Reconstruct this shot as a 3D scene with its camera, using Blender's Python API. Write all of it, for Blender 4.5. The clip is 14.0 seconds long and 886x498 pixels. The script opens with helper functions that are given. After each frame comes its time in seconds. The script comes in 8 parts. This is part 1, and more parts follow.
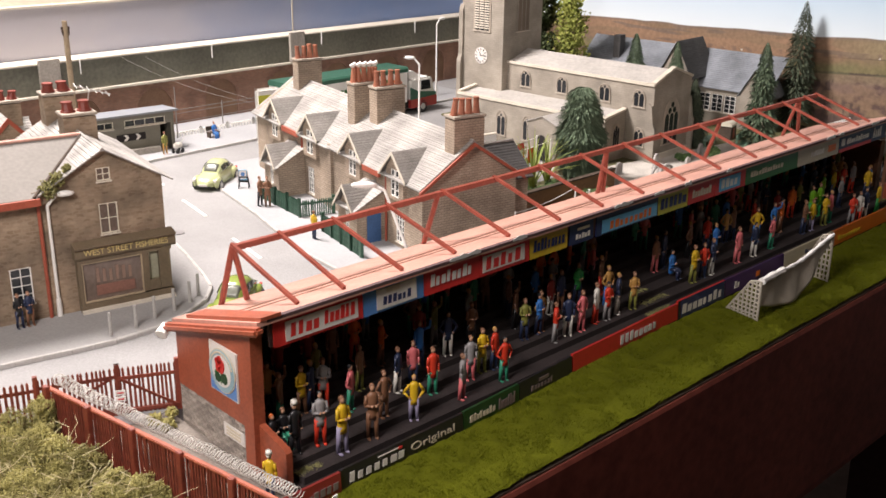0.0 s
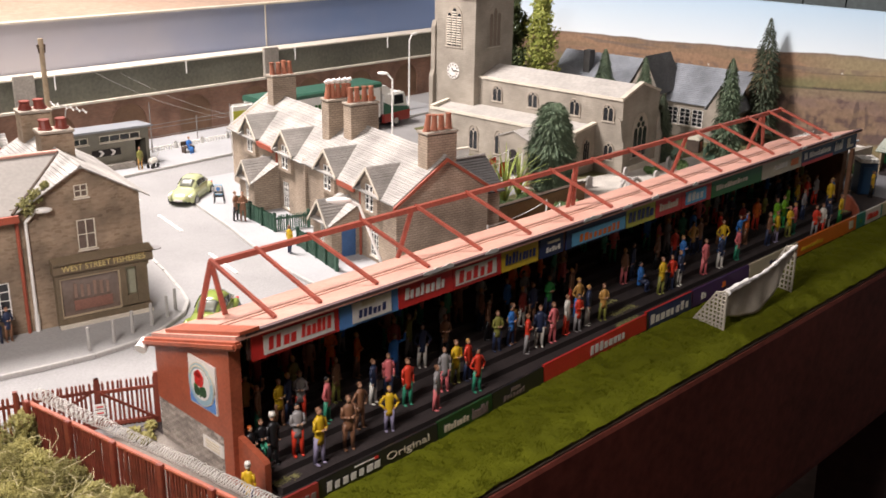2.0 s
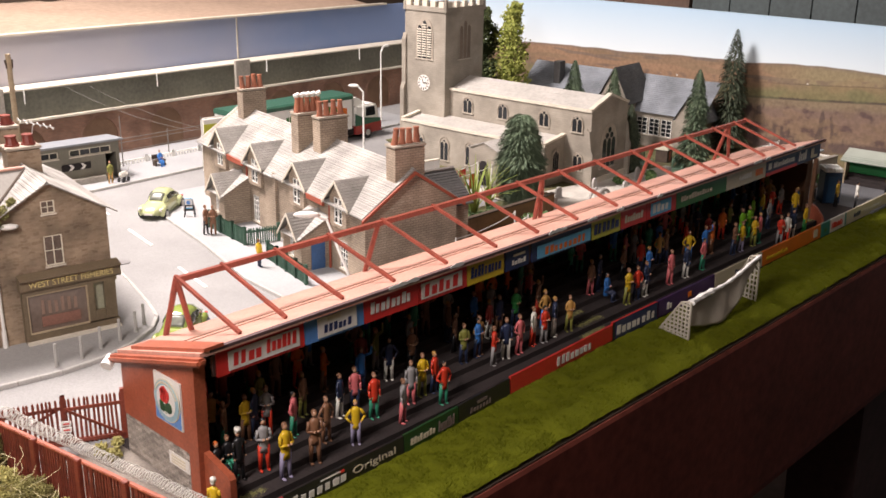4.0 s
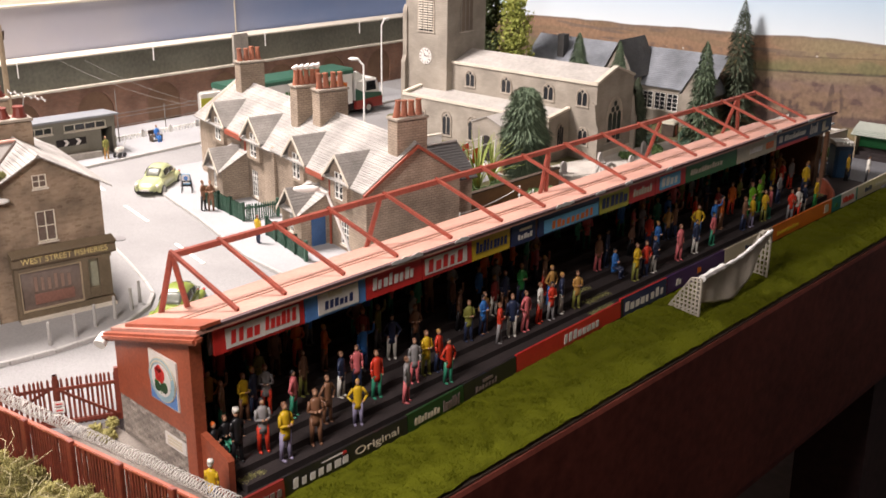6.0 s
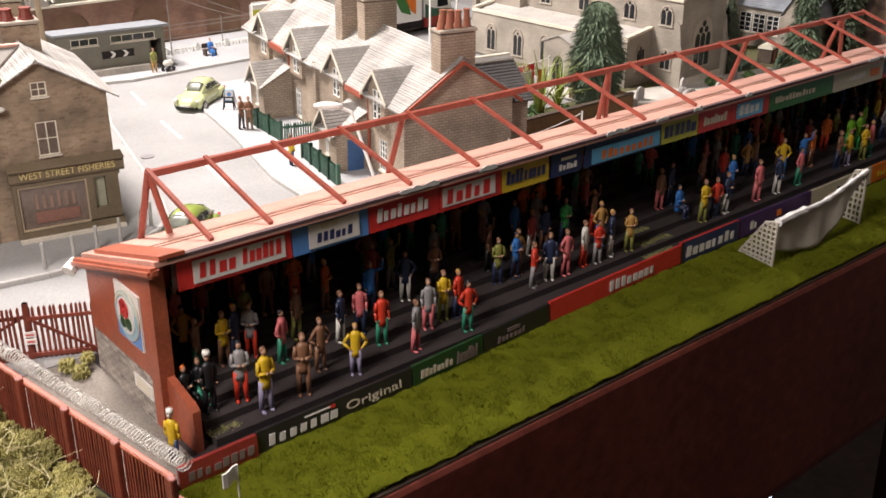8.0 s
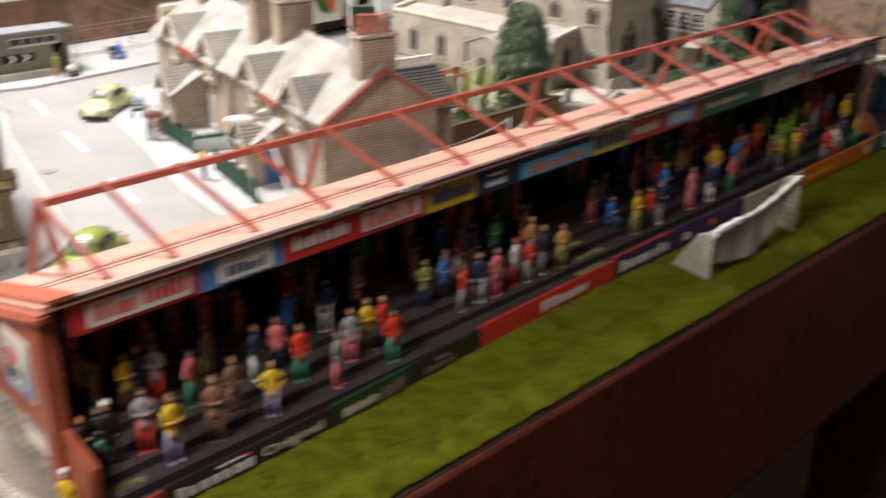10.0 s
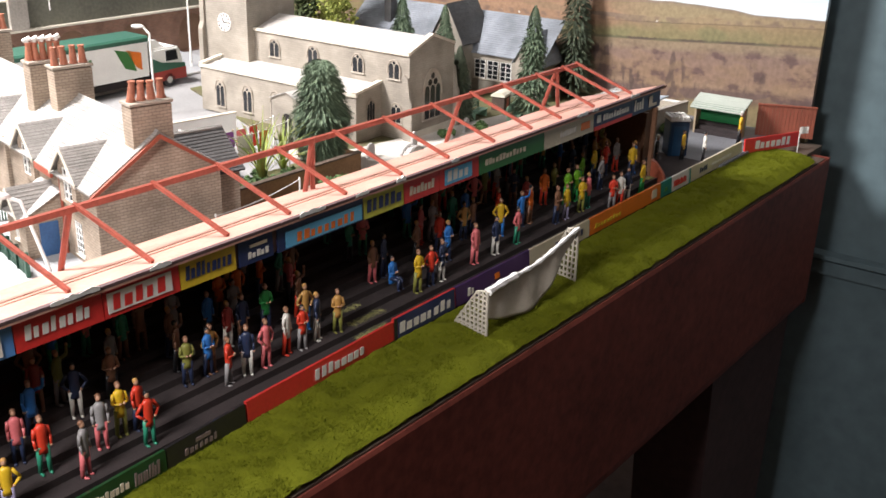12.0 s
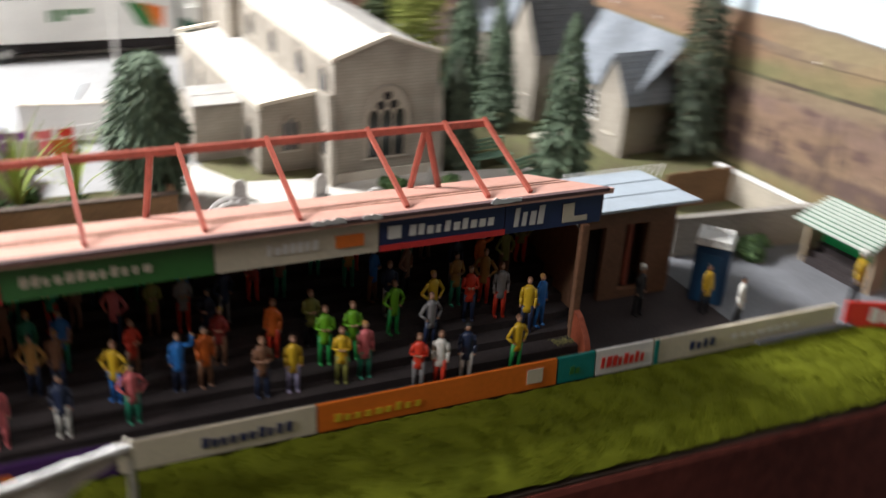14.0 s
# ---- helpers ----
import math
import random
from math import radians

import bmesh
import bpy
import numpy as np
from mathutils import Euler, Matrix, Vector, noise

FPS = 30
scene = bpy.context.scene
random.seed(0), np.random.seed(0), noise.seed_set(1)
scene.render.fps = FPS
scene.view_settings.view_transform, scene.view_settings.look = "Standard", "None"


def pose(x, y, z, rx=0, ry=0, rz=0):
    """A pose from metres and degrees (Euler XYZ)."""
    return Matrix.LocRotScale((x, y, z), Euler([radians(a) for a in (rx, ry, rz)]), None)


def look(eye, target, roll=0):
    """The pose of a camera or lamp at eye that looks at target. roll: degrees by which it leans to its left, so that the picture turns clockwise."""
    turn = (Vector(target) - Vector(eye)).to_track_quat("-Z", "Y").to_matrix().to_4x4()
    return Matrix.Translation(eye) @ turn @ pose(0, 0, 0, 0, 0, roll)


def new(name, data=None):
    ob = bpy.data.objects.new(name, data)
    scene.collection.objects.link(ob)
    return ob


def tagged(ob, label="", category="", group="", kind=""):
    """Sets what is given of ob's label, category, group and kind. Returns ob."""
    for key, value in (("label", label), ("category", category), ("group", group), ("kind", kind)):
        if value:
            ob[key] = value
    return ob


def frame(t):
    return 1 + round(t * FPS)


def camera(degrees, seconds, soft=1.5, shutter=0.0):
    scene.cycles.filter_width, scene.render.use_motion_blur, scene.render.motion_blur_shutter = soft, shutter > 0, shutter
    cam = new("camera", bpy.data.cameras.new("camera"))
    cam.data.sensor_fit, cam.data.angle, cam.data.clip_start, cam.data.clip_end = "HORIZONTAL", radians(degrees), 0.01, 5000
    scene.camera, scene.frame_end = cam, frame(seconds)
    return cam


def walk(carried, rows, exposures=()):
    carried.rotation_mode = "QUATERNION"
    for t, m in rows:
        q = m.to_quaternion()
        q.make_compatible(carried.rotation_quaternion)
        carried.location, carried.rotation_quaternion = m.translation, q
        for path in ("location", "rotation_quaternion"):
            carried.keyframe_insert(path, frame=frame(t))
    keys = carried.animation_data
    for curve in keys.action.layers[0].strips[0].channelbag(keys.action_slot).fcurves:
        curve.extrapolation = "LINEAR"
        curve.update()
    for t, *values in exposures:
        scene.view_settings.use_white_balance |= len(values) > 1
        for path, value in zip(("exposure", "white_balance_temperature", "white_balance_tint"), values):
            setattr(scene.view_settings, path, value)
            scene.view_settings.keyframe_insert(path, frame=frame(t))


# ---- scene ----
cam = camera(46.88, 14.0, 1.6, 0.9)
EXPOSURES = [(0.0, 0.32, 6800, 16), (2.0, 0.32, 6800, 16), (3.0, 0.34, 6950, 18), (5.5, 0.36, 6950, 18), (7.0, 0.36, 6800, 17), (7.5, 0.42, 6800, 16), (9.8, 0.37, 6750, 12), (10.5, 0.46, 6650, 12), (11.0, 0.78, 6500, 14), (11.5, 1.10, 6450, 12), (12.0, 0.98, 6400, 12), (12.2, 0.90, 6400, 12),
             (12.5, 0.64, 6400, 10), (13.0, 1.24, 6150, 2), (13.5, 1.30, 6050, 2), (14.0, 1.00, 6200, 8)]
PATH = [
    (0.00, -0.2256, -0.3214, 0.2344, 70.074, -0.808, -43.542),
    (0.50, -0.2297, -0.3234, 0.2372, 70.007, -0.866, -43.763),
    (1.00, -0.2314, -0.3260, 0.2374, 70.306, -1.061, -44.715),
    (1.50, -0.2340, -0.3270, 0.2378, 70.502, -0.922, -44.907),
    (2.00, -0.2331, -0.3291, 0.2397, 70.730, -0.971, -45.048),
    (2.50, -0.2312, -0.3357, 0.2416, 70.990, -0.884, -45.714),
    (3.00, -0.2341, -0.3365, 0.2443, 71.289, -1.014, -46.070),
    (5.50, -0.2231, -0.3316, 0.2410, 70.656, -0.884, -46.766),
    (6.00, -0.2217, -0.3248, 0.2366, 70.023, -0.804, -46.344),
    (6.50, -0.2204, -0.3230, 0.2345, 69.710, -0.929, -46.356),
    (7.00, -0.2136, -0.3197, 0.2264, 69.123, -0.803, -46.057),
    (7.50, -0.1721, -0.3209, 0.2154, 66.793, -0.881, -42.932),
    (7.70, -0.1590, -0.3167, 0.2148, 66.068, -0.597, -40.152),
    (9.80, -0.1422, -0.2789, 0.2137, 65.450, -1.081, -42.984),
    (10.00, -0.1321, -0.2865, 0.2162, 65.611, -1.131, -44.312),
    (10.50, -0.1175, -0.2951, 0.2213, 66.302, -1.560, -47.245),
    (11.00, -0.1005, -0.3047, 0.2268, 66.737, -1.594, -49.437),
    (11.50, -0.0967, -0.3128, 0.2286, 67.787, -1.942, -51.605),
    (11.80, -0.0966, -0.3135, 0.2281, 67.930, -1.740, -52.205),
    (12.00, -0.0965, -0.3144, 0.2278, 67.911, -1.567, -52.055),
    (12.50, -0.0761, -0.3255, 0.2281, 67.866, -1.401, -51.291),
    (13.00, 0.0049, -0.3578, 0.2235, 64.679, -3.565, -47.170),
    (13.20, 0.0742, -0.3445, 0.2158, 64.623, -2.955, -45.407),
    (13.50, 0.1990, -0.3164, 0.2219, 64.038, -4.822, -38.240),
    (13.80, 0.2805, -0.3018, 0.2202, 64.383, -3.507, -32.193),
    (14.00, 0.3380, -0.3099, 0.2139, 64.427, -3.268, -23.881),
]
walk(cam, [(t, pose(*row)) for t, *row in PATH], EXPOSURES)

# ---- world, lamps and room light ----
world = bpy.data.worlds.new("room_world")
scene.world = world
world.use_nodes = True
world.node_tree.nodes["Background"].inputs[0].default_value = (0.9, 0.85, 0.8, 1)
world.node_tree.nodes["Background"].inputs[1].default_value = 0.05


def area_lamp(name, eye, target, size, watts, colour):
    data = bpy.data.lights.new(name, "AREA")
    data.shape, data.size, data.energy, data.color = "DISK", size, watts, colour
    ob = new(name, data)
    ob.matrix_world = look(eye, target)
    return ob


area_lamp("layout_lamp", (0.02, 0.52, 0.68), (0.26, 0.18, 0.0), 0.26, 12.2, (1.0, 0.955, 0.93))
area_lamp("end_lamp", (-0.31, -0.10, 0.40), (0.00, 0.00, 0.0), 0.16, 2.3, (1.0, 0.955, 0.93))
area_lamp("hall_light", (0.12, -0.32, 1.80), (0.12, -0.32, 0.0), 0.8, 1.6, (1.0, 0.90, 0.85))

# unseen fill lamp, added to brighten the crowd under the roof and the fascia
area_lamp("hall_light_far", (0.10, -1.05, 1.84), (0.10, -0.20, 0.0), 0.9, 2.35, (1.0, 0.86, 0.80))


# ---- helpers of this scene ----
def thing(name, label, category, m=None, group="", kind=""):
    ob = new(name)
    ob.empty_display_size = 0.01
    ob.matrix_world = m if m is not None else Matrix()
    return tagged(ob, label, category, group, kind)


def part(name, bm, material, parent=None, label="", smooth=False):
    me = bpy.data.meshes.new(name)
    bmesh.ops.recalc_face_normals(bm, faces=bm.faces)
    bm.to_mesh(me)
    bm.free()
    for m in material if isinstance(material, (list, tuple)) else [material]:
        me.materials.append(m)
    if smooth:
        for p in me.polygons:
            p.use_smooth = True
    ob = new(name, me)
    if parent is not None:
        ob.parent = parent
    if label:
        ob["label"] = label
    return ob


def again(ob, m, parent=None):
    """One more piece on the same mesh."""
    o = new(ob.name.split(".")[0], ob.data)
    o.parent = parent if parent is not None else ob.parent
    o.matrix_basis = m
    if "label" in ob:
        o["label"] = ob["label"]
    return o


def structure(name, bm, material, label, category, smooth=False):
    return tagged(part(name, bm, material, None, "", smooth), label, category, "", "structure")


def faces(bm, vs, fs, mi=0):
    v = [bm.verts.new(p) for p in vs]
    out = []
    for f in fs:
        g = bm.faces.new([v[i] for i in f])
        g.material_index = mi
        out.append(g)
    return out


def weld(bm):
    """Joins touching pieces into one skin."""
    bmesh.ops.remove_doubles(bm, verts=bm.verts, dist=0.00002)
    return bm


def bx(bm, x0, x1, y0, y1, z0, z1, mi=0):
    vs = [(x, y, z) for z in (z0, z1) for y in (y0, y1) for x in (x0, x1)]
    return faces(bm, vs, [(0, 1, 3, 2), (4, 6, 7, 5), (0, 4, 5, 1), (2, 3, 7, 6), (0, 2, 6, 4), (1, 5, 7, 3)], mi)


def boxed(x0, x1, y0, y1, z0, z1, bevel=0.0):
    bm = bmesh.new()
    bx(bm, x0, x1, y0, y1, z0, z1)
    if bevel:
        bmesh.ops.bevel(bm, geom=list(bm.edges), offset=bevel, segments=2, affect="EDGES")
    return bm


def prism(bm, pts, axis, a, b, mi=0):
    """A polygon of 2D points drawn out along an axis from a to b."""
    put = {"x": lambda p, s: (s, p[0], p[1]), "y": lambda p, s: (p[0], s, p[1]), "z": lambda p, s: (p[0], p[1], s)}[axis]
    n = len(pts)
    vs = [put(p, a) for p in pts] + [put(p, b) for p in pts]
    fs = [tuple(range(n)), tuple(range(2 * n - 1, n - 1, -1))] + [(i, (i + 1) % n, n + (i + 1) % n, n + i) for i in range(n)]
    return faces(bm, vs, fs, mi)


def rod(bm, p, q, r0, r1=None, seg=8, mi=0):
    p, q = Vector(p), Vector(q)
    r1 = r0 if r1 is None else r1
    d = (q - p).normalized()
    u = d.orthogonal().normalized()
    w = d.cross(u)
    ring = [(math.cos(2 * math.pi * k / seg), math.sin(2 * math.pi * k / seg)) for k in range(seg)]
    vs = [p + r0 * (c * u + s * w) for c, s in ring] + [q + r1 * (c * u + s * w) for c, s in ring]
    fs = [tuple(range(seg)), tuple(range(2 * seg - 1, seg - 1, -1))] + [(i, (i + 1) % seg, seg + (i + 1) % seg, seg + i) for i in range(seg)]
    return faces(bm, vs, fs, mi)


def tube(bm, pts, radii, seg=6, mi=0):
    """One closed bent tube through the points."""
    pts = [Vector(p) for p in pts]
    rings = []
    for i, p in enumerate(pts):
        way = (pts[min(i + 1, len(pts) - 1)] - pts[max(i - 1, 0)]).normalized()
        side = way.cross(Vector((0, 0, 1)) if abs(way.z) < 0.8 else Vector((0, 1, 0)) if abs(way.y) < 0.8 else Vector((1, 0, 0))).normalized()
        up = side.cross(way)
        rings.append([bm.verts.new(p + (side * math.cos(2 * math.pi * k / seg) + up * math.sin(2 * math.pi * k / seg)) * radii[i]) for k in range(seg)])
    for a, b in zip(rings, rings[1:]):
        for k in range(seg):
            bm.faces.new((a[k], a[(k + 1) % seg], b[(k + 1) % seg], b[k])).material_index = mi
    bm.faces.new(rings[0])
    bm.faces.new(rings[-1][::-1])


def ball(bm, c, r, sx=1, sy=1, sz=1, mi=0, sub=1):
    m = Matrix.Translation(c) @ Matrix.Diagonal((sx, sy, sz, 1))
    g = bmesh.ops.create_icosphere(bm, subdivisions=sub, radius=r, matrix=m)
    for v in g["verts"]:
        for f in v.link_faces:
            f.material_index = mi


def square_beam(bm, p, q, w, h=None, mi=0):
    """A beam of square section from p to q, its sides upright."""
    p, q = Vector(p), Vector(q)
    h = w if h is None else h
    d = (q - p).normalized()
    side = d.cross(Vector((0, 0, 1)))
    side = side.normalized() if side.length > 1e-4 else Vector((1, 0, 0))
    up = side.cross(d).normalized()
    vs = [e + a * side * w / 2 + b * up * h / 2 for e in (p, q) for a, b in ((-1, -1), (1, -1), (1, 1), (-1, 1))]
    return faces(bm, vs, [(0, 1, 2, 3), (7, 6, 5, 4), (0, 4, 5, 1), (1, 5, 6, 2), (2, 6, 7, 3), (3, 7, 4, 0)], mi)


def wall_with_holes(bm, u0, u1, z0, z1, d0, d1, holes, axis="x", mi=0):
    """A wall along an axis, from depth d0 to d1, with rectangular openings (u0, u1, z0, z1) right through it."""
    us = sorted({u0, u1, *[u for h in holes for u in h[:2]]})
    for a, b in zip(us, us[1:]):
        cut = sorted((h[2], h[3]) for h in holes if h[0] <= a + 1e-9 and h[1] >= b - 1e-9)
        z = z0
        for lo, hi in cut + [(z1, z1)]:
            if lo > z + 1e-9:
                bx(bm, a, b, d0, d1, z, lo, mi) if axis == "x" else bx(bm, d0, d1, a, b, z, lo, mi)
            z = max(z, hi)


def slope(bm, axis, a0, a1, e, ez, r, rz, n, th=0.0005, mi=0):
    """A roof slope from the eave (e, ez) to the ridge (r, rz) in n stepped courses, drawn out along an axis."""
    pts = []
    for i in range(n):
        t0, t1 = i / n, (i + 1) / n
        pts.append((e + (r - e) * t0, ez + (rz - ez) * t0 + th))
        pts.append((e + (r - e) * t1, ez + (rz - ez) * t1 + th * 0.3))
    pts += [(r, rz - th), (e, ez - th)]
    prism(bm, pts, axis, a0, a1, mi)


def text_mesh(name, words, height, width, material, parent, m, depth=0.0002):
    cu = bpy.data.curves.new(name, "FONT")
    cu.body, cu.align_x, cu.align_y, cu.extrude = words, "CENTER", "CENTER", 0.05
    tmp = new(name + "_curve", cu)
    bpy.context.view_layer.update()
    me = bpy.data.meshes.new_from_object(tmp.evaluated_get(bpy.context.evaluated_depsgraph_get()))
    bpy.data.objects.remove(tmp)
    bpy.data.curves.remove(cu)
    xs = [v.co.x for v in me.vertices]
    ys = [v.co.y for v in me.vertices]
    me.transform(Matrix.Diagonal((width / (max(xs) - min(xs)), height / (max(ys) - min(ys)), depth / 0.1, 1)))
    me.materials.append(material)
    ob = new(name, me)
    ob.parent = parent
    ob.matrix_basis = m
    return ob


# ---- materials ----
def node_mat(name):
    m = bpy.data.materials.new(name)
    m.use_nodes = True
    nt = m.node_tree
    return m, nt, nt.nodes["Principled BSDF"]


def surface(name, colour, vary=0.25, rough=0.6, grain=900, blotch=60, bump=0.15, metal=0.0, per_object=0.0, second=None, coat=0.0):
    """Paint, plaster, card or wood: grain and blotches at two scales, with a fine relief."""
    m, nt, b = node_mat(name)
    N, L = nt.nodes.new, nt.links.new
    co = N("ShaderNodeTexCoord")
    n1, n2 = N("ShaderNodeTexNoise"), N("ShaderNodeTexNoise")
    n1.inputs["Scale"].default_value, n2.inputs["Scale"].default_value = grain, blotch
    n1.inputs["Detail"].default_value, n2.inputs["Detail"].default_value = 4, 5
    L(co.outputs["Object"], n1.inputs["Vector"])
    L(co.outputs["Object"], n2.inputs["Vector"])
    add = N("ShaderNodeMath")
    add.operation = "ADD"
    L(n1.outputs["Fac"], add.inputs[0])
    L(n2.outputs["Fac"], add.inputs[1])
    half = N("ShaderNodeMapRange")
    half.inputs["From Min"].default_value, half.inputs["From Max"].default_value = 0.7, 1.3
    L(add.outputs[0], half.inputs["Value"])
    ramp = N("ShaderNodeMix")
    ramp.data_type = "RGBA"
    dark = tuple(c * (1 - vary) for c in colour) if second is None else second
    light = tuple(min(1, c * (1 + vary * 0.6)) for c in colour) if second is None else colour
    ramp.inputs["A"].default_value, ramp.inputs["B"].default_value = (*dark, 1), (*light, 1)
    L(half.outputs[0], ramp.inputs["Factor"])
    out = ramp.outputs["Result"]
    if per_object:
        info, hsv = N("ShaderNodeObjectInfo"), N("ShaderNodeHueSaturation")
        mr = N("ShaderNodeMapRange")
        mr.inputs["To Min"].default_value, mr.inputs["To Max"].default_value = 1 - per_object, 1 + per_object
        L(info.outputs["Random"], mr.inputs["Value"])
        L(mr.outputs[0], hsv.inputs["Value"])
        L(out, hsv.inputs["Color"])
        out = hsv.outputs["Color"]
    L(out, b.inputs["Base Color"])
    b.inputs["Roughness"].default_value, b.inputs["Metallic"].default_value = rough, metal
    b.inputs["Coat Weight"].default_value = coat
    bp = N("ShaderNodeBump")
    bp.inputs["Strength"].default_value, bp.inputs["Distance"].default_value = bump, 0.0006
    L(add.outputs[0], bp.inputs["Height"])
    L(bp.outputs["Normal"], b.inputs["Normal"])
    return m


def masonry(name, c1, c2, mortar, width, height, joint=0.12, rough=0.85, bump=0.5, offset=0.5, stain=0.35, wobble=0.0004):
    """Courses of stone, brick or slate; the courses follow the wall that they lie on."""
    m, nt, b = node_mat(name)
    N, L = nt.nodes.new, nt.links.new
    co = N("ShaderNodeTexCoord")
    sp, sn = N("ShaderNodeSeparateXYZ"), N("ShaderNodeSeparateXYZ")
    L(co.outputs["Object"], sp.inputs[0])
    L(co.outputs["Normal"], sn.inputs[0])
    ab = N("ShaderNodeMath")
    ab.operation = "ABSOLUTE"
    L(sn.outputs["X"], ab.inputs[0])
    gt = N("ShaderNodeMath")
    gt.operation, gt.inputs[1].default_value = "GREATER_THAN", 0.5
    L(ab.outputs[0], gt.inputs[0])
    mx = N("ShaderNodeMix")
    L(gt.outputs[0], mx.inputs["Factor"])
    L(sp.outputs["X"], mx.inputs["A"])
    L(sp.outputs["Y"], mx.inputs["B"])
    cb = N("ShaderNodeCombineXYZ")
    L(mx.outputs["Result"], cb.inputs["X"])
    L(sp.outputs["Z"], cb.inputs["Y"])
    wob = N("ShaderNodeTexNoise")
    wob.inputs["Scale"].default_value = 300
    L(co.outputs["Object"], wob.inputs["Vector"])
    jig = N("ShaderNodeMix")
    jig.data_type, jig.blend_type = "RGBA", "ADD"
    jig.inputs["Factor"].default_value = wobble
    L(cb.outputs[0], jig.inputs["A"])
    L(wob.outputs["Color"], jig.inputs["B"])
    br = N("ShaderNodeTexBrick")
    br.offset = offset
    br.inputs["Scale"].default_value = 1.0
    br.inputs["Brick Width"].default_value, br.inputs["Row Height"].default_value = width, height
    br.inputs["Mortar Size"].default_value = height * joint
    br.inputs["Color1"].default_value, br.inputs["Color2"].default_value, br.inputs["Mortar"].default_value = (*c1, 1), (*c2, 1), (*mortar, 1)
    L(jig.outputs["Result"], br.inputs["Vector"])
    st = N("ShaderNodeTexNoise")
    st.inputs["Scale"].default_value, st.inputs["Detail"].default_value = 45, 6
    L(co.outputs["Object"], st.inputs["Vector"])
    hsv = N("ShaderNodeHueSaturation")
    mr = N("ShaderNodeMapRange")
    mr.inputs["From Min"].default_value, mr.inputs["From Max"].default_value = 0.3, 0.7
    mr.inputs["To Min"].default_value, mr.inputs["To Max"].default_value = 1 - stain, 1 + stain * 0.5
    L(st.outputs["Fac"], mr.inputs["Value"])
    L(mr.outputs[0], hsv.inputs["Value"])
    L(br.outputs["Color"], hsv.inputs["Color"])
    L(hsv.outputs["Color"], b.inputs["Base Color"])
    b.inputs["Roughness"].default_value = rough
    fine = N("ShaderNodeTexNoise")
    fine.inputs["Scale"].default_value = 1500
    L(co.outputs["Object"], fine.inputs["Vector"])
    sub = N("ShaderNodeMath")
    sub.operation = "SUBTRACT"
    L(fine.outputs["Fac"], sub.inputs[0])
    L(br.outputs["Fac"], sub.inputs[1])
    bp = N("ShaderNodeBump")
    bp.inputs["Strength"].default_value, bp.inputs["Distance"].default_value = bump, 0.0005
    L(sub.outputs[0], bp.inputs["Height"])
    L(bp.outputs["Normal"], b.inputs["Normal"])
    return m


def glowing(name, colour, strength):
    m, nt, b = node_mat(name)
    b.inputs["Base Color"].default_value = (*colour, 1)
    b.inputs["Emission Color"].default_value = (*colour, 1)
    b.inputs["Emission Strength"].default_value = strength
    return m


def glass(name, colour=(0.02, 0.022, 0.025), rough=0.12):
    return surface(name, colour, 0.3, rough, 400, 90, 0.02)


STONE = masonry("cottage_stone", (0.425, 0.342, 0.262), (0.345, 0.275, 0.206), (0.262, 0.202, 0.152), 0.0042, 0.0017, 0.14, bump=0.4, stain=0.36, wobble=0.0006)
CHURCH = masonry("church_stone", (0.335, 0.300, 0.250), (0.305, 0.272, 0.225), (0.275, 0.245, 0.200), 0.0052, 0.0018, 0.10, bump=0.3, stain=0.32, wobble=0.0010)
FISH = masonry("shop_stone", (0.325, 0.245, 0.170), (0.215, 0.152, 0.098), (0.285, 0.215, 0.150), 0.0036, 0.0018, 0.14, bump=0.5, stain=0.60, wobble=0.0030)
GREYBRICK = masonry("grey_brick", (0.40, 0.35, 0.305), (0.26, 0.215, 0.185), (0.46, 0.42, 0.38), 0.0050, 0.0018, 0.16)
REDBRICK = masonry("viaduct_brick", (0.28, 0.145, 0.098), (0.22, 0.11, 0.072), (0.22, 0.145, 0.105), 0.0035, 0.0013)
SLATE = masonry("slate", (0.38, 0.365, 0.34), (0.335, 0.32, 0.295), (0.235, 0.222, 0.205), 0.0034, 0.0016, 0.08, 0.7, 0.3)
DARKSLATE = masonry("dark_slate", (0.085, 0.082, 0.080), (0.065, 0.062, 0.060), (0.04, 0.04, 0.04), 0.0034, 0.0016, 0.08, 0.7, 0.3)
# dormer and porch gable roofs, a darker grey than SLATE
DORMERSLATE = masonry("weathered_slate", (0.27, 0.255, 0.235), (0.235, 0.22, 0.20), (0.17, 0.16, 0.145), 0.0034, 0.0016, 0.08, 0.75, 0.4)
SILLSTONE = surface("church_sill_stone", (0.45, 0.405, 0.34), 0.2, 0.8)
LIGHTSTONE = surface("window_dressing_stone", (0.345, 0.30, 0.245), 0.2, 0.8)
LEAD = surface("lead_roof", (0.44, 0.42, 0.39), 0.2, 0.6, 300, 40, 0.1)
BLUESLATE = masonry("school_slate", (0.25, 0.272, 0.30), (0.22, 0.242, 0.27), (0.175, 0.19, 0.21), 0.004, 0.0016, 0.08, 0.92, 0.3)
REDWOOD = surface("red_oxide_paint", (0.355, 0.086, 0.042), 0.3, 0.45, 700, 70, 0.12, coat=0.1)
PINKROOF = surface("faded_red_roof", (0.56, 0.30, 0.235), 0.22, 0.5, 500, 50, 0.1, coat=0.1)
MAROON = surface("maroon_fence_paint", (0.21, 0.045, 0.027), 0.3, 0.45, 800, 90, 0.1, per_object=0.15)
STEEL = surface("red_steel", (0.28, 0.066, 0.044), 0.3, 0.4, 600, 120, 0.08)
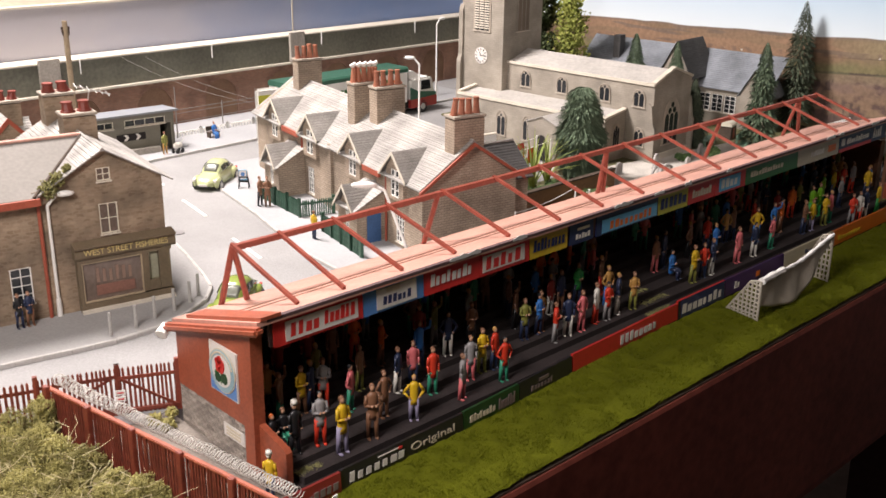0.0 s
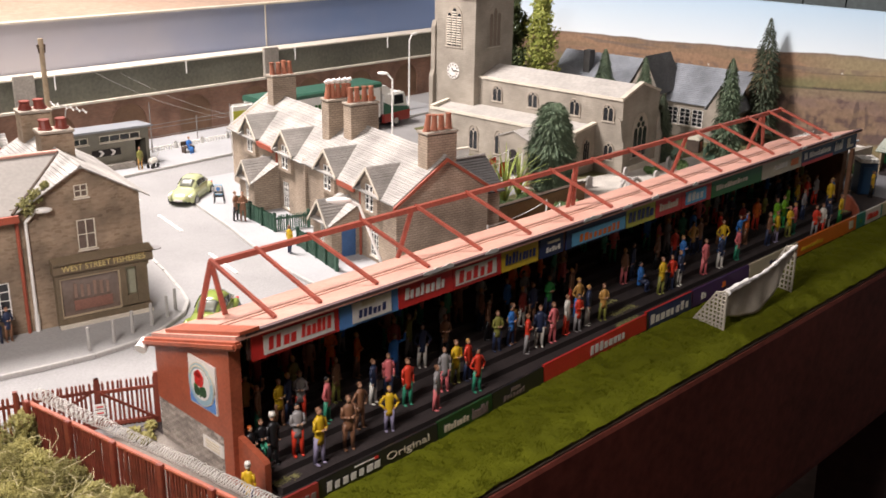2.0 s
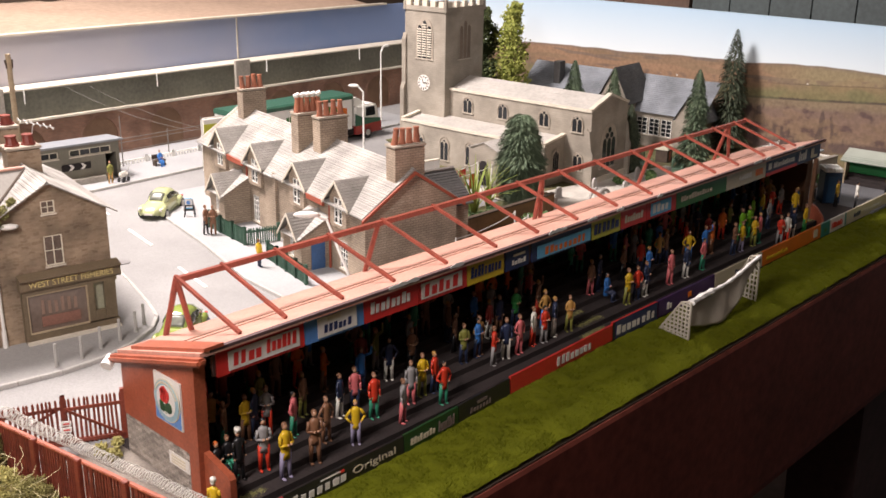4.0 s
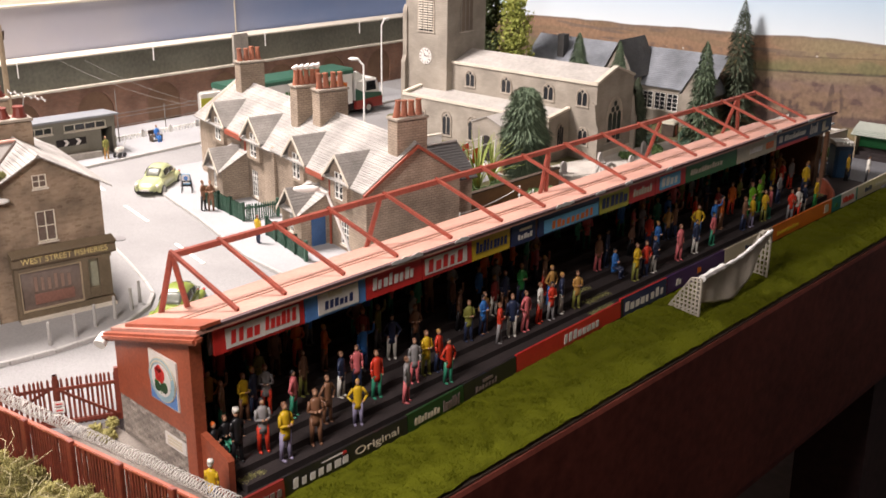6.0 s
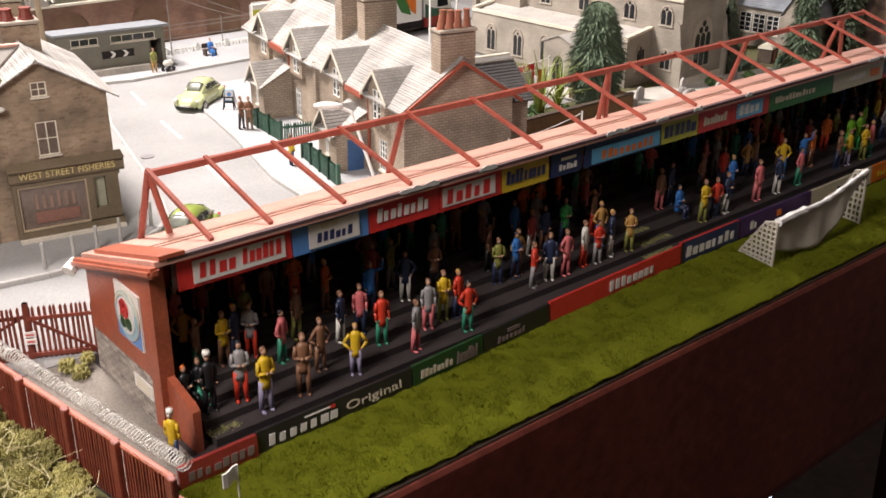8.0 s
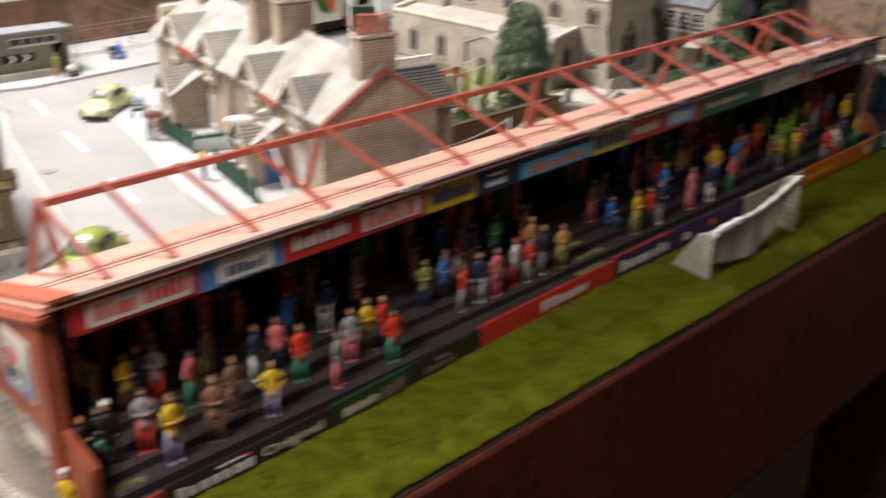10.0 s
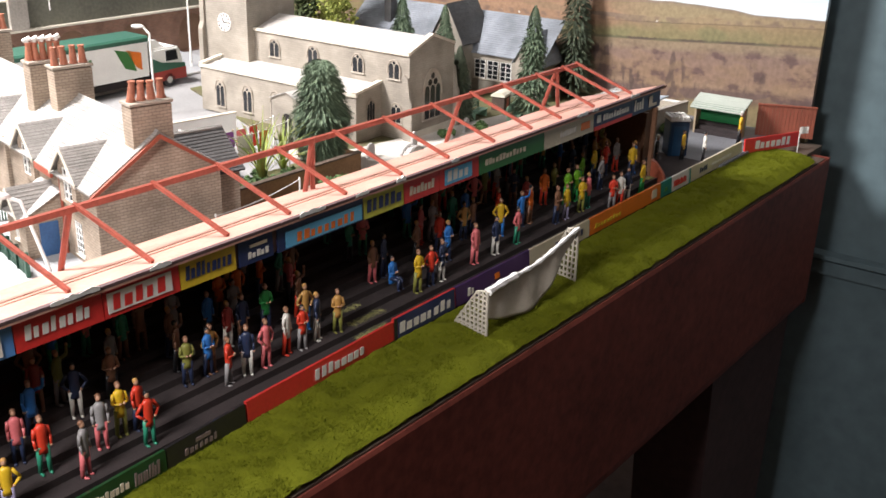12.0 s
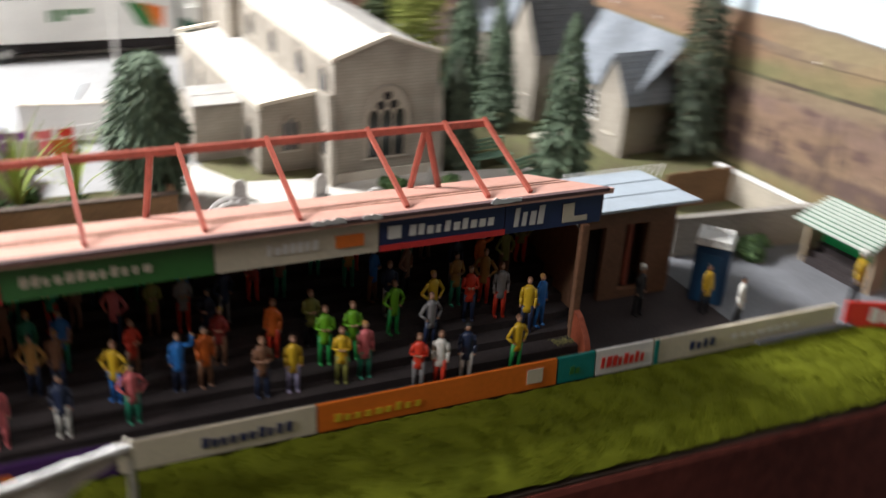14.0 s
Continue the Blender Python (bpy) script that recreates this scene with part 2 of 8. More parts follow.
BARGE = surface("red_bargeboard", (0.34, 0.078, 0.044), 0.2, 0.5)
# terrace and stand interior: shade under the roof is put into these dark colours
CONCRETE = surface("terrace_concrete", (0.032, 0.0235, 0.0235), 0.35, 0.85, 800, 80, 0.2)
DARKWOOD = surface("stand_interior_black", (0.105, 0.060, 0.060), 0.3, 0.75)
ROAD = surface("road_card", (0.285, 0.283, 0.28), 0.25, 0.75, 1200, 14, 0.15)
PAVE = surface("pavement_card", (0.35, 0.357, 0.365), 0.14, 0.7, 900, 22, 0.1)
FISHPAVE = surface("shop_pavement", (0.315, 0.312, 0.305), 0.16, 0.75, 900, 22, 0.1)
KERB = surface("kerb_stone", (0.47, 0.46, 0.44), 0.2, 0.7)
WHITE = surface("white_paint", (0.80, 0.79, 0.75), 0.1, 0.5)
CREAM = surface("cream_paint", (0.66, 0.62, 0.50), 0.12, 0.55)
SILL = surface("pale_stone_trim", (0.60, 0.55, 0.46), 0.15, 0.75)
TERRA = surface("terracotta", (0.34, 0.125, 0.072), 0.3, 0.6, per_object=0.2)
GREENPAINT = surface("green_fence_paint", (0.035, 0.095, 0.062), 0.3, 0.5, per_object=0.15)
SHOPGREEN = surface("shopfront_paint", (0.155, 0.118, 0.075), 0.25, 0.45)
GILT = surface("gilt_letters", (0.65, 0.52, 0.22), 0.1, 0.4)
GLASS = glass("dark_window_glass")
FASCIA = surface("fascia_varnish", (0.150, 0.040, 0.029), 0.4, 0.5, 160, 8, 0.06)
FASCIA.node_tree.nodes["Principled BSDF"].inputs["Specular IOR Level"].default_value = 0.12
BLACK = surface("black_cloth", (0.016, 0.012, 0.012), 0.4, 0.9)
BOARDTEAL = surface("dark_teal_boards", (0.065, 0.085, 0.088), 0.3, 0.6, 200, 12, 0.15)
ROOMBLUE = surface("blue_grey_wall_paint", (0.094, 0.140, 0.156), 0.22, 0.6, 60, 4, 0.08)
PLASTER = surface("old_plaster", (0.39, 0.280, 0.208), 0.20, 0.9, 160, 9, 0.5)
TIMBER = surface("dark_timber", (0.08, 0.055, 0.04), 0.4, 0.8, 200, 15, 0.3)
FLOORING = surface("hall_floor", (0.22, 0.165, 0.145), 0.3, 0.7, 30, 3, 0.1)
CEIL = surface("hall_ceiling", (0.55, 0.52, 0.48), 0.1, 0.8, 30, 2, 0.1)
NETTING = surface("white_net_plastic", (0.78, 0.77, 0.75), 0.12, 0.55)
WIRE = surface("galvanised_wire", (0.50, 0.49, 0.46), 0.2, 0.4, metal=0.3)
BARK = surface("bark", (0.10, 0.07, 0.045), 0.35, 0.9)
GROUND = surface("flocked_earth", (0.13, 0.14, 0.05), 0.5, 0.95, 700, 60, 0.8, second=(0.10, 0.08, 0.045))
PATH_M = surface("pale_gravel", (0.55, 0.52, 0.47), 0.25, 0.9, 900, 70, 0.4)
GREYWALL = surface("grey_render", (0.34, 0.31, 0.27), 0.3, 0.85, 500, 40, 0.3)
BROWNWALL = surface("brown_board", (0.20, 0.095, 0.05), 0.3, 0.7, 500, 50, 0.2)
TAN = surface("tan_board", (0.42, 0.33, 0.22), 0.25, 0.8)


def printed_hills():
    """The printed countryside of the end board: sky, moor, fields, hedges and a belt of bare trees by height."""
    m, nt, b = node_mat("printed_countryside")
    N, L = nt.nodes.new, nt.links.new
    co, sp = N("ShaderNodeTexCoord"), N("ShaderNodeSeparateXYZ")
    L(co.outputs["Object"], sp.inputs[0])

    def noise_of(scale, detail, stretch=(1, 1, 1)):
        mp, n = N("ShaderNodeMapping"), N("ShaderNodeTexNoise")
        mp.inputs["Scale"].default_value = stretch
        n.inputs["Scale"].default_value, n.inputs["Detail"].default_value = scale, detail
        L(co.outputs["Object"], mp.inputs["Vector"])
        L(mp.outputs[0], n.inputs["Vector"])
        return n.outputs["Fac"]

    def calc(op, a, v, c=None):
        n = N("ShaderNodeMath")
        n.operation = op
        L(a, n.inputs[0])
        if isinstance(v, (int, float)):
            n.inputs[1].default_value = v
        else:
            L(v, n.inputs[1])
        if c is not None:
            L(c, n.inputs[2])
        return n.outputs[0]

    def step(a, lo, hi, top=1.0):
        n = N("ShaderNodeMapRange")
        n.inputs["From Min"].default_value, n.inputs["From Max"].default_value, n.inputs["To Max"].default_value = lo, hi, top
        L(a, n.inputs["Value"])
        return n.outputs[0]

    def over(fac, a, colour):
        n = N("ShaderNodeMix")
        n.data_type = "RGBA"
        n.inputs["B"].default_value = (*colour, 1)
        L(fac, n.inputs["Factor"])
        L(a, n.inputs["A"])
        return n.outputs["Result"]

    level = calc("MULTIPLY_ADD", sp.outputs["Y"], 0.028, sp.outputs["Z"])
    ridge = calc("MULTIPLY_ADD", noise_of(7, 3, (1, 1, 0.15)), -0.018, level)
    lie = calc("MULTIPLY_ADD", calc("MINIMUM", sp.outputs["Y"], 0.22), 0.045, calc("MULTIPLY_ADD", noise_of(5, 1, (1, 1, 0.2)), -0.012, level))
    fine = noise_of(260, 5)
    v = calc("MULTIPLY_ADD", fine, 0.0016, lie)
    cr = N("ShaderNodeValToRGB")
    stops = [(0.0, (0.24, 0.205, 0.11)), (0.075, (0.235, 0.195, 0.10)), (0.10, (0.125, 0.085, 0.072)), (0.145, (0.135, 0.090, 0.076)), (0.17, (0.255, 0.175, 0.118)), (0.21, (0.225, 0.148, 0.105)), (0.34, (0.205, 0.138, 0.110)), (0.37, (0.235, 0.178, 0.118)), (0.402, (0.24, 0.182, 0.118)),
             (0.408, (0.085, 0.065, 0.05)), (0.416, (0.085, 0.065, 0.05)), (0.422, (0.195, 0.168, 0.085)), (0.47, (0.215, 0.176, 0.092)), (0.50, (0.235, 0.178, 0.10)),
             (0.505, (0.10, 0.075, 0.055)), (0.511, (0.29, 0.225, 0.135)), (0.55, (0.27, 0.215, 0.125)), (1.0, (0.24, 0.185, 0.13))]
    el = cr.color_ramp.elements
    el[0].position, el[0].color = stops[0][0], (*stops[0][1], 1)
    el[1].position, el[1].color = stops[-1][0], (*stops[-1][1], 1)
    for p, c in stops[1:-1]:
        e = el.new(p)
        e.color = (*c, 1)
    L(step(v, 0.0, 0.16), cr.inputs["Fac"])
    col = cr.outputs["Color"]
    # paler and greener fields, redder bracken, by broad patches
    broad = noise_of(16, 2, (1, 1, 2.5))
    col = over(step(broad, 0.52, 0.55, 0.28), col, (0.27, 0.18, 0.10))
    col = over(calc("MULTIPLY", step(v, 0.0640, 0.0655), step(noise_of(14, 1, (1, 1, 3)), 0.50, 0.53, 0.45)), col, (0.165, 0.165, 0.080))
    moor = calc("MULTIPLY", step(ridge, 0.0600, 0.0660), step(sp.outputs["Y"], 0.09, 0.15))
    col = over(step(moor, 0.0, 1.0, 0.72), col, (0.245, 0.148, 0.098))
    col = over(calc("MULTIPLY", moor, step(noise_of(7, 1, (1, 1, 9)), 0.47, 0.50, 0.75)), col, (0.31, 0.19, 0.12))
    col = over(calc("MULTIPLY", moor, step(noise_of(8, 2, (1, 1, 12)), 0.56, 0.60, 0.75)), col, (0.155, 0.12, 0.10))
    col = over(step(ridge, 0.0850, 0.0885, 0.6), col, (0.16, 0.125, 0.11))
    # bare trees and thickets in the belt above the rough grass
    belt = calc("MULTIPLY", step(v, 0.010, 0.018), step(v, 0.0645, 0.056))
    trees = step(noise_of(46, 6, (1, 1, 1.9)), 0.50, 0.60, 0.85)
    col = over(calc("MULTIPLY", belt, trees), col, (0.100, 0.062, 0.058))
    thin = calc("MULTIPLY", step(noise_of(34, 2, (1, 1, 0.6)), 0.55, 0.60), step(noise_of(170, 4, (1, 1, 0.35)), 0.50, 0.58, 0.7))
    col = over(calc("MULTIPLY", belt, thin), col, (0.075, 0.052, 0.048))
    scrub = step(noise_of(48, 4, (1, 1, 1.8)), 0.56, 0.65, 0.6)
    col = over(calc("MULTIPLY", belt, scrub), col, (0.20, 0.135, 0.088))
    # far copses, and a farm as pale specks below the ridge
    far = calc("MULTIPLY", step(v, 0.0805, 0.0820), step(v, 0.0870, 0.0850))
    col = over(calc("MULTIPLY", far, step(noise_of(130, 4), 0.48, 0.62, 0.7)), col, (0.135, 0.092, 0.075))
    farm = calc("MULTIPLY", step(v, 0.0812, 0.0818), step(v, 0.0838, 0.0832))
    col = over(calc("MULTIPLY", farm, step(noise_of(150, 1), 0.70, 0.73, 0.9)), col, (0.62, 0.58, 0.52))
    hsv, lum = N("ShaderNodeHueSaturation"), N("ShaderNodeMapRange")
    lum.inputs["From Min"].default_value, lum.inputs["From Max"].default_value = 0.3, 0.7
    lum.inputs["To Min"].default_value, lum.inputs["To Max"].default_value = 0.84, 1.16
    L(fine, lum.inputs["Value"])
    L(lum.outputs[0], hsv.inputs["Value"])
    L(col, hsv.inputs["Color"])
    # pale sky over a smooth ridge line
    blue = N("ShaderNodeMix")
    blue.data_type = "RGBA"
    blue.inputs["A"].default_value, blue.inputs["B"].default_value = (0.74, 0.815, 0.85, 1), (0.37, 0.55, 0.71, 1)
    L(step(sp.outputs["Z"], 0.085, 0.150), blue.inputs["Factor"])
    allc = N("ShaderNodeMix")
    allc.data_type = "RGBA"
    L(step(ridge, 0.0883, 0.0894), allc.inputs["Factor"])
    L(hsv.outputs["Color"], allc.inputs["A"])
    L(blue.outputs["Result"], allc.inputs["B"])
    L(allc.outputs["Result"], b.inputs["Base Color"])
    b.inputs["Roughness"].default_value = 0.45
    return m


def painted_sky():
    """The painted blue-grey board behind the viaduct, hazy to one end."""
    m, nt, b = node_mat("painted_sky_board")
    N, L = nt.nodes.new, nt.links.new
    co, sp = N("ShaderNodeTexCoord"), N("ShaderNodeSeparateXYZ")
    L(co.outputs["Object"], sp.inputs[0])
    n = N("ShaderNodeTexNoise")
    n.inputs["Scale"].default_value, n.inputs["Detail"].default_value = 9, 4
    L(co.outputs["Object"], n.inputs["Vector"])
    ad = N("ShaderNodeMath")
    ad.operation, ad.inputs[1].default_value = "MULTIPLY_ADD", 0.35
    L(n.outputs["Fac"], ad.inputs[0])
    L(sp.outputs["X"], ad.inputs[2])
    mr = N("ShaderNodeMapRange")
    mr.inputs["From Min"].default_value, mr.inputs["From Max"].default_value = 0.36, 0.74
    L(ad.outputs[0], mr.inputs["Value"])
    mx = N("ShaderNodeMix")
    mx.data_type = "RGBA"
    mx.inputs["A"].default_value, mx.inputs["B"].default_value = (0.43, 0.415, 0.445, 1), (0.165, 0.24, 0.43, 1)
    L(mr.outputs[0], mx.inputs["Factor"])
    L(mx.outputs["Result"], b.inputs["Base Color"])
    b.inputs["Roughness"].default_value = 0.5
    return m


def turf_mat(name, c1, c2, scale):
    m = surface(name, c1, 0.3, 0.95, scale, 40, 0.6, second=c2)
    m.node_tree.nodes["Principled BSDF"].inputs["Specular IOR Level"].default_value = 0.12
    return m


TURF = turf_mat("pitch_turf", (0.130, 0.143, 0.008), (0.092, 0.103, 0.006), 900)
BLADE = turf_mat("turf_fibre", (0.152, 0.168, 0.009), (0.107, 0.119, 0.007), 500)
HILLS, SKYBOARD = printed_hills(), painted_sky()

# ---- the table, its ground and the hall ----
bm = bmesh.new()
bx(bm, -0.45, 0.748, -0.0640, 0.66, -0.02, -0.0032)
bx(bm, -0.45, 0.7225, -0.0757, -0.0640, -0.02, -0.0065)
structure("baseboard", bm, TIMBER, "dark timber baseboard of the model layout", "baseboard")
bm = bmesh.new()
prism(bm, [(-0.0758, -0.0075), (-0.0768, -0.0068), (-0.0776, -0.0066), (-0.0786, -0.0085), (-0.0786, -0.128), (-0.0776, -0.134), (-0.0758, -0.134)], "x", -0.45, 0.7225)
structure("fascia", bm, FASCIA, "dark brown varnished timber fascia along the layout edge", "fascia")
bm = bmesh.new()
prism(bm, [(0.60, -1.25), (0.70, -1.25), (0.70, -0.60), (0.715, -0.134), (0.56, -0.134), (0.60, -0.60)], "y", -0.070, -0.010)
bx(bm, -0.45, 0.70, -0.03, 0.62, -0.190, -0.134)
structure("table_frame", bm, surface("table_skirt_cloth", (0.050, 0.026, 0.027), 0.35, 0.85, 120, 8, 0.2), "dark plum cloth and timber under the layout", "table frame")
bm = bmesh.new()
bx(bm, 0.7227, 0.7270, -0.0784, -0.0600, -0.134, -0.0060)
structure("end_board", bm, FASCIA, "dark board at the end of the layout", "end board")

bm = bmesh.new()
bx(bm, -2.0, 2.4, -2.2, 2.2, -1.27, -1.25)
structure("floor", bm, FLOORING, "dull grey floor of the exhibition hall", "floor")
bm = bmesh.new()
bx(bm, -2.0, 2.4, -2.2, 2.2, 1.90, 1.92)
structure("ceiling", bm, CEIL, "pale ceiling of the exhibition hall", "ceiling")
for nm, bxs, mt, lab in (("wall_west", (-2.02, -2.0, -2.2, 2.2), PLASTER, "plain plaster hall wall"), ("wall_east", (2.4, 2.42, -2.2, 2.2), ROOMBLUE, "plain blue-grey hall wall"),
                         ("wall_south", (-2.0, 2.4, -2.22, -2.2), PLASTER, "plain plaster hall wall"), ("wall_north", (-2.0, 2.4, 2.2, 2.22), PLASTER, "plain plaster hall wall")):
    bm = bmesh.new()
    bx(bm, *bxs, -1.27, 1.92)
    structure(nm, bm, mt, lab, "wall")

# crumbling plaster shelf and dark boards behind the layout
bm = bmesh.new()
cols, rws = 150, 16
net = []
for i in range(cols + 1):
    x = -0.6 + 1.26 * i / cols
    line = []
    for j in range(rws + 1):
        t = j / rws
        n1, n2 = noise.noise((x * 16, t * 4, 1)), noise.noise((x * 60, t * 12, 4))
        chip = 0.005 * max(0.0, noise.noise((x * 24, t * 5, 8)) - 0.15)
        line.append(bm.verts.new((x, 0.612 + 0.018 * x + 0.165 * t, 0.1190 + 0.014 * t + 0.0016 * n1 + 0.0008 * n2 - chip)))
    net.append(line)
for i in range(cols):
    for j in range(rws):
        bm.faces.new((net[i][j], net[i + 1][j], net[i + 1][j + 1], net[i][j + 1]))
low = [[bm.verts.new((v.co.x, v.co.y, -0.2)) for v in (line[0], line[-1])] for line in net]
for i in range(cols):
    bm.faces.new((net[i][0], low[i][0], low[i + 1][0], net[i + 1][0]))
    bm.faces.new((net[i][-1], net[i + 1][-1], low[i + 1][1], low[i][1]))
structure("wall_ledge", bm, PLASTER, "crumbling pinkish plaster shelf behind the layout", "wall", True)
bm = bmesh.new()
bx(bm, -0.6, 0.9, 0.79, 0.82, -0.2, 0.60)
structure("wall_back", bm, TIMBER, "dark brown boarded wall behind the layout", "wall")
side = pose(0.778, -0.055, 0, 0, 0, 3)
bm = bmesh.new()
bx(bm, 0, 0.02, -1.2, 0.03, -1.25, 0.35)
for zz, hh, dd in ((-0.123, 0.012, 0.010), (-0.108, 0.004, 0.014)):
    bx(bm, -dd, 0, -1.2, 0.03, zz, zz + hh)
ob = structure("wall_side", bm, ROOMBLUE, "blue-grey painted wall with a ledge beside the layout", "wall")
ob.matrix_world = side
bm = bmesh.new()
for k in range(9):
    bx(bm, 0.80, 0.815 - 0.001 * (k % 2), 0.2190 - 0.046 * k, 0.2635 - 0.046 * k, 0.10, 0.42)
structure("wall_boards", bm, BOARDTEAL, "dark teal upright boards above the backdrop", "wall")
bm = bmesh.new()
bx(bm, 0.797, 0.815, 0.2660, 0.2870, 0.10, 0.42)
for k in range(6):
    bx(bm, 0.800, 0.815, 0.2890 + 0.066 * k, 0.3535 + 0.066 * k, 0.10, 0.42)
structure("wall_panelling", bm, surface("brown_panelling", (0.115, 0.070, 0.050), 0.35, 0.6, 200, 12, 0.15), "brown wooden panelling above the backdrop", "wall")
# glowing rod added to draw the bright upright streak below the table
bm = bmesh.new()
rod(bm, (1.492, 0.576, -1.25), (1.500, 0.570, -1.035), 0.0055, seg=12)
tagged(part("floor_lamp_tube", bm, glowing("lit_tube", (0.62, 0.74, 1.0), 1.5)), "thin glowing rod in place of a bright streak below the table", "light tube")

SKYPOSE = pose(-0.0003, 0.5950, 0, 0, 0, 1.4)
# end board with the printed countryside, sky board behind the viaduct
bm = bmesh.new()
bx(bm, 0.745, 0.750, -0.051, 0.618, -0.003, 0.141)
structure("backdrop_hills", bm, HILLS, "printed countryside backdrop with brown moorland and pale sky", "backdrop")
bm = bmesh.new()
bx(bm, -0.45, 0.745, -0.002, 0.002, -0.003, 0.1215)
structure("backdrop_sky", bm, SKYBOARD, "blue-grey painted sky board behind the viaduct", "backdrop").matrix_world = SKYPOSE
bm = bmesh.new()
bx(bm, 0.4310, 0.4322, -0.0030, -0.0021, 0.0, 0.1212)
structure("trim_board_seam", bm, SILL, "pale upright seam of the sky board", "trim").matrix_world = SKYPOSE
bm = bmesh.new()
bx(bm, -0.45, 0.66, -0.004, 0.004, 0.1215, 0.1235)
structure("trim_board_edge", bm, SILL, "pale worn top edge of the sky board", "trim").matrix_world = SKYPOSE

# roads, pavements, yards
bm = bmesh.new()
bx(bm, -0.45, 0.68, 0.066, 0.60, -0.003, 0.0022)
structure("road", bm, ROAD, "pale grey card road with white markings", "road")
bm = bmesh.new()
prism(bm, [(-0.078, 0.066), (-0.0500, -0.0640), (-0.0440, -0.0480), (-0.0385, -0.0365), (0.06, -0.0348), (0.145, -0.0302), (0.24, -0.0275), (0.62, -0.0275), (0.62, 0.066)], "z", -0.003, 0.0015)
structure("ground_stand", bm, CONCRETE, "dark grey yard round the football stand", "ground")
bm = bmesh.new()
prism(bm, [(-0.0765, 0.0655), (-0.0495, -0.0625), (-0.0440, -0.0480), (-0.0385, -0.0365), (-0.0272, -0.0300), (-0.0272, 0.0655)], "z", 0.0015, 0.0019)
structure("ground_yard", bm, surface("yard_grit", (0.20, 0.175, 0.15), 0.35, 0.9, 900, 50, 0.4), "pale gritty yard between the fence and the stand", "ground")
bm = bmesh.new()
prism(bm, [(0.62, -0.031), (0.745, -0.031), (0.745, 0.066), (0.62, 0.066)], "z", -0.003, 0.0016)
structure("ground_path", bm, surface("tarmac_path", (0.17, 0.175, 0.19), 0.25, 0.8, 900, 60, 0.2), "blue-grey tarmac path beside the pitch", "ground")
bm = bmesh.new()
prism(bm, [(0.30, 0.066), (0.745, 0.066), (0.745, 0.44), (0.500, 0.44), (0.448, 0.30), (0.440, 0.205), (0.300, 0.200), (0.295, 0.14)], "z", -0.003, 0.0035)
structure("ground_churchyard", bm, GROUND, "flocked green and brown churchyard ground", "ground")
bm = bmesh.new()
prism(bm, [(0.415, 0.10), (0.62, 0.10), (0.62, 0.172), (0.455, 0.195), (0.43, 0.24), (0.41, 0.24)], "z", 0.0035, 0.0043)
structure("pavement_churchyard", bm, PATH_M, "pale gravel churchyard path", "pavement")

KERBLINE = [(-0.45, 0.20), (-0.12, 0.166), (-0.0611, 0.158), (-0.0337, 0.1525), (-0.0111, 0.149), (0.0129, 0.1495), (0.0338, 0.1555), (0.0538, 0.167), (0.0655, 0.181), (0.0722, 0.200), (0.0825, 0.2372), (0.0913, 0.274), (0.112, 0.36), (0.14, 0.44)]


def kerbed(name, line, close, mat, label):
    """A pavement slab with a row of kerb stones along its edge."""
    bm = bmesh.new()
    prism(bm, line + close, "z", 0.0, 0.0040)
    slab = structure(name, bm, mat, label, "pavement")
    first = None
    for (x0, y0), (x1, y1) in zip(line, line[1:]):
        n = max(1, round(math.hypot(x1 - x0, y1 - y0) / 0.014))
        ang = math.degrees(math.atan2(y1 - y0, x1 - x0))
        L = math.hypot(x1 - x0, y1 - y0) / n
        for k in range(n):
            if x0 < -0.2:
                continue
            m = pose(x0 + (x1 - x0) * k / n, y0 + (y1 - y0) * k / n, 0, 0, 0, ang) @ Matrix.Diagonal((L / 0.014, 1, 1, 1))
            if first is None:
                first = part("kerb_stone", boxed(0.0001, 0.0139, -0.0011, 0.0011, 0.0005, 0.0046, 0.0003), KERB, slab)
                first.matrix_basis = m
            else:
                again(first, m)
    return slab


kerbed("pavement_shop", KERBLINE, [(0.14, 0.60), (-0.45, 0.60)], FISHPAVE, "smooth grey pavement round the corner shop")
kerbed("pavement_cottages", [(0.132, 0.068), (0.143, 0.197), (0.165, 0.282), (0.179, 0.350), (0.197, 0.395), (0.225, 0.415)], [(0.40, 0.40), (0.31, 0.068)], PAVE, "pale blue-grey pavement in front of the cottages")
kerbed("pavement_far", [(0.150, 0.470), (0.1756, 0.4635), (0.30, 0.471), (0.42, 0.478), (0.60, 0.49)], [(0.60, 0.598), (0.15, 0.598)], PAVE, "bright pavement below the viaduct")
for x0, y0, x1, y1 in ((0.1446, 0.3497, 0.1369, 0.3043), (0.161, 0.435, 0.153, 0.395), (0.125, 0.250, 0.117, 0.205)):
    bm = bmesh.new()
    bx(bm, 0, math.hypot(x1 - x0, y1 - y0), -0.0011, 0.0011, 0.0022, 0.0026)
    ob = structure("road_marking", bm, WHITE, "white dashed road line", "road marking")
    ob.matrix_world = pose(x0, y0, 0, 0, 0, math.degrees(math.atan2(y1 - y0, x1 - x0)))
bm = bmesh.new()
rod(bm, (0.103, 0.285, 0.0022), (0.103, 0.285, 0.0027), 0.0045, seg=16)
structure("manhole_cover", bm, surface("worn_iron", (0.26, 0.25, 0.25), 0.2, 0.5), "round grey manhole cover in the road", "manhole cover")

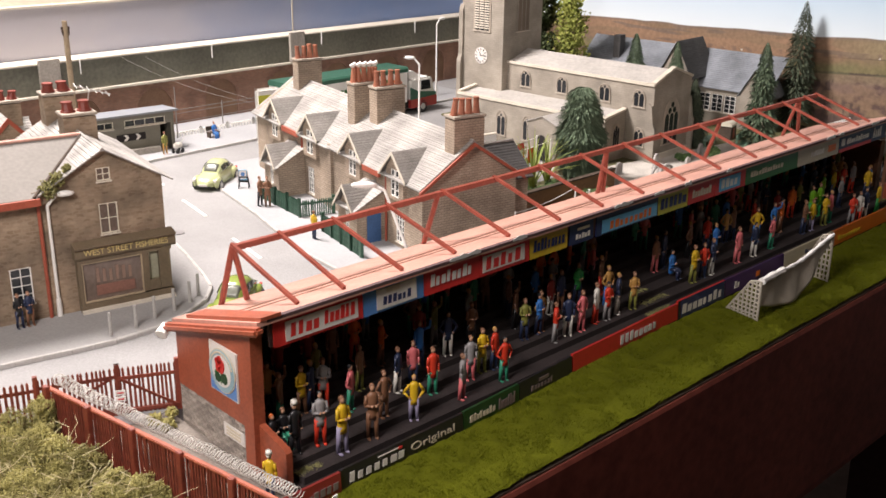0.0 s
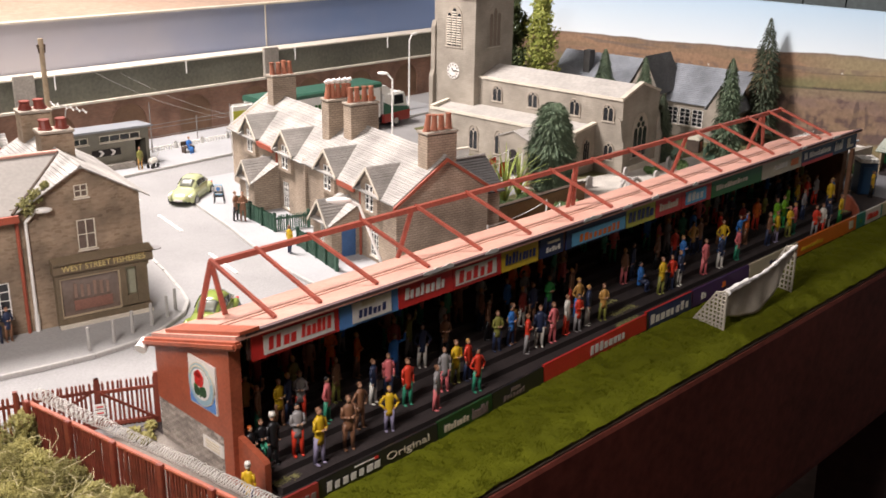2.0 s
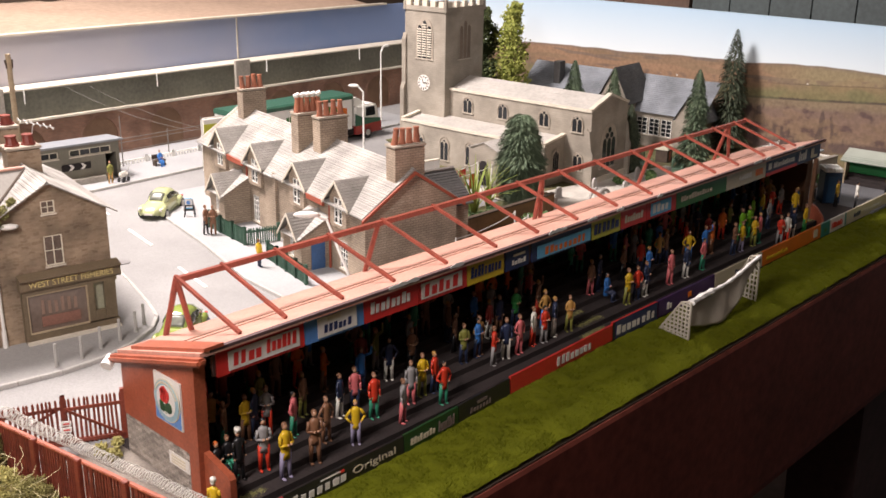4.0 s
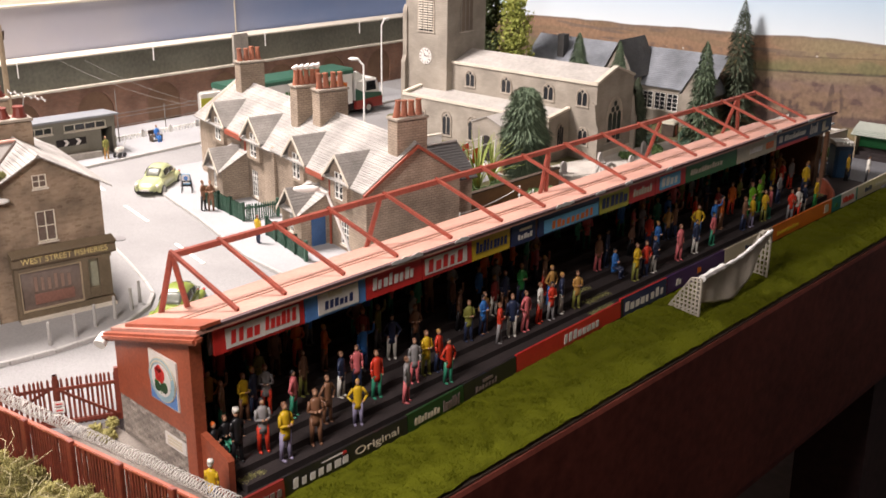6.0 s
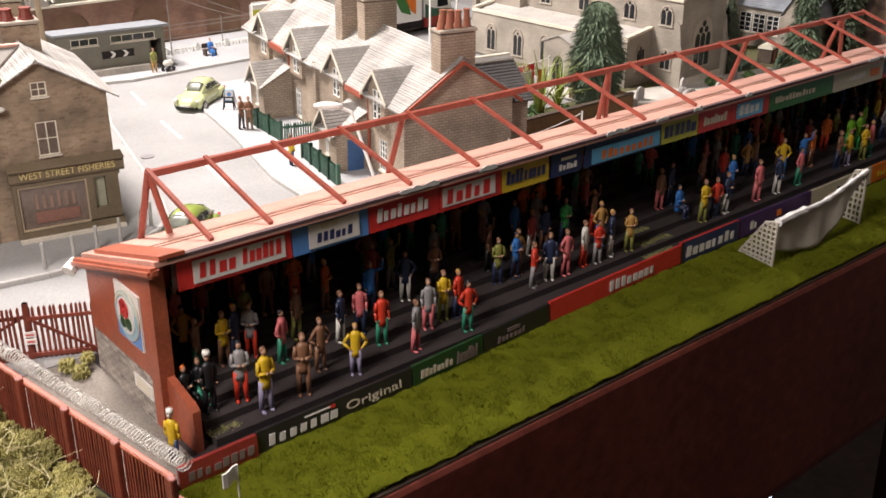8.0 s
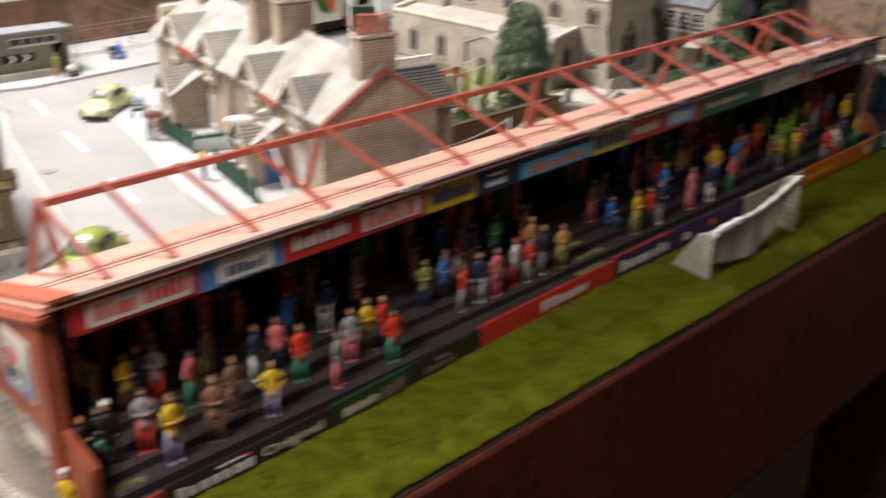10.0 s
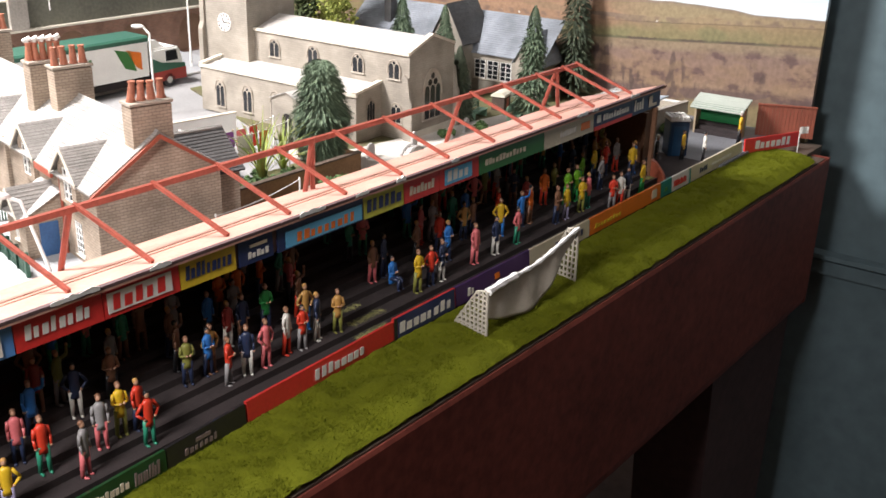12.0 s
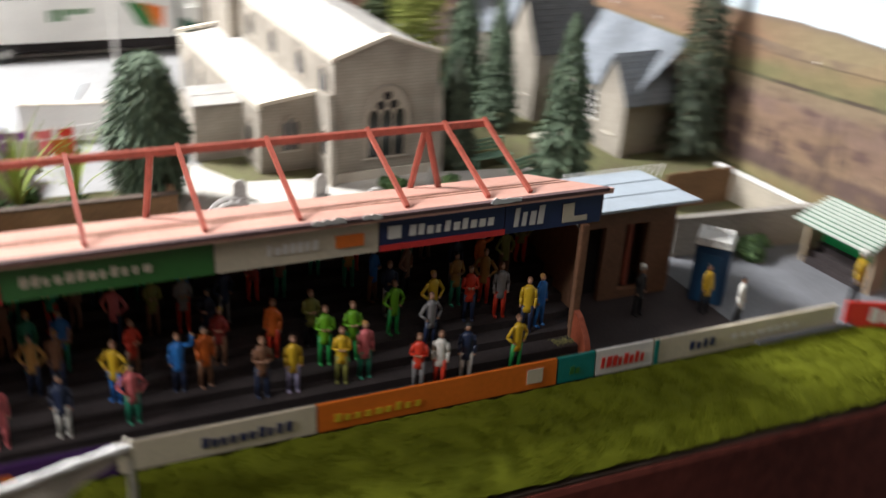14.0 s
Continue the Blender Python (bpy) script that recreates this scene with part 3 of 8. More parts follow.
# the pitch
bm = bmesh.new()
nx, ny = 380, 26
rng = random.Random(4)
grid = []
for i in range(nx + 1):
    row = []
    for j in range(ny + 1):
        x = -0.052 + 0.752 * i / nx
        s = j / ny
        y = -0.0295 - 0.0458 * s
        edge = max(0.0, (s - 0.66) / 0.34)
        z = 0.0009 * noise.noise((x * 130, y * 130, 0)) + 0.0008 * noise.noise((x * 420, y * 420, 2)) - 0.0042 * edge ** 2.2
        y -= 0.0012 * noise.noise((x * 90, 3, 0)) * edge
        row.append(bm.verts.new((x, y, z)))
    grid.append(row)
for i in range(nx):
    for j in range(ny):
        bm.faces.new((grid[i][j], grid[i][j + 1], grid[i + 1][j + 1], grid[i + 1][j]))
structure("pitch", bm, TURF, "rough bright green flocked football pitch", "pitch", True)
vs, fs = [], []
for k in range(95000):
    x, s = rng.uniform(-0.050, 0.70), rng.random()
    y = -0.030 - 0.0454 * s
    edge = max(0.0, (s - 0.66) / 0.34)
    z = -0.0042 * edge ** 2.2
    a, h, w = rng.uniform(0, math.pi), rng.uniform(0.0005, 0.0012) * (1 + 0.7 * (rng.random() < 0.06)) * (1 + 0.5 * noise.noise((x * 60, s * 3, 0))), 0.00019
    dx, dy = rng.gauss(0, 0.0006), rng.gauss(-0.0002, 0.0006)
    n0 = len(vs)
    vs += [(x - w * math.cos(a), y - w * math.sin(a), z - 0.0004), (x + w * math.cos(a), y + w * math.sin(a), z - 0.0004), (x + dx, y + dy, z + h)]
    fs.append((n0, n0 + 1, n0 + 2))
me = bpy.data.meshes.new("turf_fibres")
me.from_pydata(vs, [], fs)
me.materials.append(BLADE)
tagged(new("turf_fibres", me), "short green grass fibres on the pitch", "grass", "", "stuff")

# ---- the football stand ----
ROOF_Z, ROOF_S = 0.0685, -0.30


def roof_z(y):
    return ROOF_Z + ROOF_S * y


stand = thing("football_stand", "red model football stand with a terrace and open steel truss", "football stand", pose(0.26, 0.0, 0.0))
SX = -0.26
X0, X1 = -0.0266, 0.5480
bm = bmesh.new()
bx(bm, X0 + SX, X0 + 0.004 + SX, 0.0015, 0.0535, 0.0, 0.0215)
part("brick_base", bm, GREYBRICK, stand, "weathered grey brick base of the end wall")
bm = bmesh.new()
prism(bm, [(0.0015, 0.0215), (0.0535, 0.0215), (0.0535, roof_z(0.0535) - 0.002), (0.0015, roof_z(0.0015) - 0.002)], "x", X0 - 0.0006 + SX, X0 + 0.004 + SX)
part("end_panel", bm, REDWOOD, stand, "red oxide painted upper end panel")
bm = bmesh.new()
prism(bm, [(-0.0055, 0.0), (0.0015, 0.0), (0.0015, roof_z(0.0) - 0.002), (-0.0055, roof_z(-0.0055) - 0.002)], "x", X0 - 0.0006 + SX, X0 + 0.005 + SX)
part("corner_post", bm, REDWOOD, stand)
bm = bmesh.new()
prism(bm, [(-0.0056, 0.0), (-0.0056, 0.0238), (-0.0225, 0.0196), (-0.0240, 0.0182), (-0.0240, 0.0)], "x", X0 + 0.0018 + SX, X0 + 0.0048 + SX)
part("wing_wall", bm, REDWOOD, stand, "low sloping red wing wall of the terrace")
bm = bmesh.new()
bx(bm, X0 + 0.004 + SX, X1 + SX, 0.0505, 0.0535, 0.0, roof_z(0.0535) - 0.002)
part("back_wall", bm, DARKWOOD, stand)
bm = bmesh.new()
bx(bm, X1 - 0.004 + SX, X1 + SX, -0.002, 0.0535, 0.0, 0.051)
part("far_end_wall", bm, BROWNWALL, stand)
bm = bmesh.new()
prism(bm, [(-0.0115, roof_z(-0.0115) - 0.0022), (0.0560, roof_z(0.056) - 0.0022), (0.0560, roof_z(0.056)), (-0.0115, roof_z(-0.0115))], "x", X0 - 0.0005 + SX, X1 + 0.002 + SX)
part("roof", bm, [PINKROOF], stand, "faded salmon red sloping roof sheet")
for yy in (0.0185, 0.0245):
    bm = bmesh.new()
    prism(bm, [(yy - 0.00025, roof_z(yy) - 0.0002), (yy + 0.00025, roof_z(yy) - 0.0002), (yy + 0.00025, roof_z(yy) + 0.0003), (yy - 0.00025, roof_z(yy) + 0.0003)], "x", X0 + 0.012 + SX, X1 + SX)
    part("roof_batten", bm, BROWNWALL, stand, "thin dark seam along the roof")
bm = bmesh.new()
prism(bm, [(-0.017, roof_z(-0.017) - 0.005), (0.0575, roof_z(0.0575) - 0.005), (0.0575, roof_z(0.0575) - 0.0012), (-0.017, roof_z(-0.017) - 0.0012)], "x", X0 - 0.0052 + SX, X0 - 0.0007 + SX)
bmesh.ops.bevel(bm, geom=list(bm.edges), offset=0.0011, segments=2, affect="EDGES")
part("gutter", bm, REDWOOD, stand, "rounded red gutter along the roof end")
bm = bmesh.new()
prism(bm, [(-0.012, roof_z(-0.012)), (0.046, roof_z(0.046)), (0.046, roof_z(0.046) + 0.0016), (-0.012, roof_z(-0.012) + 0.0016)], "x", X0 + 0.001 + SX, X0 + 0.0105 + SX)
part("roof_cap", bm, REDWOOD, stand, "raised red capping at the roof end")
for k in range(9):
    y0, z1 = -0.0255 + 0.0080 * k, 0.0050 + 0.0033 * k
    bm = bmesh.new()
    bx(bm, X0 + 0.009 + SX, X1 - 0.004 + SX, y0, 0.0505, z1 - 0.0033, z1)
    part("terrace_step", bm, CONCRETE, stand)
for k in range(1, 14):
    bm = bmesh.new()
    rod(bm, (0.0415 * k - 0.012 + SX, 0.0445, 0.02), (0.0415 * k - 0.012 + SX, 0.0445, roof_z(0.0445) - 0.002), 0.0011)
    part("roof_post", bm, DARKWOOD, stand)

# truss on the roof
FOOT = [0.0, 0.0245, 0.0576, 0.0906, 0.1277, 0.1661, 0.2020, 0.2387, 0.2793, 0.3180, 0.3600, 0.3980, 0.4304, 0.4701, 0.5025, 0.5202]
RIDGE_Y, RIDGE_Z = 0.0446, 0.0815
bm = bmesh.new()
square_beam(bm, (-0.001 + SX, RIDGE_Y, RIDGE_Z), (0.5225 + SX, RIDGE_Y, RIDGE_Z), 0.0024, 0.0026)
part("ridge_beam", bm, STEEL, stand, "long red steel ridge beam of the roof truss")
for x in FOOT:
    dx = -0.0015 if x < 0.05 else -0.0045 + 0.006 * (x / 0.52)
    bm = bmesh.new()
    square_beam(bm, (x + dx + SX, RIDGE_Y + 0.0008, RIDGE_Z + 0.0016), (x + SX, -0.0005, roof_z(-0.0005) + 0.0006), 0.0016, 0.0016)
    part("rafter", bm, STEEL, stand)
for x, spread in ((-0.0015, 0.0), (-0.0015, 0.0062), (0.1222, 0.0), (0.2620, -0.0016), (0.2620, 0.0022), (0.3885, 0.0), (0.4960, 0.0), (0.4960, 0.0065)):
    y1 = RIDGE_Y + 0.0095
    bm = bmesh.new()
    rod(bm, (x + SX, RIDGE_Y, RIDGE_Z + 0.001), (x + spread * 1.6 - 0.002 + SX, y1 if not spread else RIDGE_Y + 0.002, roof_z(y1) - 0.001), 0.0014, seg=8)
    part("truss_leg", bm, STEEL, stand)

# signs along the roof edge, and boards along the pitch
SIGNS = {}
for nm, c in (("sign_red", (0.62, 0.035, 0.03)), ("sign_white", (0.72, 0.69, 0.65)), ("sign_blue", (0.09, 0.24, 0.55)), ("sign_yellow", (0.66, 0.46, 0.03)), ("sign_navy", (0.02, 0.03, 0.10)),
              ("sign_orange", (0.72, 0.17, 0.02)), ("sign_green", (0.04, 0.17, 0.04)), ("sign_cream", (0.62, 0.55, 0.42)), ("sign_black", (0.02, 0.018, 0.02)), ("sign_purple", (0.06, 0.02, 0.12)),
              ("sign_teal", (0.01, 0.20, 0.18)), ("sign_lightblue", (0.12, 0.42, 0.68)), ("sign_lime", (0.52, 0.52, 0.06)), ("sign_darkgreen", (0.012, 0.060, 0.020)), ("sign_dull", (0.20, 0.15, 0.14)), ("sign_dullred", (0.30, 0.035, 0.03))):
    SIGNS[nm[5:]] = surface(nm, c, 0.12, 0.35, 500, 60, 0.03, coat=0.2)


BAR_RNG = random.Random(41)


def bars(parent, w, h, y, u0, u1, v0, v1, n, mat, name="lettering", tall=0.45, lean=0.10):
    """A plate, or a run of n plain upright bars of uneven width in place of writing."""
    bm = bmesh.new()
    if n == 1:
        bx(bm, u0 * w, u1 * w, y - 0.00025, y, v0 * h, v1 * h)
        return part(name, bm, mat, parent)
    step = (u1 - u0) * w / n
    lo, hi = v0 * h, v1 * h
    x = u0 * w
    for k in range(n):
        d = step * BAR_RNG.uniform(0.50, 0.78)
        t = hi if k == 0 or BAR_RNG.random() < tall else lo + (hi - lo) * 0.74
        sl = lean * (t - lo)
        prism(bm, [(x, lo), (x + d, lo), (x + d + sl, t), (x + sl, t)], "y", y - 0.00025, y)
        x += step
    return part(name, bm, mat, parent)


def sign(parent, name, x0, x1, z0, z1, y, ground, shapes, label, th=0.0012):
    """A flat sign facing the pitch; shapes are (u0, u1, v0, v1, bars, colour)."""
    bm = bmesh.new()
    w, h = x1 - x0, z1 - z0
    bx(bm, 0, w - 0.0003, 0, th, 0, h)
    ob = part(name, bm, SIGNS[ground], parent, label)
    ob.matrix_basis = pose(x0, y, z0, -3 if parent is stand else 0)
    for k, (u0, u1, v0, v1, n, c) in enumerate(shapes):
        bars(ob, w, h, -0.0002 * (1 + 0.5 * k), u0, u1, v0, v1, n, SIGNS[c], "plate" if n == 1 else "lettering")
    return ob


for x0, x1, g, shapes, lab in (
    (-0.0182, 0.0276, "red", [(0.12, 0.93, 0.12, 0.86, 1, "white"), (0.17, 0.50, 0.25, 0.75, 4, "red"), (0.54, 0.90, 0.30, 0.80, 6, "red")], "red roof sign with a white plate"),
    (0.0278, 0.0627, "blue", [(0.20, 0.86, 0.10, 0.92, 1, "white"), (0.30, 0.78, 0.25, 0.58, 6, "navy"), (0.36, 0.58, 0.70, 0.92, 1, "cream")], "blue roof sign with a white centre"),
    (0.0629, 0.0984, "red", [(0.10, 0.86, 0.32, 0.80, 8, "white")], "red roof sign with white bars"),
    (0.0986, 0.1335, "red", [(0.04, 0.88, 0.16, 0.86, 1, "white"), (0.10, 0.82, 0.24, 0.78, 5, "red")], "white and red roof sign"),
    (0.1337, 0.1625, "yellow", [(0.08, 0.92, 0.30, 0.80, 9, "navy")], "yellow roof sign with dark bars"),
    (0.1640, 0.1835, "navy", [(0.24, 0.86, 0.22, 0.46, 5, "white"), (0.30, 0.80, 0.62, 0.74, 1, "cream")], "dark navy roof sign"),
    (0.1860, 0.2412, "navy", [(0.08, 0.97, 0.08, 0.72, 1, "lightblue"), (0.20, 0.90, 0.18, 0.56, 9, "orange")], "pale blue roof sign with orange bars"),
    (0.2414, 0.2708, "lime", [(0.06, 0.94, 0.26, 0.78, 6, "navy")], "yellow-green roof sign with dark bars"),
    (0.2710, 0.2990, "red", [(0.14, 0.86, 0.30, 0.70, 7, "cream")], "red roof sign with pale bars"),
    (0.2992, 0.3338, "red", [(0.12, 0.80, 0.14, 0.86, 1, "lightblue"), (0.18, 0.74, 0.28, 0.76, 4, "white")], "red roof sign with a blue plate"),
    (0.3340, 0.3988, "green", [(0.08, 0.70, 0.36, 0.66, 12, "cream")], "green roof sign with pale bars"),
    (0.3990, 0.4562, "cream", [(0.30, 0.62, 0.34, 0.66, 7, "white"), (0.72, 0.90, 0.30, 0.70, 1, "orange")], "cream roof sign"),
    (0.4564, 0.5055, "navy", [(0.0, 1.0, 0.0, 0.20, 1, "red"), (0.06, 0.16, 0.38, 0.80, 1, "white"), (0.22, 0.92, 0.40, 0.76, 10, "white")], "navy blue roof sign with a red strip"),
    (0.5057, 0.5470, "navy", [(0.08, 0.40, 0.22, 0.86, 4, "white"), (0.58, 0.70, 0.15, 0.80, 1, "cream"), (0.70, 0.84, 0.15, 0.34, 1, "cream")], "navy blue roof sign with pale bars"),
):
    sign(stand, "roof_sign", x0 + SX, x1 + SX, 0.0575, 0.0690, -0.0095, g, shapes, lab)
bm = bmesh.new()
bx(bm, X0 + 0.007 + SX, X1 + SX, -0.0084, -0.0070, 0.0580, roof_z(-0.008) - 0.0022)
part("fascia_board", bm, DARKWOOD, stand)
bm = bmesh.new()
bx(bm, X0 + 0.004 + SX, X1 + SX, -0.0116, -0.0095, roof_z(-0.01) - 0.0008, roof_z(-0.01) + 0.0006)
part("roof_edge", bm, DARKWOOD, stand)

FOIL = surface("torn_foil", (0.85, 0.84, 0.82), 0.05, 0.25, 900, 200, 0.3, metal=0.4)
fr_ = random.Random(9)
for x, L in ((0.076, 0.020), (0.118, 0.010), (0.197, 0.016), (0.233, 0.009), (0.262, 0.007), (0.306, 0.006), (0.431, 0.012), (0.449, 0.007), (0.498, 0.012)):
    bm = bmesh.new()
    n = 7
    up = [(x + SX + L * k / n, roof_z(-0.0118) + 0.0007 + 0.0011 * fr_.random() * (0 < k < n)) for k in range(n + 1)]
    dn = [(u, roof_z(-0.0118) - 0.0004 - 0.0006 * fr_.random()) for u, v in up[::-1]]
    prism(bm, up + dn, "y", -0.0121, -0.0118)
    part("foil_sliver", bm, FOIL, stand, "bright torn foil on the roof edge")

# round crest of the club and a small plaque on the end wall
crest = part("crest_panel", boxed(-0.0008, 0, 0.0040, 0.0244, 0.0318, 0.0540), SIGNS["white"], stand, "square crest panel with a blue ring and a red flower")
crest.matrix_basis = pose(X0 - 0.0007 + SX, 0, -0.001, 0, 0, 0)


def disc(name, r, x, mat, parent, cy=0.0142, cz=0.0432, seg=28, sy=1.0, sz=1.0):
    bm = bmesh.new()
    prism(bm, [(cy + sy * r * math.cos(2 * math.pi * k / seg), cz + sz * r * math.sin(2 * math.pi * k / seg)) for k in range(seg)], "x", x, x + 0.0003)
    return part(name, bm, mat, parent)


part("blue_field", boxed(-0.0011, -0.0008, 0.0046, 0.0238, 0.0324, 0.0420), SIGNS["blue"], crest)
disc("gold_ring", 0.0099, -0.0014, SIGNS["cream"], crest)
disc("blue_ring", 0.0094, -0.0016, surface("crest_pale_blue", (0.30, 0.46, 0.52), 0.2, 0.4), crest)
disc("white_disc", 0.0071, -0.0018, SIGNS["white"], crest)
disc("flower", 0.0034, -0.0021, SIGNS["red"], crest, 0.0146, 0.0458, 9)
for a, q in ((0.0128, 0.0470), (0.0163, 0.0472), (0.0147, 0.0484), (0.0136, 0.0442), (0.0160, 0.0444)):
    disc("petal", 0.0018, -0.0023, SIGNS["red"], crest, a, q, 7)
bm = bmesh.new()
bx(bm, -0.0019, -0.0016, 0.0141, 0.0147, 0.0372, 0.0436)
part("stem", bm, SIGNS["green"], crest)
disc("leaf", 0.0014, -0.0019, SIGNS["green"], crest, 0.0112, 0.0418, 6)
disc("leaf", 0.0015, -0.0019, SIGNS["green"], crest, 0.0178, 0.0414, 6)
for k in range(18):
    a = math.pi * (0.12 + 0.76 * k / 17)
    disc("ring_mark", 0.00060, -0.0019, SIGNS["cream"], crest, 0.0142 + 0.0083 * math.cos(a), 0.0432 + 0.0083 * math.sin(a), 4)
disc("leaf", 0.0026, -0.0020, SIGNS["darkgreen"], crest, 0.0120, 0.0404, 7)
disc("leaf", 0.0024, -0.0020, SIGNS["darkgreen"], crest, 0.0168, 0.0398, 7)
bm = bmesh.new()
bx(bm, -0.0007, 0, 0.0022, 0.0178, 0.0108, 0.0168)
pl = part("plaque", bm, SIGNS["white"], stand, "small white plaque on the brick base")
pl.matrix_basis = pose(X0 + SX, 0, 0)
bm = bmesh.new()
for k in range(3):
    bx(bm, -0.0010, -0.0007, 0.005, 0.0155, 0.0120 + 0.0015 * k, 0.0127 + 0.0015 * k)
part("lettering", bm, SIGNS["cream"], pl)
bm = bmesh.new()
rod(bm, (-0.0020, 0.0585, 0.0480), (-0.0065, 0.0560, 0.0455), 0.0022, 0.0028, 10)
part("floodlight", bm, WHITE, stand, "small white lamp under the gutter").matrix_basis = pose(X0 + SX, 0, 0)


def board(x0, x1, ground, shapes, label, y=-0.0285, h=0.0108, rz=0.0):
    b = thing("advertising_board", label, "advertising board", pose(x0, y, 0.0, -4, 0, rz), "boards along the pitch")
    bm = bmesh.new()
    w = x1 - x0
    bx(bm, 0, w - 0.0004, 0, 0.0014, 0, h)
    p = part("panel", bm, SIGNS[ground], b)
    for k, (u0, u1, v0, v1, n, c) in enumerate(shapes):
        bars(p, w, h, -0.0002 * (1 + 0.5 * k), u0, u1, v0, v1, n, SIGNS[c], "plate" if n == 1 else "lettering")
    for u in (0.1, 0.9):
        bm = bmesh.new()
        bx(bm, w * u, w * u + 0.0012, 0.0015, 0.0050, 0, 0.006)
        part("stay", bm, CONCRETE, b)
    return b


board(-0.0380, -0.0072, "dullred", [(0.10, 0.95, 0.24, 0.62, 8, "dull")], "faded red board with paler bars", y=-0.0378, h=0.0088, rz=1)
coffee = board(-0.0070, 0.0635, "black", [(0.06, 0.50, 0.20, 0.70, 7, "white"), (0.28, 0.46, 0.78, 0.84, 1, "white"), (0.44, 0.47, 0.72, 0.86, 1, "red")], "black board with white bars and a pale word", y=-0.0363, h=0.0088, rz=0.5)
text_mesh("lettering", "Original", 0.0046, 0.0262, SIGNS["cream"], coffee, pose(0.0515, -0.0003, 0.0040, 90))
board(0.0637, 0.1030, "darkgreen", [(0.10, 0.55, 0.25, 0.62, 8, "cream"), (0.60, 0.90, 0.15, 0.75, 9, "dull")], "dark green board with pale bars", y=-0.0356, h=0.0090, rz=2.6)
board(0.1032, 0.1450, "black", [(0.20, 0.62, 0.20, 0.50, 7, "dull"), (0.34, 0.52, 0.56, 0.74, 1, "dull")], "very dark board with faint bars", y=-0.0337, h=0.0092, rz=3)
board(0.1455, 0.2418, "red", [(0.42, 0.78, 0.22, 0.74, 8, "white")], "long red board with white bars", y=-0.0314, h=0.0096, rz=1.6)
board(0.2420, 0.2912, "red", [(0.0, 0.04, 0.0, 1.0, 1, "black"), (0.05, 0.97, 0.0, 1.0, 1, "navy"), (0.07, 0.94, 0.20, 0.72, 8, "white")], "dark board with bold white bars")
board(0.2915, 0.3608, "purple", [(0.14, 0.24, 0.25, 0.65, 2, "white"), (0.50, 0.56, 0.40, 0.70, 1, "orange")], "dark purple board beside the pitch")
board(0.3611, 0.4280, "cream", [(0.40, 0.88, 0.30, 0.66, 10, "navy")], "off-white board with dark bars")
board(0.4283, 0.5238, "orange", [(0.06, 0.42, 0.28, 0.58, 9, "yellow"), (0.86, 0.93, 0.25, 0.80, 1, "cream")], "bright orange board beside the pitch")
board(0.5241, 0.5408, "teal", [(0.30, 0.60, 0.3, 0.6, 2, "green")], "plain teal board beside the pitch")
board(0.5411, 0.5680, "white", [(0.08, 0.86, 0.28, 0.70, 8, "red")], "white board with red bars")
board(0.5683, 0.6640, "cream", [(0.0, 0.02, 0.0, 1.0, 1, "teal"), (0.18, 0.32, 0.32, 0.66, 4, "navy"), (0.40, 0.78, 0.40, 0.60, 8, "white")], "long off-white board beside the pitch")
board(0.6680, 0.7270, "red", [(0.18, 0.86, 0.22, 0.80, 7, "white")], "red board across the pitch corner with bold white bars", y=-0.0290, h=0.0115, rz=-23.6)

# ---- painted model figures ----
SKIN = surface("figure_flesh_paint", (0.45, 0.25, 0.16), 0.1, 0.45)
CLOTH = {}
for nm, c in (("yellow", (0.62, 0.40, 0.02)), ("red", (0.60, 0.045, 0.02)), ("blue", (0.03, 0.17, 0.50)), ("navy", (0.02, 0.03, 0.07)), ("green", (0.03, 0.30, 0.07)), ("pink", (0.65, 0.16, 0.17)),
              ("brown", (0.21, 0.10, 0.055)), ("grey", (0.26, 0.25, 0.25)), ("white", (0.68, 0.66, 0.60)), ("olive", (0.22, 0.22, 0.05)), ("tan", (0.46, 0.25, 0.07)), ("maroon", (0.26, 0.03, 0.025)),
              ("orange", (0.65, 0.14, 0.02)), ("black", (0.012, 0.012, 0.014)), ("lilac", (0.30, 0.27, 0.40)), ("lime", (0.16, 0.42, 0.02)), ("jade", (0.03, 0.25, 0.15))):
    CLOTH[nm] = surface("figure_" + nm, c, 0.12, 0.42, 900, 200, 0.05)


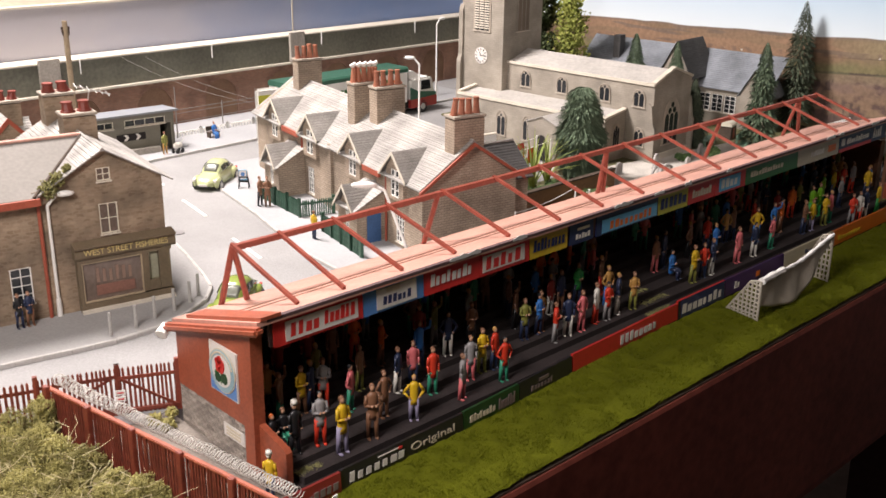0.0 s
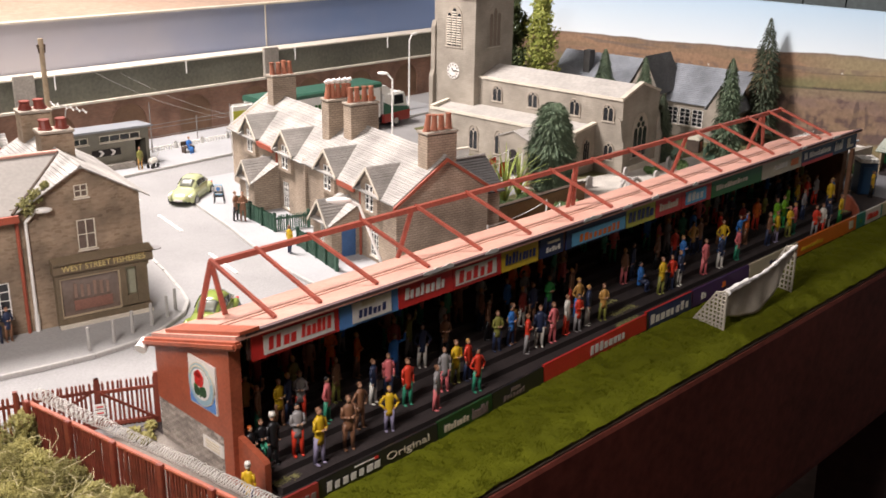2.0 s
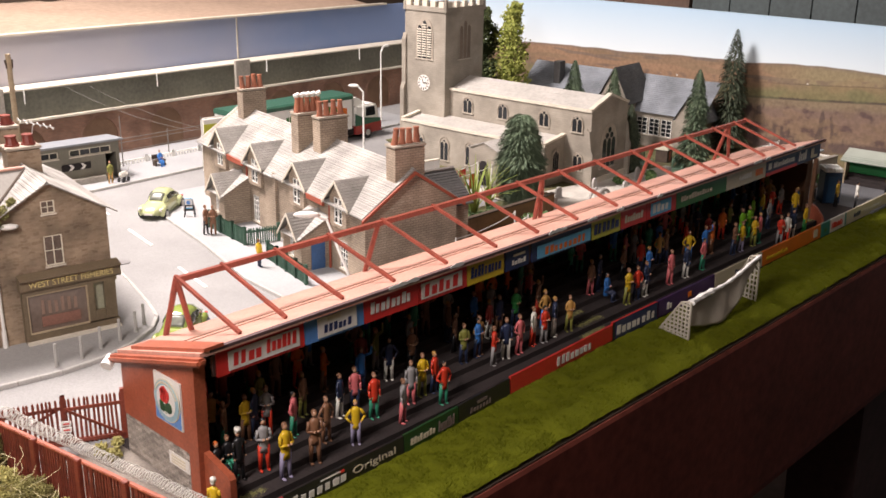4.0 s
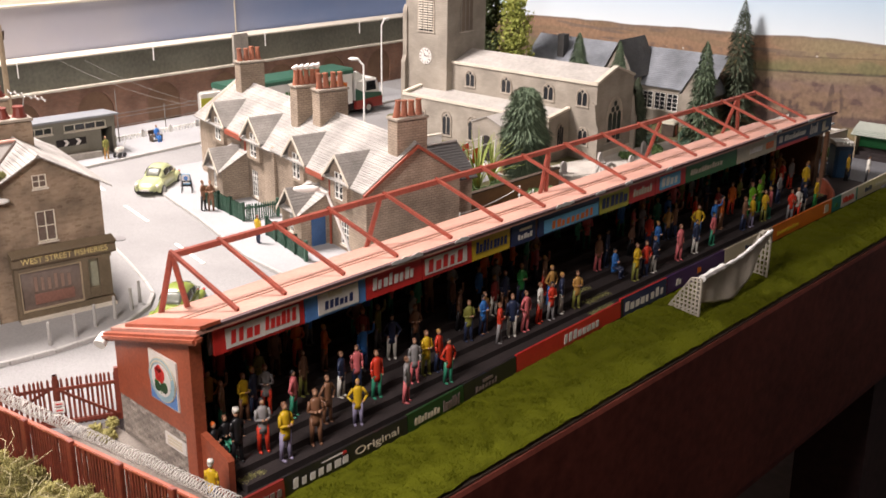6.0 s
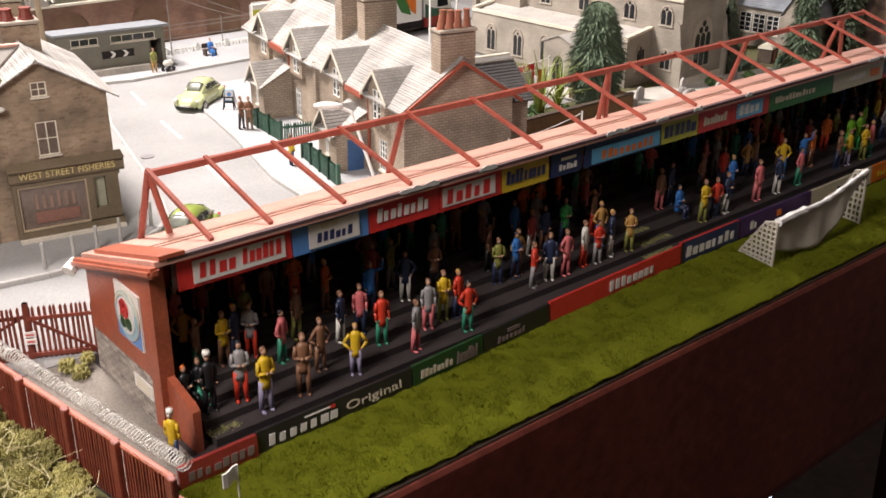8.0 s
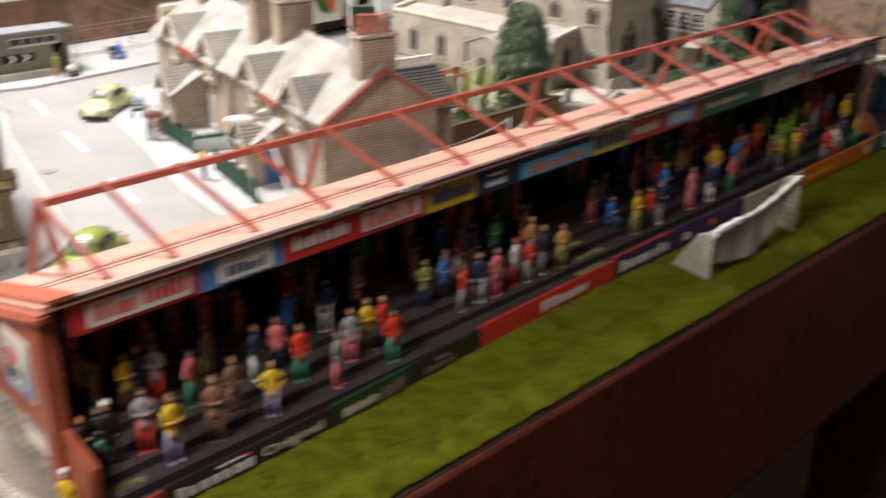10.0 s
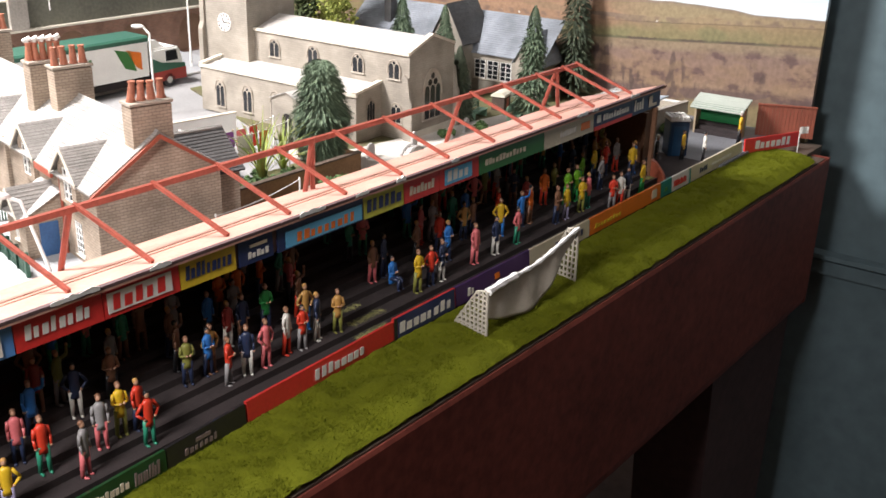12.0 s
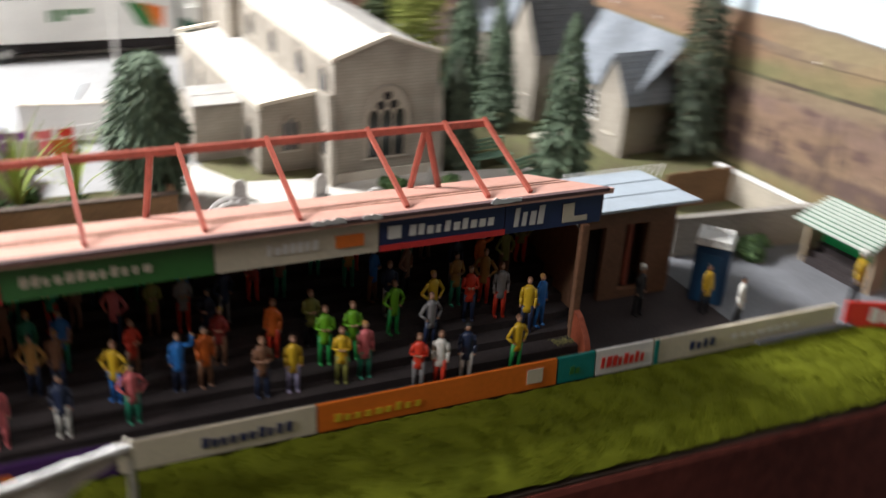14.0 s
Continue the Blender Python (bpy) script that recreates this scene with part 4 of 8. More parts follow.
def figure_mesh(name, arms, lean=0.0, seated=False, hat=False):
    """A plain moulded figure: legs, coat, arms and head in one mesh, 23 mm tall."""
    bm = bmesh.new()
    k = 0.0242 / 1.72
    hip = 0.85 if not seated else 0.42
    for s in (-1, 1):
        if seated:
            rod(bm, (s * 0.09 * k, 0, hip * k), (s * 0.10 * k, -0.38 * k, hip * k), 0.085 * k, 0.075 * k, 7, 1)
            rod(bm, (s * 0.10 * k, -0.38 * k, hip * k), (s * 0.10 * k, -0.36 * k, 0.02 * k), 0.07 * k, 0.06 * k, 7, 1)
        else:
            rod(bm, (s * 0.10 * k, 0, hip * k), (s * 0.12 * k, (0.03 - 0.05 * s) * k, 0.03 * k), 0.092 * k, 0.055 * k, 7, 1)
        fy = -0.36 if seated else 0.0
        ball(bm, (s * 0.12 * k, (fy - 0.05) * k, 0.035 * k), 0.075 * k, 0.8, 1.5, 0.5, 1)
    top = hip + 0.62
    c = [(hip - 0.21, 0.165, 0.112), (hip - 0.05, 0.162, 0.115), (hip + 0.14, 0.150, 0.110), (hip + 0.32, 0.158, 0.112), (hip + 0.50, 0.182, 0.115), (hip + 0.57, 0.145, 0.10), (hip + 0.63, 0.070, 0.065)]
    seg, rings = 10, []
    for z, rx, ry in c:
        rings.append([bm.verts.new((k * rx * math.cos(2 * math.pi * i / seg), k * (ry * math.sin(2 * math.pi * i / seg) - lean * (z - hip)), k * z)) for i in range(seg)])
    for a, b in zip(rings, rings[1:]):
        for i in range(seg):
            bm.faces.new((a[i], a[(i + 1) % seg], b[(i + 1) % seg], b[i]))
    bm.faces.new(rings[0][::-1])
    bm.faces.new(rings[-1])
    for s in (-1, 1):
        sh = Vector((s * 0.175, -lean * 0.5, hip + 0.52))
        if arms == "hips":
            el, ha = Vector((s * 0.36, 0.02, hip + 0.24)), Vector((s * 0.18, -0.08, hip + 0.06))
        elif arms == "front":
            el, ha = Vector((s * 0.235, -0.05, hip + 0.24)), Vector((s * 0.06, -0.20, hip + 0.26))
        elif arms == "up" and s > 0:
            el, ha = Vector((s * 0.36, -0.10, hip + 0.60)), Vector((s * 0.40, -0.10, hip + 0.90))
        else:
            el, ha = Vector((s * 0.22, 0.0, hip + 0.24)), Vector((s * 0.21, -0.06, hip - 0.02))
        rod(bm, sh * k, el * k, 0.058 * k, 0.050 * k, 6, 0)
        rod(bm, el * k, ha * k, 0.050 * k, 0.040 * k, 6, 0)
        ball(bm, ha * k, 0.05 * k, mi=2)
    ball(bm, (0, (-lean * 0.7) * k, (top + 0.13) * k), 0.086 * k, 0.9, 1.0, 1.25, 2, 2)
    ball(bm, (0, (-lean * 0.7 + 0.025) * k, (top + 0.17) * k), 0.090 * k, 0.95, 1.0, 1.05, 3, 2)
    if hat:
        rod(bm, (0, 0, (top + 0.21) * k), (0, 0, (top + 0.33) * k), 0.115 * k, 0.10 * k, 9, 3)
    for f in bm.faces:
        f.smooth = True
    me = bpy.data.meshes.new(name)
    bmesh.ops.recalc_face_normals(bm, faces=bm.faces)
    bm.to_mesh(me)
    bm.free()
    for m in (CLOTH["grey"], CLOTH["navy"], SKIN, CLOTH["brown"]):
        me.materials.append(m)
    return me


POSES = {n: figure_mesh("figure_" + n, n) for n in ("down", "hips", "front", "up")}
POSES["seated"] = figure_mesh("figure_seated", "front", seated=True)
POSES["hat"] = figure_mesh("figure_hat", "down", hat=True)


def figure(x, y, z, top, legs, pose_name="down", turn=0.0, hair="brown", group="spectators on the terrace", where="on the terrace", size=1.0):
    ob = new("model_figure", POSES[pose_name])
    ob.matrix_world = pose(x, y, z, 0, 0, turn) @ Matrix.Diagonal((0.93 * size, 0.94 * size, 0.97 * size, 1))
    for slot, mt in zip(ob.material_slots, (CLOTH[top], CLOTH[legs], SKIN, CLOTH[hair])):
        slot.link = "OBJECT"
        slot.material = mt
    how = "seated painted" if pose_name == "seated" else "painted"
    return tagged(ob, f"{how} figure, {top} top, {legs} legs, {where}", "model figure", group)


def step_at(k):
    return -0.0210 + 0.0080 * k, 0.0050 + 0.0033 * k


SIZES = {0.006: 1.16, 0.023: 1.12, 0.0: 1.08}
ROW_A = [(0.006, "yellow", "lilac", "front"), (0.023, "brown", "brown", "front"), (0.047, "yellow", "lilac", "hips"), (0.077, "grey", "pink", "down"), (0.105, "red", "jade", "hips"),
         (0.469, "red", "grey", "front"), (0.477, "white", "red", "down"), (0.488, "navy", "white", "down"), (0.509, "yellow", "green", "hips")]
ROW_B = [(-0.0125, "black", "black", "hat"), (0.0, "grey", "red", "front"), (0.035, "brown", "brown", "hips"), (0.066, "red", "jade", "down"), (0.089, "grey", "pink", "down"), (0.099, "yellow", "olive", "front"),
         (0.106, "red", "navy", "down"), (0.152, "red", "grey", "front"), (0.163, "navy", "white", "down"), (0.173, "pink", "pink", "hips"), (0.187, "white", "red", "down"), (0.195, "red", "grey", "front"),
         (0.206, "navy", "white", "down"), (0.218, "tan", "olive", "front"), (0.278, "yellow", "olive", "front"), (0.289, "red", "navy", "hips"), (0.298, "navy", "white", "front"), (0.328, "pink", "pink", "down"),
         (0.347, "navy", "white", "down"), (0.369, "pink", "jade", "hips"), (0.413, "brown", "navy", "front"), (0.424, "yellow", "lilac", "down"), (0.442, "yellow", "olive", "front"), (0.451, "pink", "jade", "down")]
ROW_C = [(0.024, "pink", "jade", "hips"), (0.051, "navy", "white", "down"), (0.061, "pink", "navy", "down"), (0.137, "olive", "navy", "front"), (0.148, "blue", "navy", "front"), (0.205, "tan", "blue", "hips"),
         (0.2680, "blue", "navy", "seated"), (0.315, "blue", "navy", "front"), (0.365, "yellow", "blue", "hips"), (0.386, "blue", "navy", "up"), (0.395, "orange", "brown", "down"), (0.4385, "lime", "green", "front"),
         (0.449, "lime", "green", "front"), (0.480, "grey", "navy", "hips"), (0.521, "yellow", "navy", "down"), (0.528, "blue", "blue", "down"), (0.150, "tan", "brown", "hips")]
ROW_D = [(0.003, "yellow", "brown", "front"), (0.014, "grey", "red", "front"), (0.008, "navy", "navy", "down"), (0.090, "navy", "white", "hips"), (0.072, "blue", "navy", "up"), (0.261, "brown", "pink", "down"), (0.270, "navy", "navy", "down"),
         (0.166, "maroon", "white", "down"), (0.188, "green", "navy", "front"), (0.340, "tan", "navy", "hips"), (0.372, "red", "brown", "front"), (0.468, "lime", "green", "hips"), (0.500, "red", "navy", "front"),
         (0.513, "grey", "red", "down"), (0.402, "maroon", "brown", "front"), (0.421, "orange", "red", "down"), (0.484, "yellow", "navy", "hips"), (0.317, "red", "navy", "down"), (0.0355, "brown", "olive", "down")]
rng = random.Random(11)
for k, row in enumerate((ROW_A, ROW_B, ROW_C, ROW_D)):
    y, z = step_at(k)
    for x, top, legs, how in row:
        figure(x, y + rng.uniform(-0.0008, 0.0012), z, top, legs, how, rng.uniform(-35, 35), rng.choice(("brown", "black", "tan", "brown")) if how != "hat" else "white", size=rng.uniform(0.96, 1.05) * SIZES.get(x, 1.0))
for k in range(3, 8):
    y, z = step_at(k)
    x = -0.010 + rng.uniform(0, 0.008)
    while x < 0.535:
        taken = k == 3 and any(abs(x - r[0]) < 0.0065 for r in ROW_D)
        if not taken and not (0.2215 < x < 0.2545 and k < 5) and rng.random() < 0.50:
            figure(x, y + rng.uniform(-0.001, 0.002), z, rng.choice(("navy", "brown", "blue", "maroon", "tan", "grey", "olive", "red", "brown", "orange", "jade", "pink")),
                   rng.choice(("navy", "brown", "black", "grey", "jade", "red")), rng.choice(("down", "front", "hips", "front", "up")), rng.uniform(-40, 40), rng.choice(("brown", "black", "tan")))
        x += rng.uniform(0.0075, 0.0165)
figure(-0.0180, -0.0045, 0.0085, "black", "black", "seated", 20, "orange", where="at the terrace end")
figure(-0.0115, -0.0030, 0.0085, "black", "jade", "seated", -10, "brown", where="at the terrace end")
for x, y, top, legs, how in ((0.583, 0.006, "black", "black", "hat"), (0.6131, -0.0011, "yellow", "black", "down"), (0.620, -0.0153, "white", "black", "down"), (0.6860, -0.0161, "yellow", "black", "hat")):
    figure(x, y, 0.0016, top, legs, how, rng.uniform(-30, 30), "white" if how == "hat" else "black", "stewards by the pitch", "on the path", 1.1 if y < -0.016 else 1.0)
figure(-0.0335, -0.0250, 0.0015, "yellow", "navy", "hat", 120, "white", "stewards by the pitch", "outside the terrace", 0.92)

# ---- the goal and the corner flags ----
goal = thing("football_goal", "white plastic football goal with a coarse net standing on the pitch", "goal", pose(0.2745, -0.0598, 0.0, 0, 0, 1.5))
GW, GD = 0.0875, 0.0215
OLDNET = surface("yellowed_net_plastic", (0.46, 0.42, 0.35), 0.15, 0.6)


def bar_z(x):
    """The crossbar sags towards one post."""
    return 0.0238 + 0.0072 * x / GW - 0.0026 * math.sin(math.pi * x / GW)


for x in (0, GW):
    h = bar_z(x)
    bm = bmesh.new()
    rod(bm, (x, 0, -0.001), (x, 0, h), 0.0008, seg=8)
    part("post", bm, OLDNET, goal)
    bm = bmesh.new()
    rod(bm, (x, 0.001, h), (x + 0.001, 0.007, h - 0.002), 0.0006, seg=6)
    rod(bm, (x + 0.001, 0.007, h - 0.002), (x + 0.004, GD, 0), 0.0006, seg=6)
    rod(bm, (x + 0.004, GD, 0.0005), (x, 0, 0.0005), 0.0005, seg=6)
    part("stanchion", bm, OLDNET, goal)
bm = bmesh.new()
run = [GW * k / 22 for k in range(23)]
tube(bm, [(x, 0, bar_z(x) + 0.0006 * math.sin(9 * x / GW)) for x in run], [0.0010 + 0.0005 * (k % 3 == 0) + 0.0008 * (k < 7) for k in range(23)], 7)
part("crossbar", bm, NETTING, goal, "lumpy white crossbar")


def net_edge(u):
    """Depth of the hanging net below the bar: long towards the middle, gathered up at the far post."""
    return 0.0150 + 0.0070 * math.sin(math.pi * min(1.0, u * 1.15)) - 0.0120 * max(0.0, u - 0.5) / 0.5


bm = bmesh.new()
nu, nv = 60, 12
sheet = []
for side in (0, 1):
    rows_ = []
    for i in range(nu + 1):
        u = i / nu
        rows_.append([bm.verts.new((GW * u + 0.0004 * math.sin(40 * u + 3 * j / nv), 0.0012 - 0.0045 * math.sin(math.pi * u) * (j / nv) + 0.0006 * math.sin(23 * u + 2 * j / nv) + 0.00035 * side, bar_z(GW * u) - net_edge(u) * j / nv)) for j in range(nv + 1)])
    sheet.append(rows_)
for rows_ in sheet:
    for i in range(nu):
        for j in range(nv):
            bm.faces.new((rows_[i][j], rows_[i + 1][j], rows_[i + 1][j + 1], rows_[i][j + 1]))
for i in range(nu):
    bm.faces.new((sheet[0][i][nv], sheet[0][i + 1][nv], sheet[1][i + 1][nv], sheet[1][i][nv]))
part("back_net", bm, surface("fine_white_net", (0.47, 0.43, 0.355), 0.2, 0.8, 1600, 90, 0.8), goal, "fine pale net hanging slack from the bar", True)
for x in (0, GW):
    h = bar_z(x)
    bm = bmesh.new()
    for i in range(1, 8):
        y = GD * i / 8
        zt = h - 0.002 * min(1, y / 0.007) if y < 0.007 else (h - 0.002) * (1 - (y - 0.007) / (GD - 0.007))
        rod(bm, (x + 0.004 * y / GD, y, 0), (x + 0.002 * y / GD, y, zt), 0.00072, seg=4)
    for j in range(1, 9):
        z = h * j / 9
        ym = GD - (GD - 0.007) * z / (h - 0.002) if z < h - 0.002 else 0.007
        rod(bm, (x, 0, z), (x + 0.003 * ym / GD, ym, z), 0.00068, seg=4)
    part("side_net", bm, OLDNET, goal, "dull white side net")


def corner_flag(x, y, turn):
    f = thing("corner_flag", "white corner flag on a thin pole at the pitch corner", "corner flag", pose(x, y, 0, 0, 0, turn), "corner flags")
    bm = bmesh.new()
    rod(bm, (0, 0, -0.001), (0, 0, 0.0205), 0.00035, seg=6)
    part("pole", bm, WHITE, f)
    bm = bmesh.new()
    for i in range(4):
        w0, w1 = 0.0004 * math.sin(1.6 * i), 0.0004 * math.sin(1.6 * (i + 1))
        vs = [(-0.0017 * i, w0 + d, z) for d in (-0.0002, 0.0002) for z in (0.0150, 0.0205)] + [(-0.0017 * (i + 1), w1 + d, z) for d in (-0.0002, 0.0002) for z in (0.0150, 0.0205)]
        faces(bm, vs, [(0, 1, 5, 4), (2, 6, 7, 3), (1, 3, 7, 5), (0, 4, 6, 2), (0, 2, 3, 1), (4, 5, 7, 6)])
    part("flag", bm, WHITE, f)


corner_flag(-0.0292, -0.0622, 20)
corner_flag(0.7034, -0.0584, 135)

# ---- palisade fences, gate and wire coil ----
GATEX = [(-0.0215, 0.0660), (-0.0450, 0.0775), (-0.0770, 0.0900), (-0.155, 0.118)]


def palisade(name, label, category, p, q, h, pales, mat, post_every=1.0, brace=False, group=""):
    """Two posts, two rails and pointed pales between p and q."""
    L = math.hypot(q[0] - p[0], q[1] - p[1])
    f = thing(name, label, category, pose(p[0], p[1], 0.0, 0, 0, math.degrees(math.atan2(q[1] - p[1], q[0] - p[0]))), group)
    for x in (0, L):
        part("post", boxed(x - 0.0011, x + 0.0011, -0.0011, 0.0011, 0, h + 0.0015, 0.0002), mat, f)
    for z in (h * 0.16, h * 0.80):
        bm = bmesh.new()
        bx(bm, 0, L, 0.0006, 0.0014, z - 0.0008, z + 0.0008)
        part("rail", bm, mat, f)
    if brace:
        part("bottom_board", boxed(0.0012, L - 0.0012, -0.0012, -0.0004, 0.0004, 0.0046, 0.0002), mat, f)
        bm = bmesh.new()
        square_beam(bm, (0.001, 0.0016, h * 0.18), (L - 0.001, 0.0016, h * 0.80), 0.0008, 0.0012)
        part("brace", bm, mat, f)
    first = None
    for k in range(pales):
        x = L * (k + 0.5) / pales
        w = min(0.0013, 0.55 * L / pales)
        if first is None:
            bm = bmesh.new()
            prism(bm, [(-w / 2, 0.0005), (w / 2, 0.0005), (w / 2, h - 0.0012), (0, h), (-w / 2, h - 0.0012)], "y", -0.0003, 0.0006)
            first = part("pale", bm, mat, f)
            first.matrix_basis = pose(x, 0, 0)
        else:
            again(first, pose(x, 0, 0, 0, random.uniform(-1.5, 1.5)))
    return f


palisade("gate", "maroon palisade gate leaf with a diagonal brace", "gate", GATEX[0], GATEX[1], 0.0258, 13, MAROON, brace=True)
palisade("gate", "maroon palisade gate leaf with a diagonal brace and small notices", "gate", GATEX[2], GATEX[1], 0.0258, 17, MAROON, brace=True)
palisade("palisade_fence", "maroon palisade fence beside the road", "fence", GATEX[3], GATEX[2], 0.0250, 36, MAROON)
notice = thing("gate_notice", "pair of small white notices on the gate", "notice", pose(-0.0452, 0.0755, 0.0, 0, 0, 152))
for z in (0.0100, 0.0132):
    part("plate", boxed(-0.0022, 0.0022, 0.0006, 0.0011, z, z + 0.0024), WHITE, notice)
    bm = bmesh.new()
    bx(bm, -0.0014, 0.0014, 0.0011, 0.0013, z + 0.0009, z + 0.0015)
    part("lettering", bm, SIGNS["red"], notice)

FA, FB = Vector((-0.0758, 0.0778, 0)), Vector((-0.0509, -0.0648, 0))
along = (FB - FA).normalized()
fence_turn = math.degrees(math.atan2(along.y, along.x))
n_panels = 5
for k in range(n_panels):
    p, q = FA.lerp(FB, k / n_panels), FA.lerp(FB, (k + 1) / n_panels)
    L = (q - p).length
    f = thing("palisade_fence", "maroon close palisade fence panel under a wire coil", "fence", pose(p.x, p.y, 0.0, 0, 0, fence_turn), "panels below the wire coil")
    for x in ((0, L) if k == n_panels - 1 else (0,)):
        part("post", boxed(x - 0.0016, x + 0.0016, -0.0026, -0.0004, 0, 0.0278, 0.0003), MAROON, f)
    for z, d in ((0.0040, 0.0016), (0.0225, 0.0016)):
        part("rail", boxed(0.0013, L - 0.0013, 0.0004, 0.0012, z, z + d), MAROON, f)
    part("top_rail", boxed(-0.0008, L - 0.0012, -0.0011, 0.0011, 0.0254, 0.0268, 0.0003), REDWOOD, f, "worn red top rail")
    first = None
    for i in range(16):
        x = 0.0013 + (L - 0.0026) * (i + 0.5) / 16
        if first is None:
            first = part("pale", boxed(-0.00042, 0.00042, -0.0004, 0.0004, 0.0006, 0.0253), MAROON, f)
            first.matrix_basis = pose(x, 0, 0)
        else:
            again(first, pose(x, random.uniform(-0.0001, 0.0001), 0, 0, random.uniform(-1.2, 1.2)))
low = thing("kerb_wall", "low red board wall at the pitch corner", "low wall", pose(-0.0445, -0.0500, 0.0, 0, 0, math.degrees(math.atan2(-0.0240, 0.0060))))
part("wall", boxed(0, 0.0245, -0.0008, 0.0008, -0.003, 0.0085, 0.0003), REDWOOD, low)
bm = bmesh.new()
turns, seg = 100, 10
off = Vector((0.0040, 0.0008, 0))
pts = []
for k in range(turns * seg + 1):
    t = k / (turns * seg)
    a = 2 * math.pi * k / seg
    r = 0.0024 + 0.0005 * noise.noise((t * 70, 0, 0))
    c = FA.lerp(FB, t * 0.99 + 0.006) + off + Vector((0, 0, 0.0290 + 0.0010 * noise.noise((t * 14, 5, 0))))
    pts.append(c + Vector((r * math.cos(a), r * math.cos(a) * 0.18, r * math.sin(a))) + along * (0.0005 * noise.noise((t * 60, 9, 0)) + 0.0005 * math.cos(a + 3 * noise.noise((t * 20, 3, 0)))))
for a, b in zip(pts, pts[1:]):
    rod(bm, a, b, 0.00019, seg=4)
tagged(part("wire_coil", bm, surface("dull_coil_wire", (0.60, 0.58, 0.54), 0.3, 0.5, metal=0.2)), "tangled galvanised coil of barbed wire along the fence top", "wire coil")


# ---- plants ----
def leaf_mat(name, c1, c2):
    m, nt, b = node_mat(name)
    N, L = nt.nodes.new, nt.links.new
    g, cr = N("ShaderNodeNewGeometry"), N("ShaderNodeMix")
    cr.data_type = "RGBA"
    cr.inputs["A"].default_value, cr.inputs["B"].default_value = (*c1, 1), (*c2, 1)
    L(g.outputs["Random Per Island"], cr.inputs["Factor"])
    L(cr.outputs["Result"], b.inputs["Base Color"])
    b.inputs["Roughness"].default_value = 0.75
    return m


def foam_mat(name, c1, c2):
    """Ground foam: soft patches of light and dark over fine crumbs."""
    m = leaf_mat(name, c1, c2)
    nt = m.node_tree
    N, L = nt.nodes.new, nt.links.new
    mix = [n for n in nt.nodes if n.bl_idname == "ShaderNodeMix"][0]
    geo = [n for n in nt.nodes if n.bl_idname == "ShaderNodeNewGeometry"][0]
    tex, a, b = N("ShaderNodeTexNoise"), N("ShaderNodeMapRange"), N("ShaderNodeMath")
    tex.inputs["Scale"].default_value, tex.inputs["Detail"].default_value = 62, 3
    L(geo.outputs["Position"], tex.inputs["Vector"])
    a.inputs["From Min"].default_value, a.inputs["From Max"].default_value, a.inputs["To Max"].default_value = 0.34, 0.66, 0.70
    L(tex.outputs["Fac"], a.inputs["Value"])
    b.operation, b.inputs[1].default_value = "MULTIPLY_ADD", 0.30
    L(geo.outputs["Random Per Island"], b.inputs[0])
    L(a.outputs[0], b.inputs[2])
    L(b.outputs[0], mix.inputs["Factor"])
    return m


FIR = leaf_mat("fir_needles", (0.036, 0.064, 0.034), (0.145, 0.200, 0.120))
FIRD = leaf_mat("dark_fir_needles", (0.028, 0.042, 0.024), (0.085, 0.105, 0.06))
POP = leaf_mat("poplar_foliage", (0.18, 0.22, 0.035), (0.36, 0.38, 0.085))
POPD = leaf_mat("dark_poplar_foliage", (0.03, 0.05, 0.015), (0.07, 0.09, 0.025))
BUSH = foam_mat("olive_foam_foliage", (0.125, 0.110, 0.032), (0.50, 0.455, 0.165))
PALM = leaf_mat("palm_fronds", (0.12, 0.18, 0.03), (0.32, 0.38, 0.09))
SHRUB = leaf_mat("garden_shrub", (0.03, 0.07, 0.02), (0.10, 0.17, 0.05))


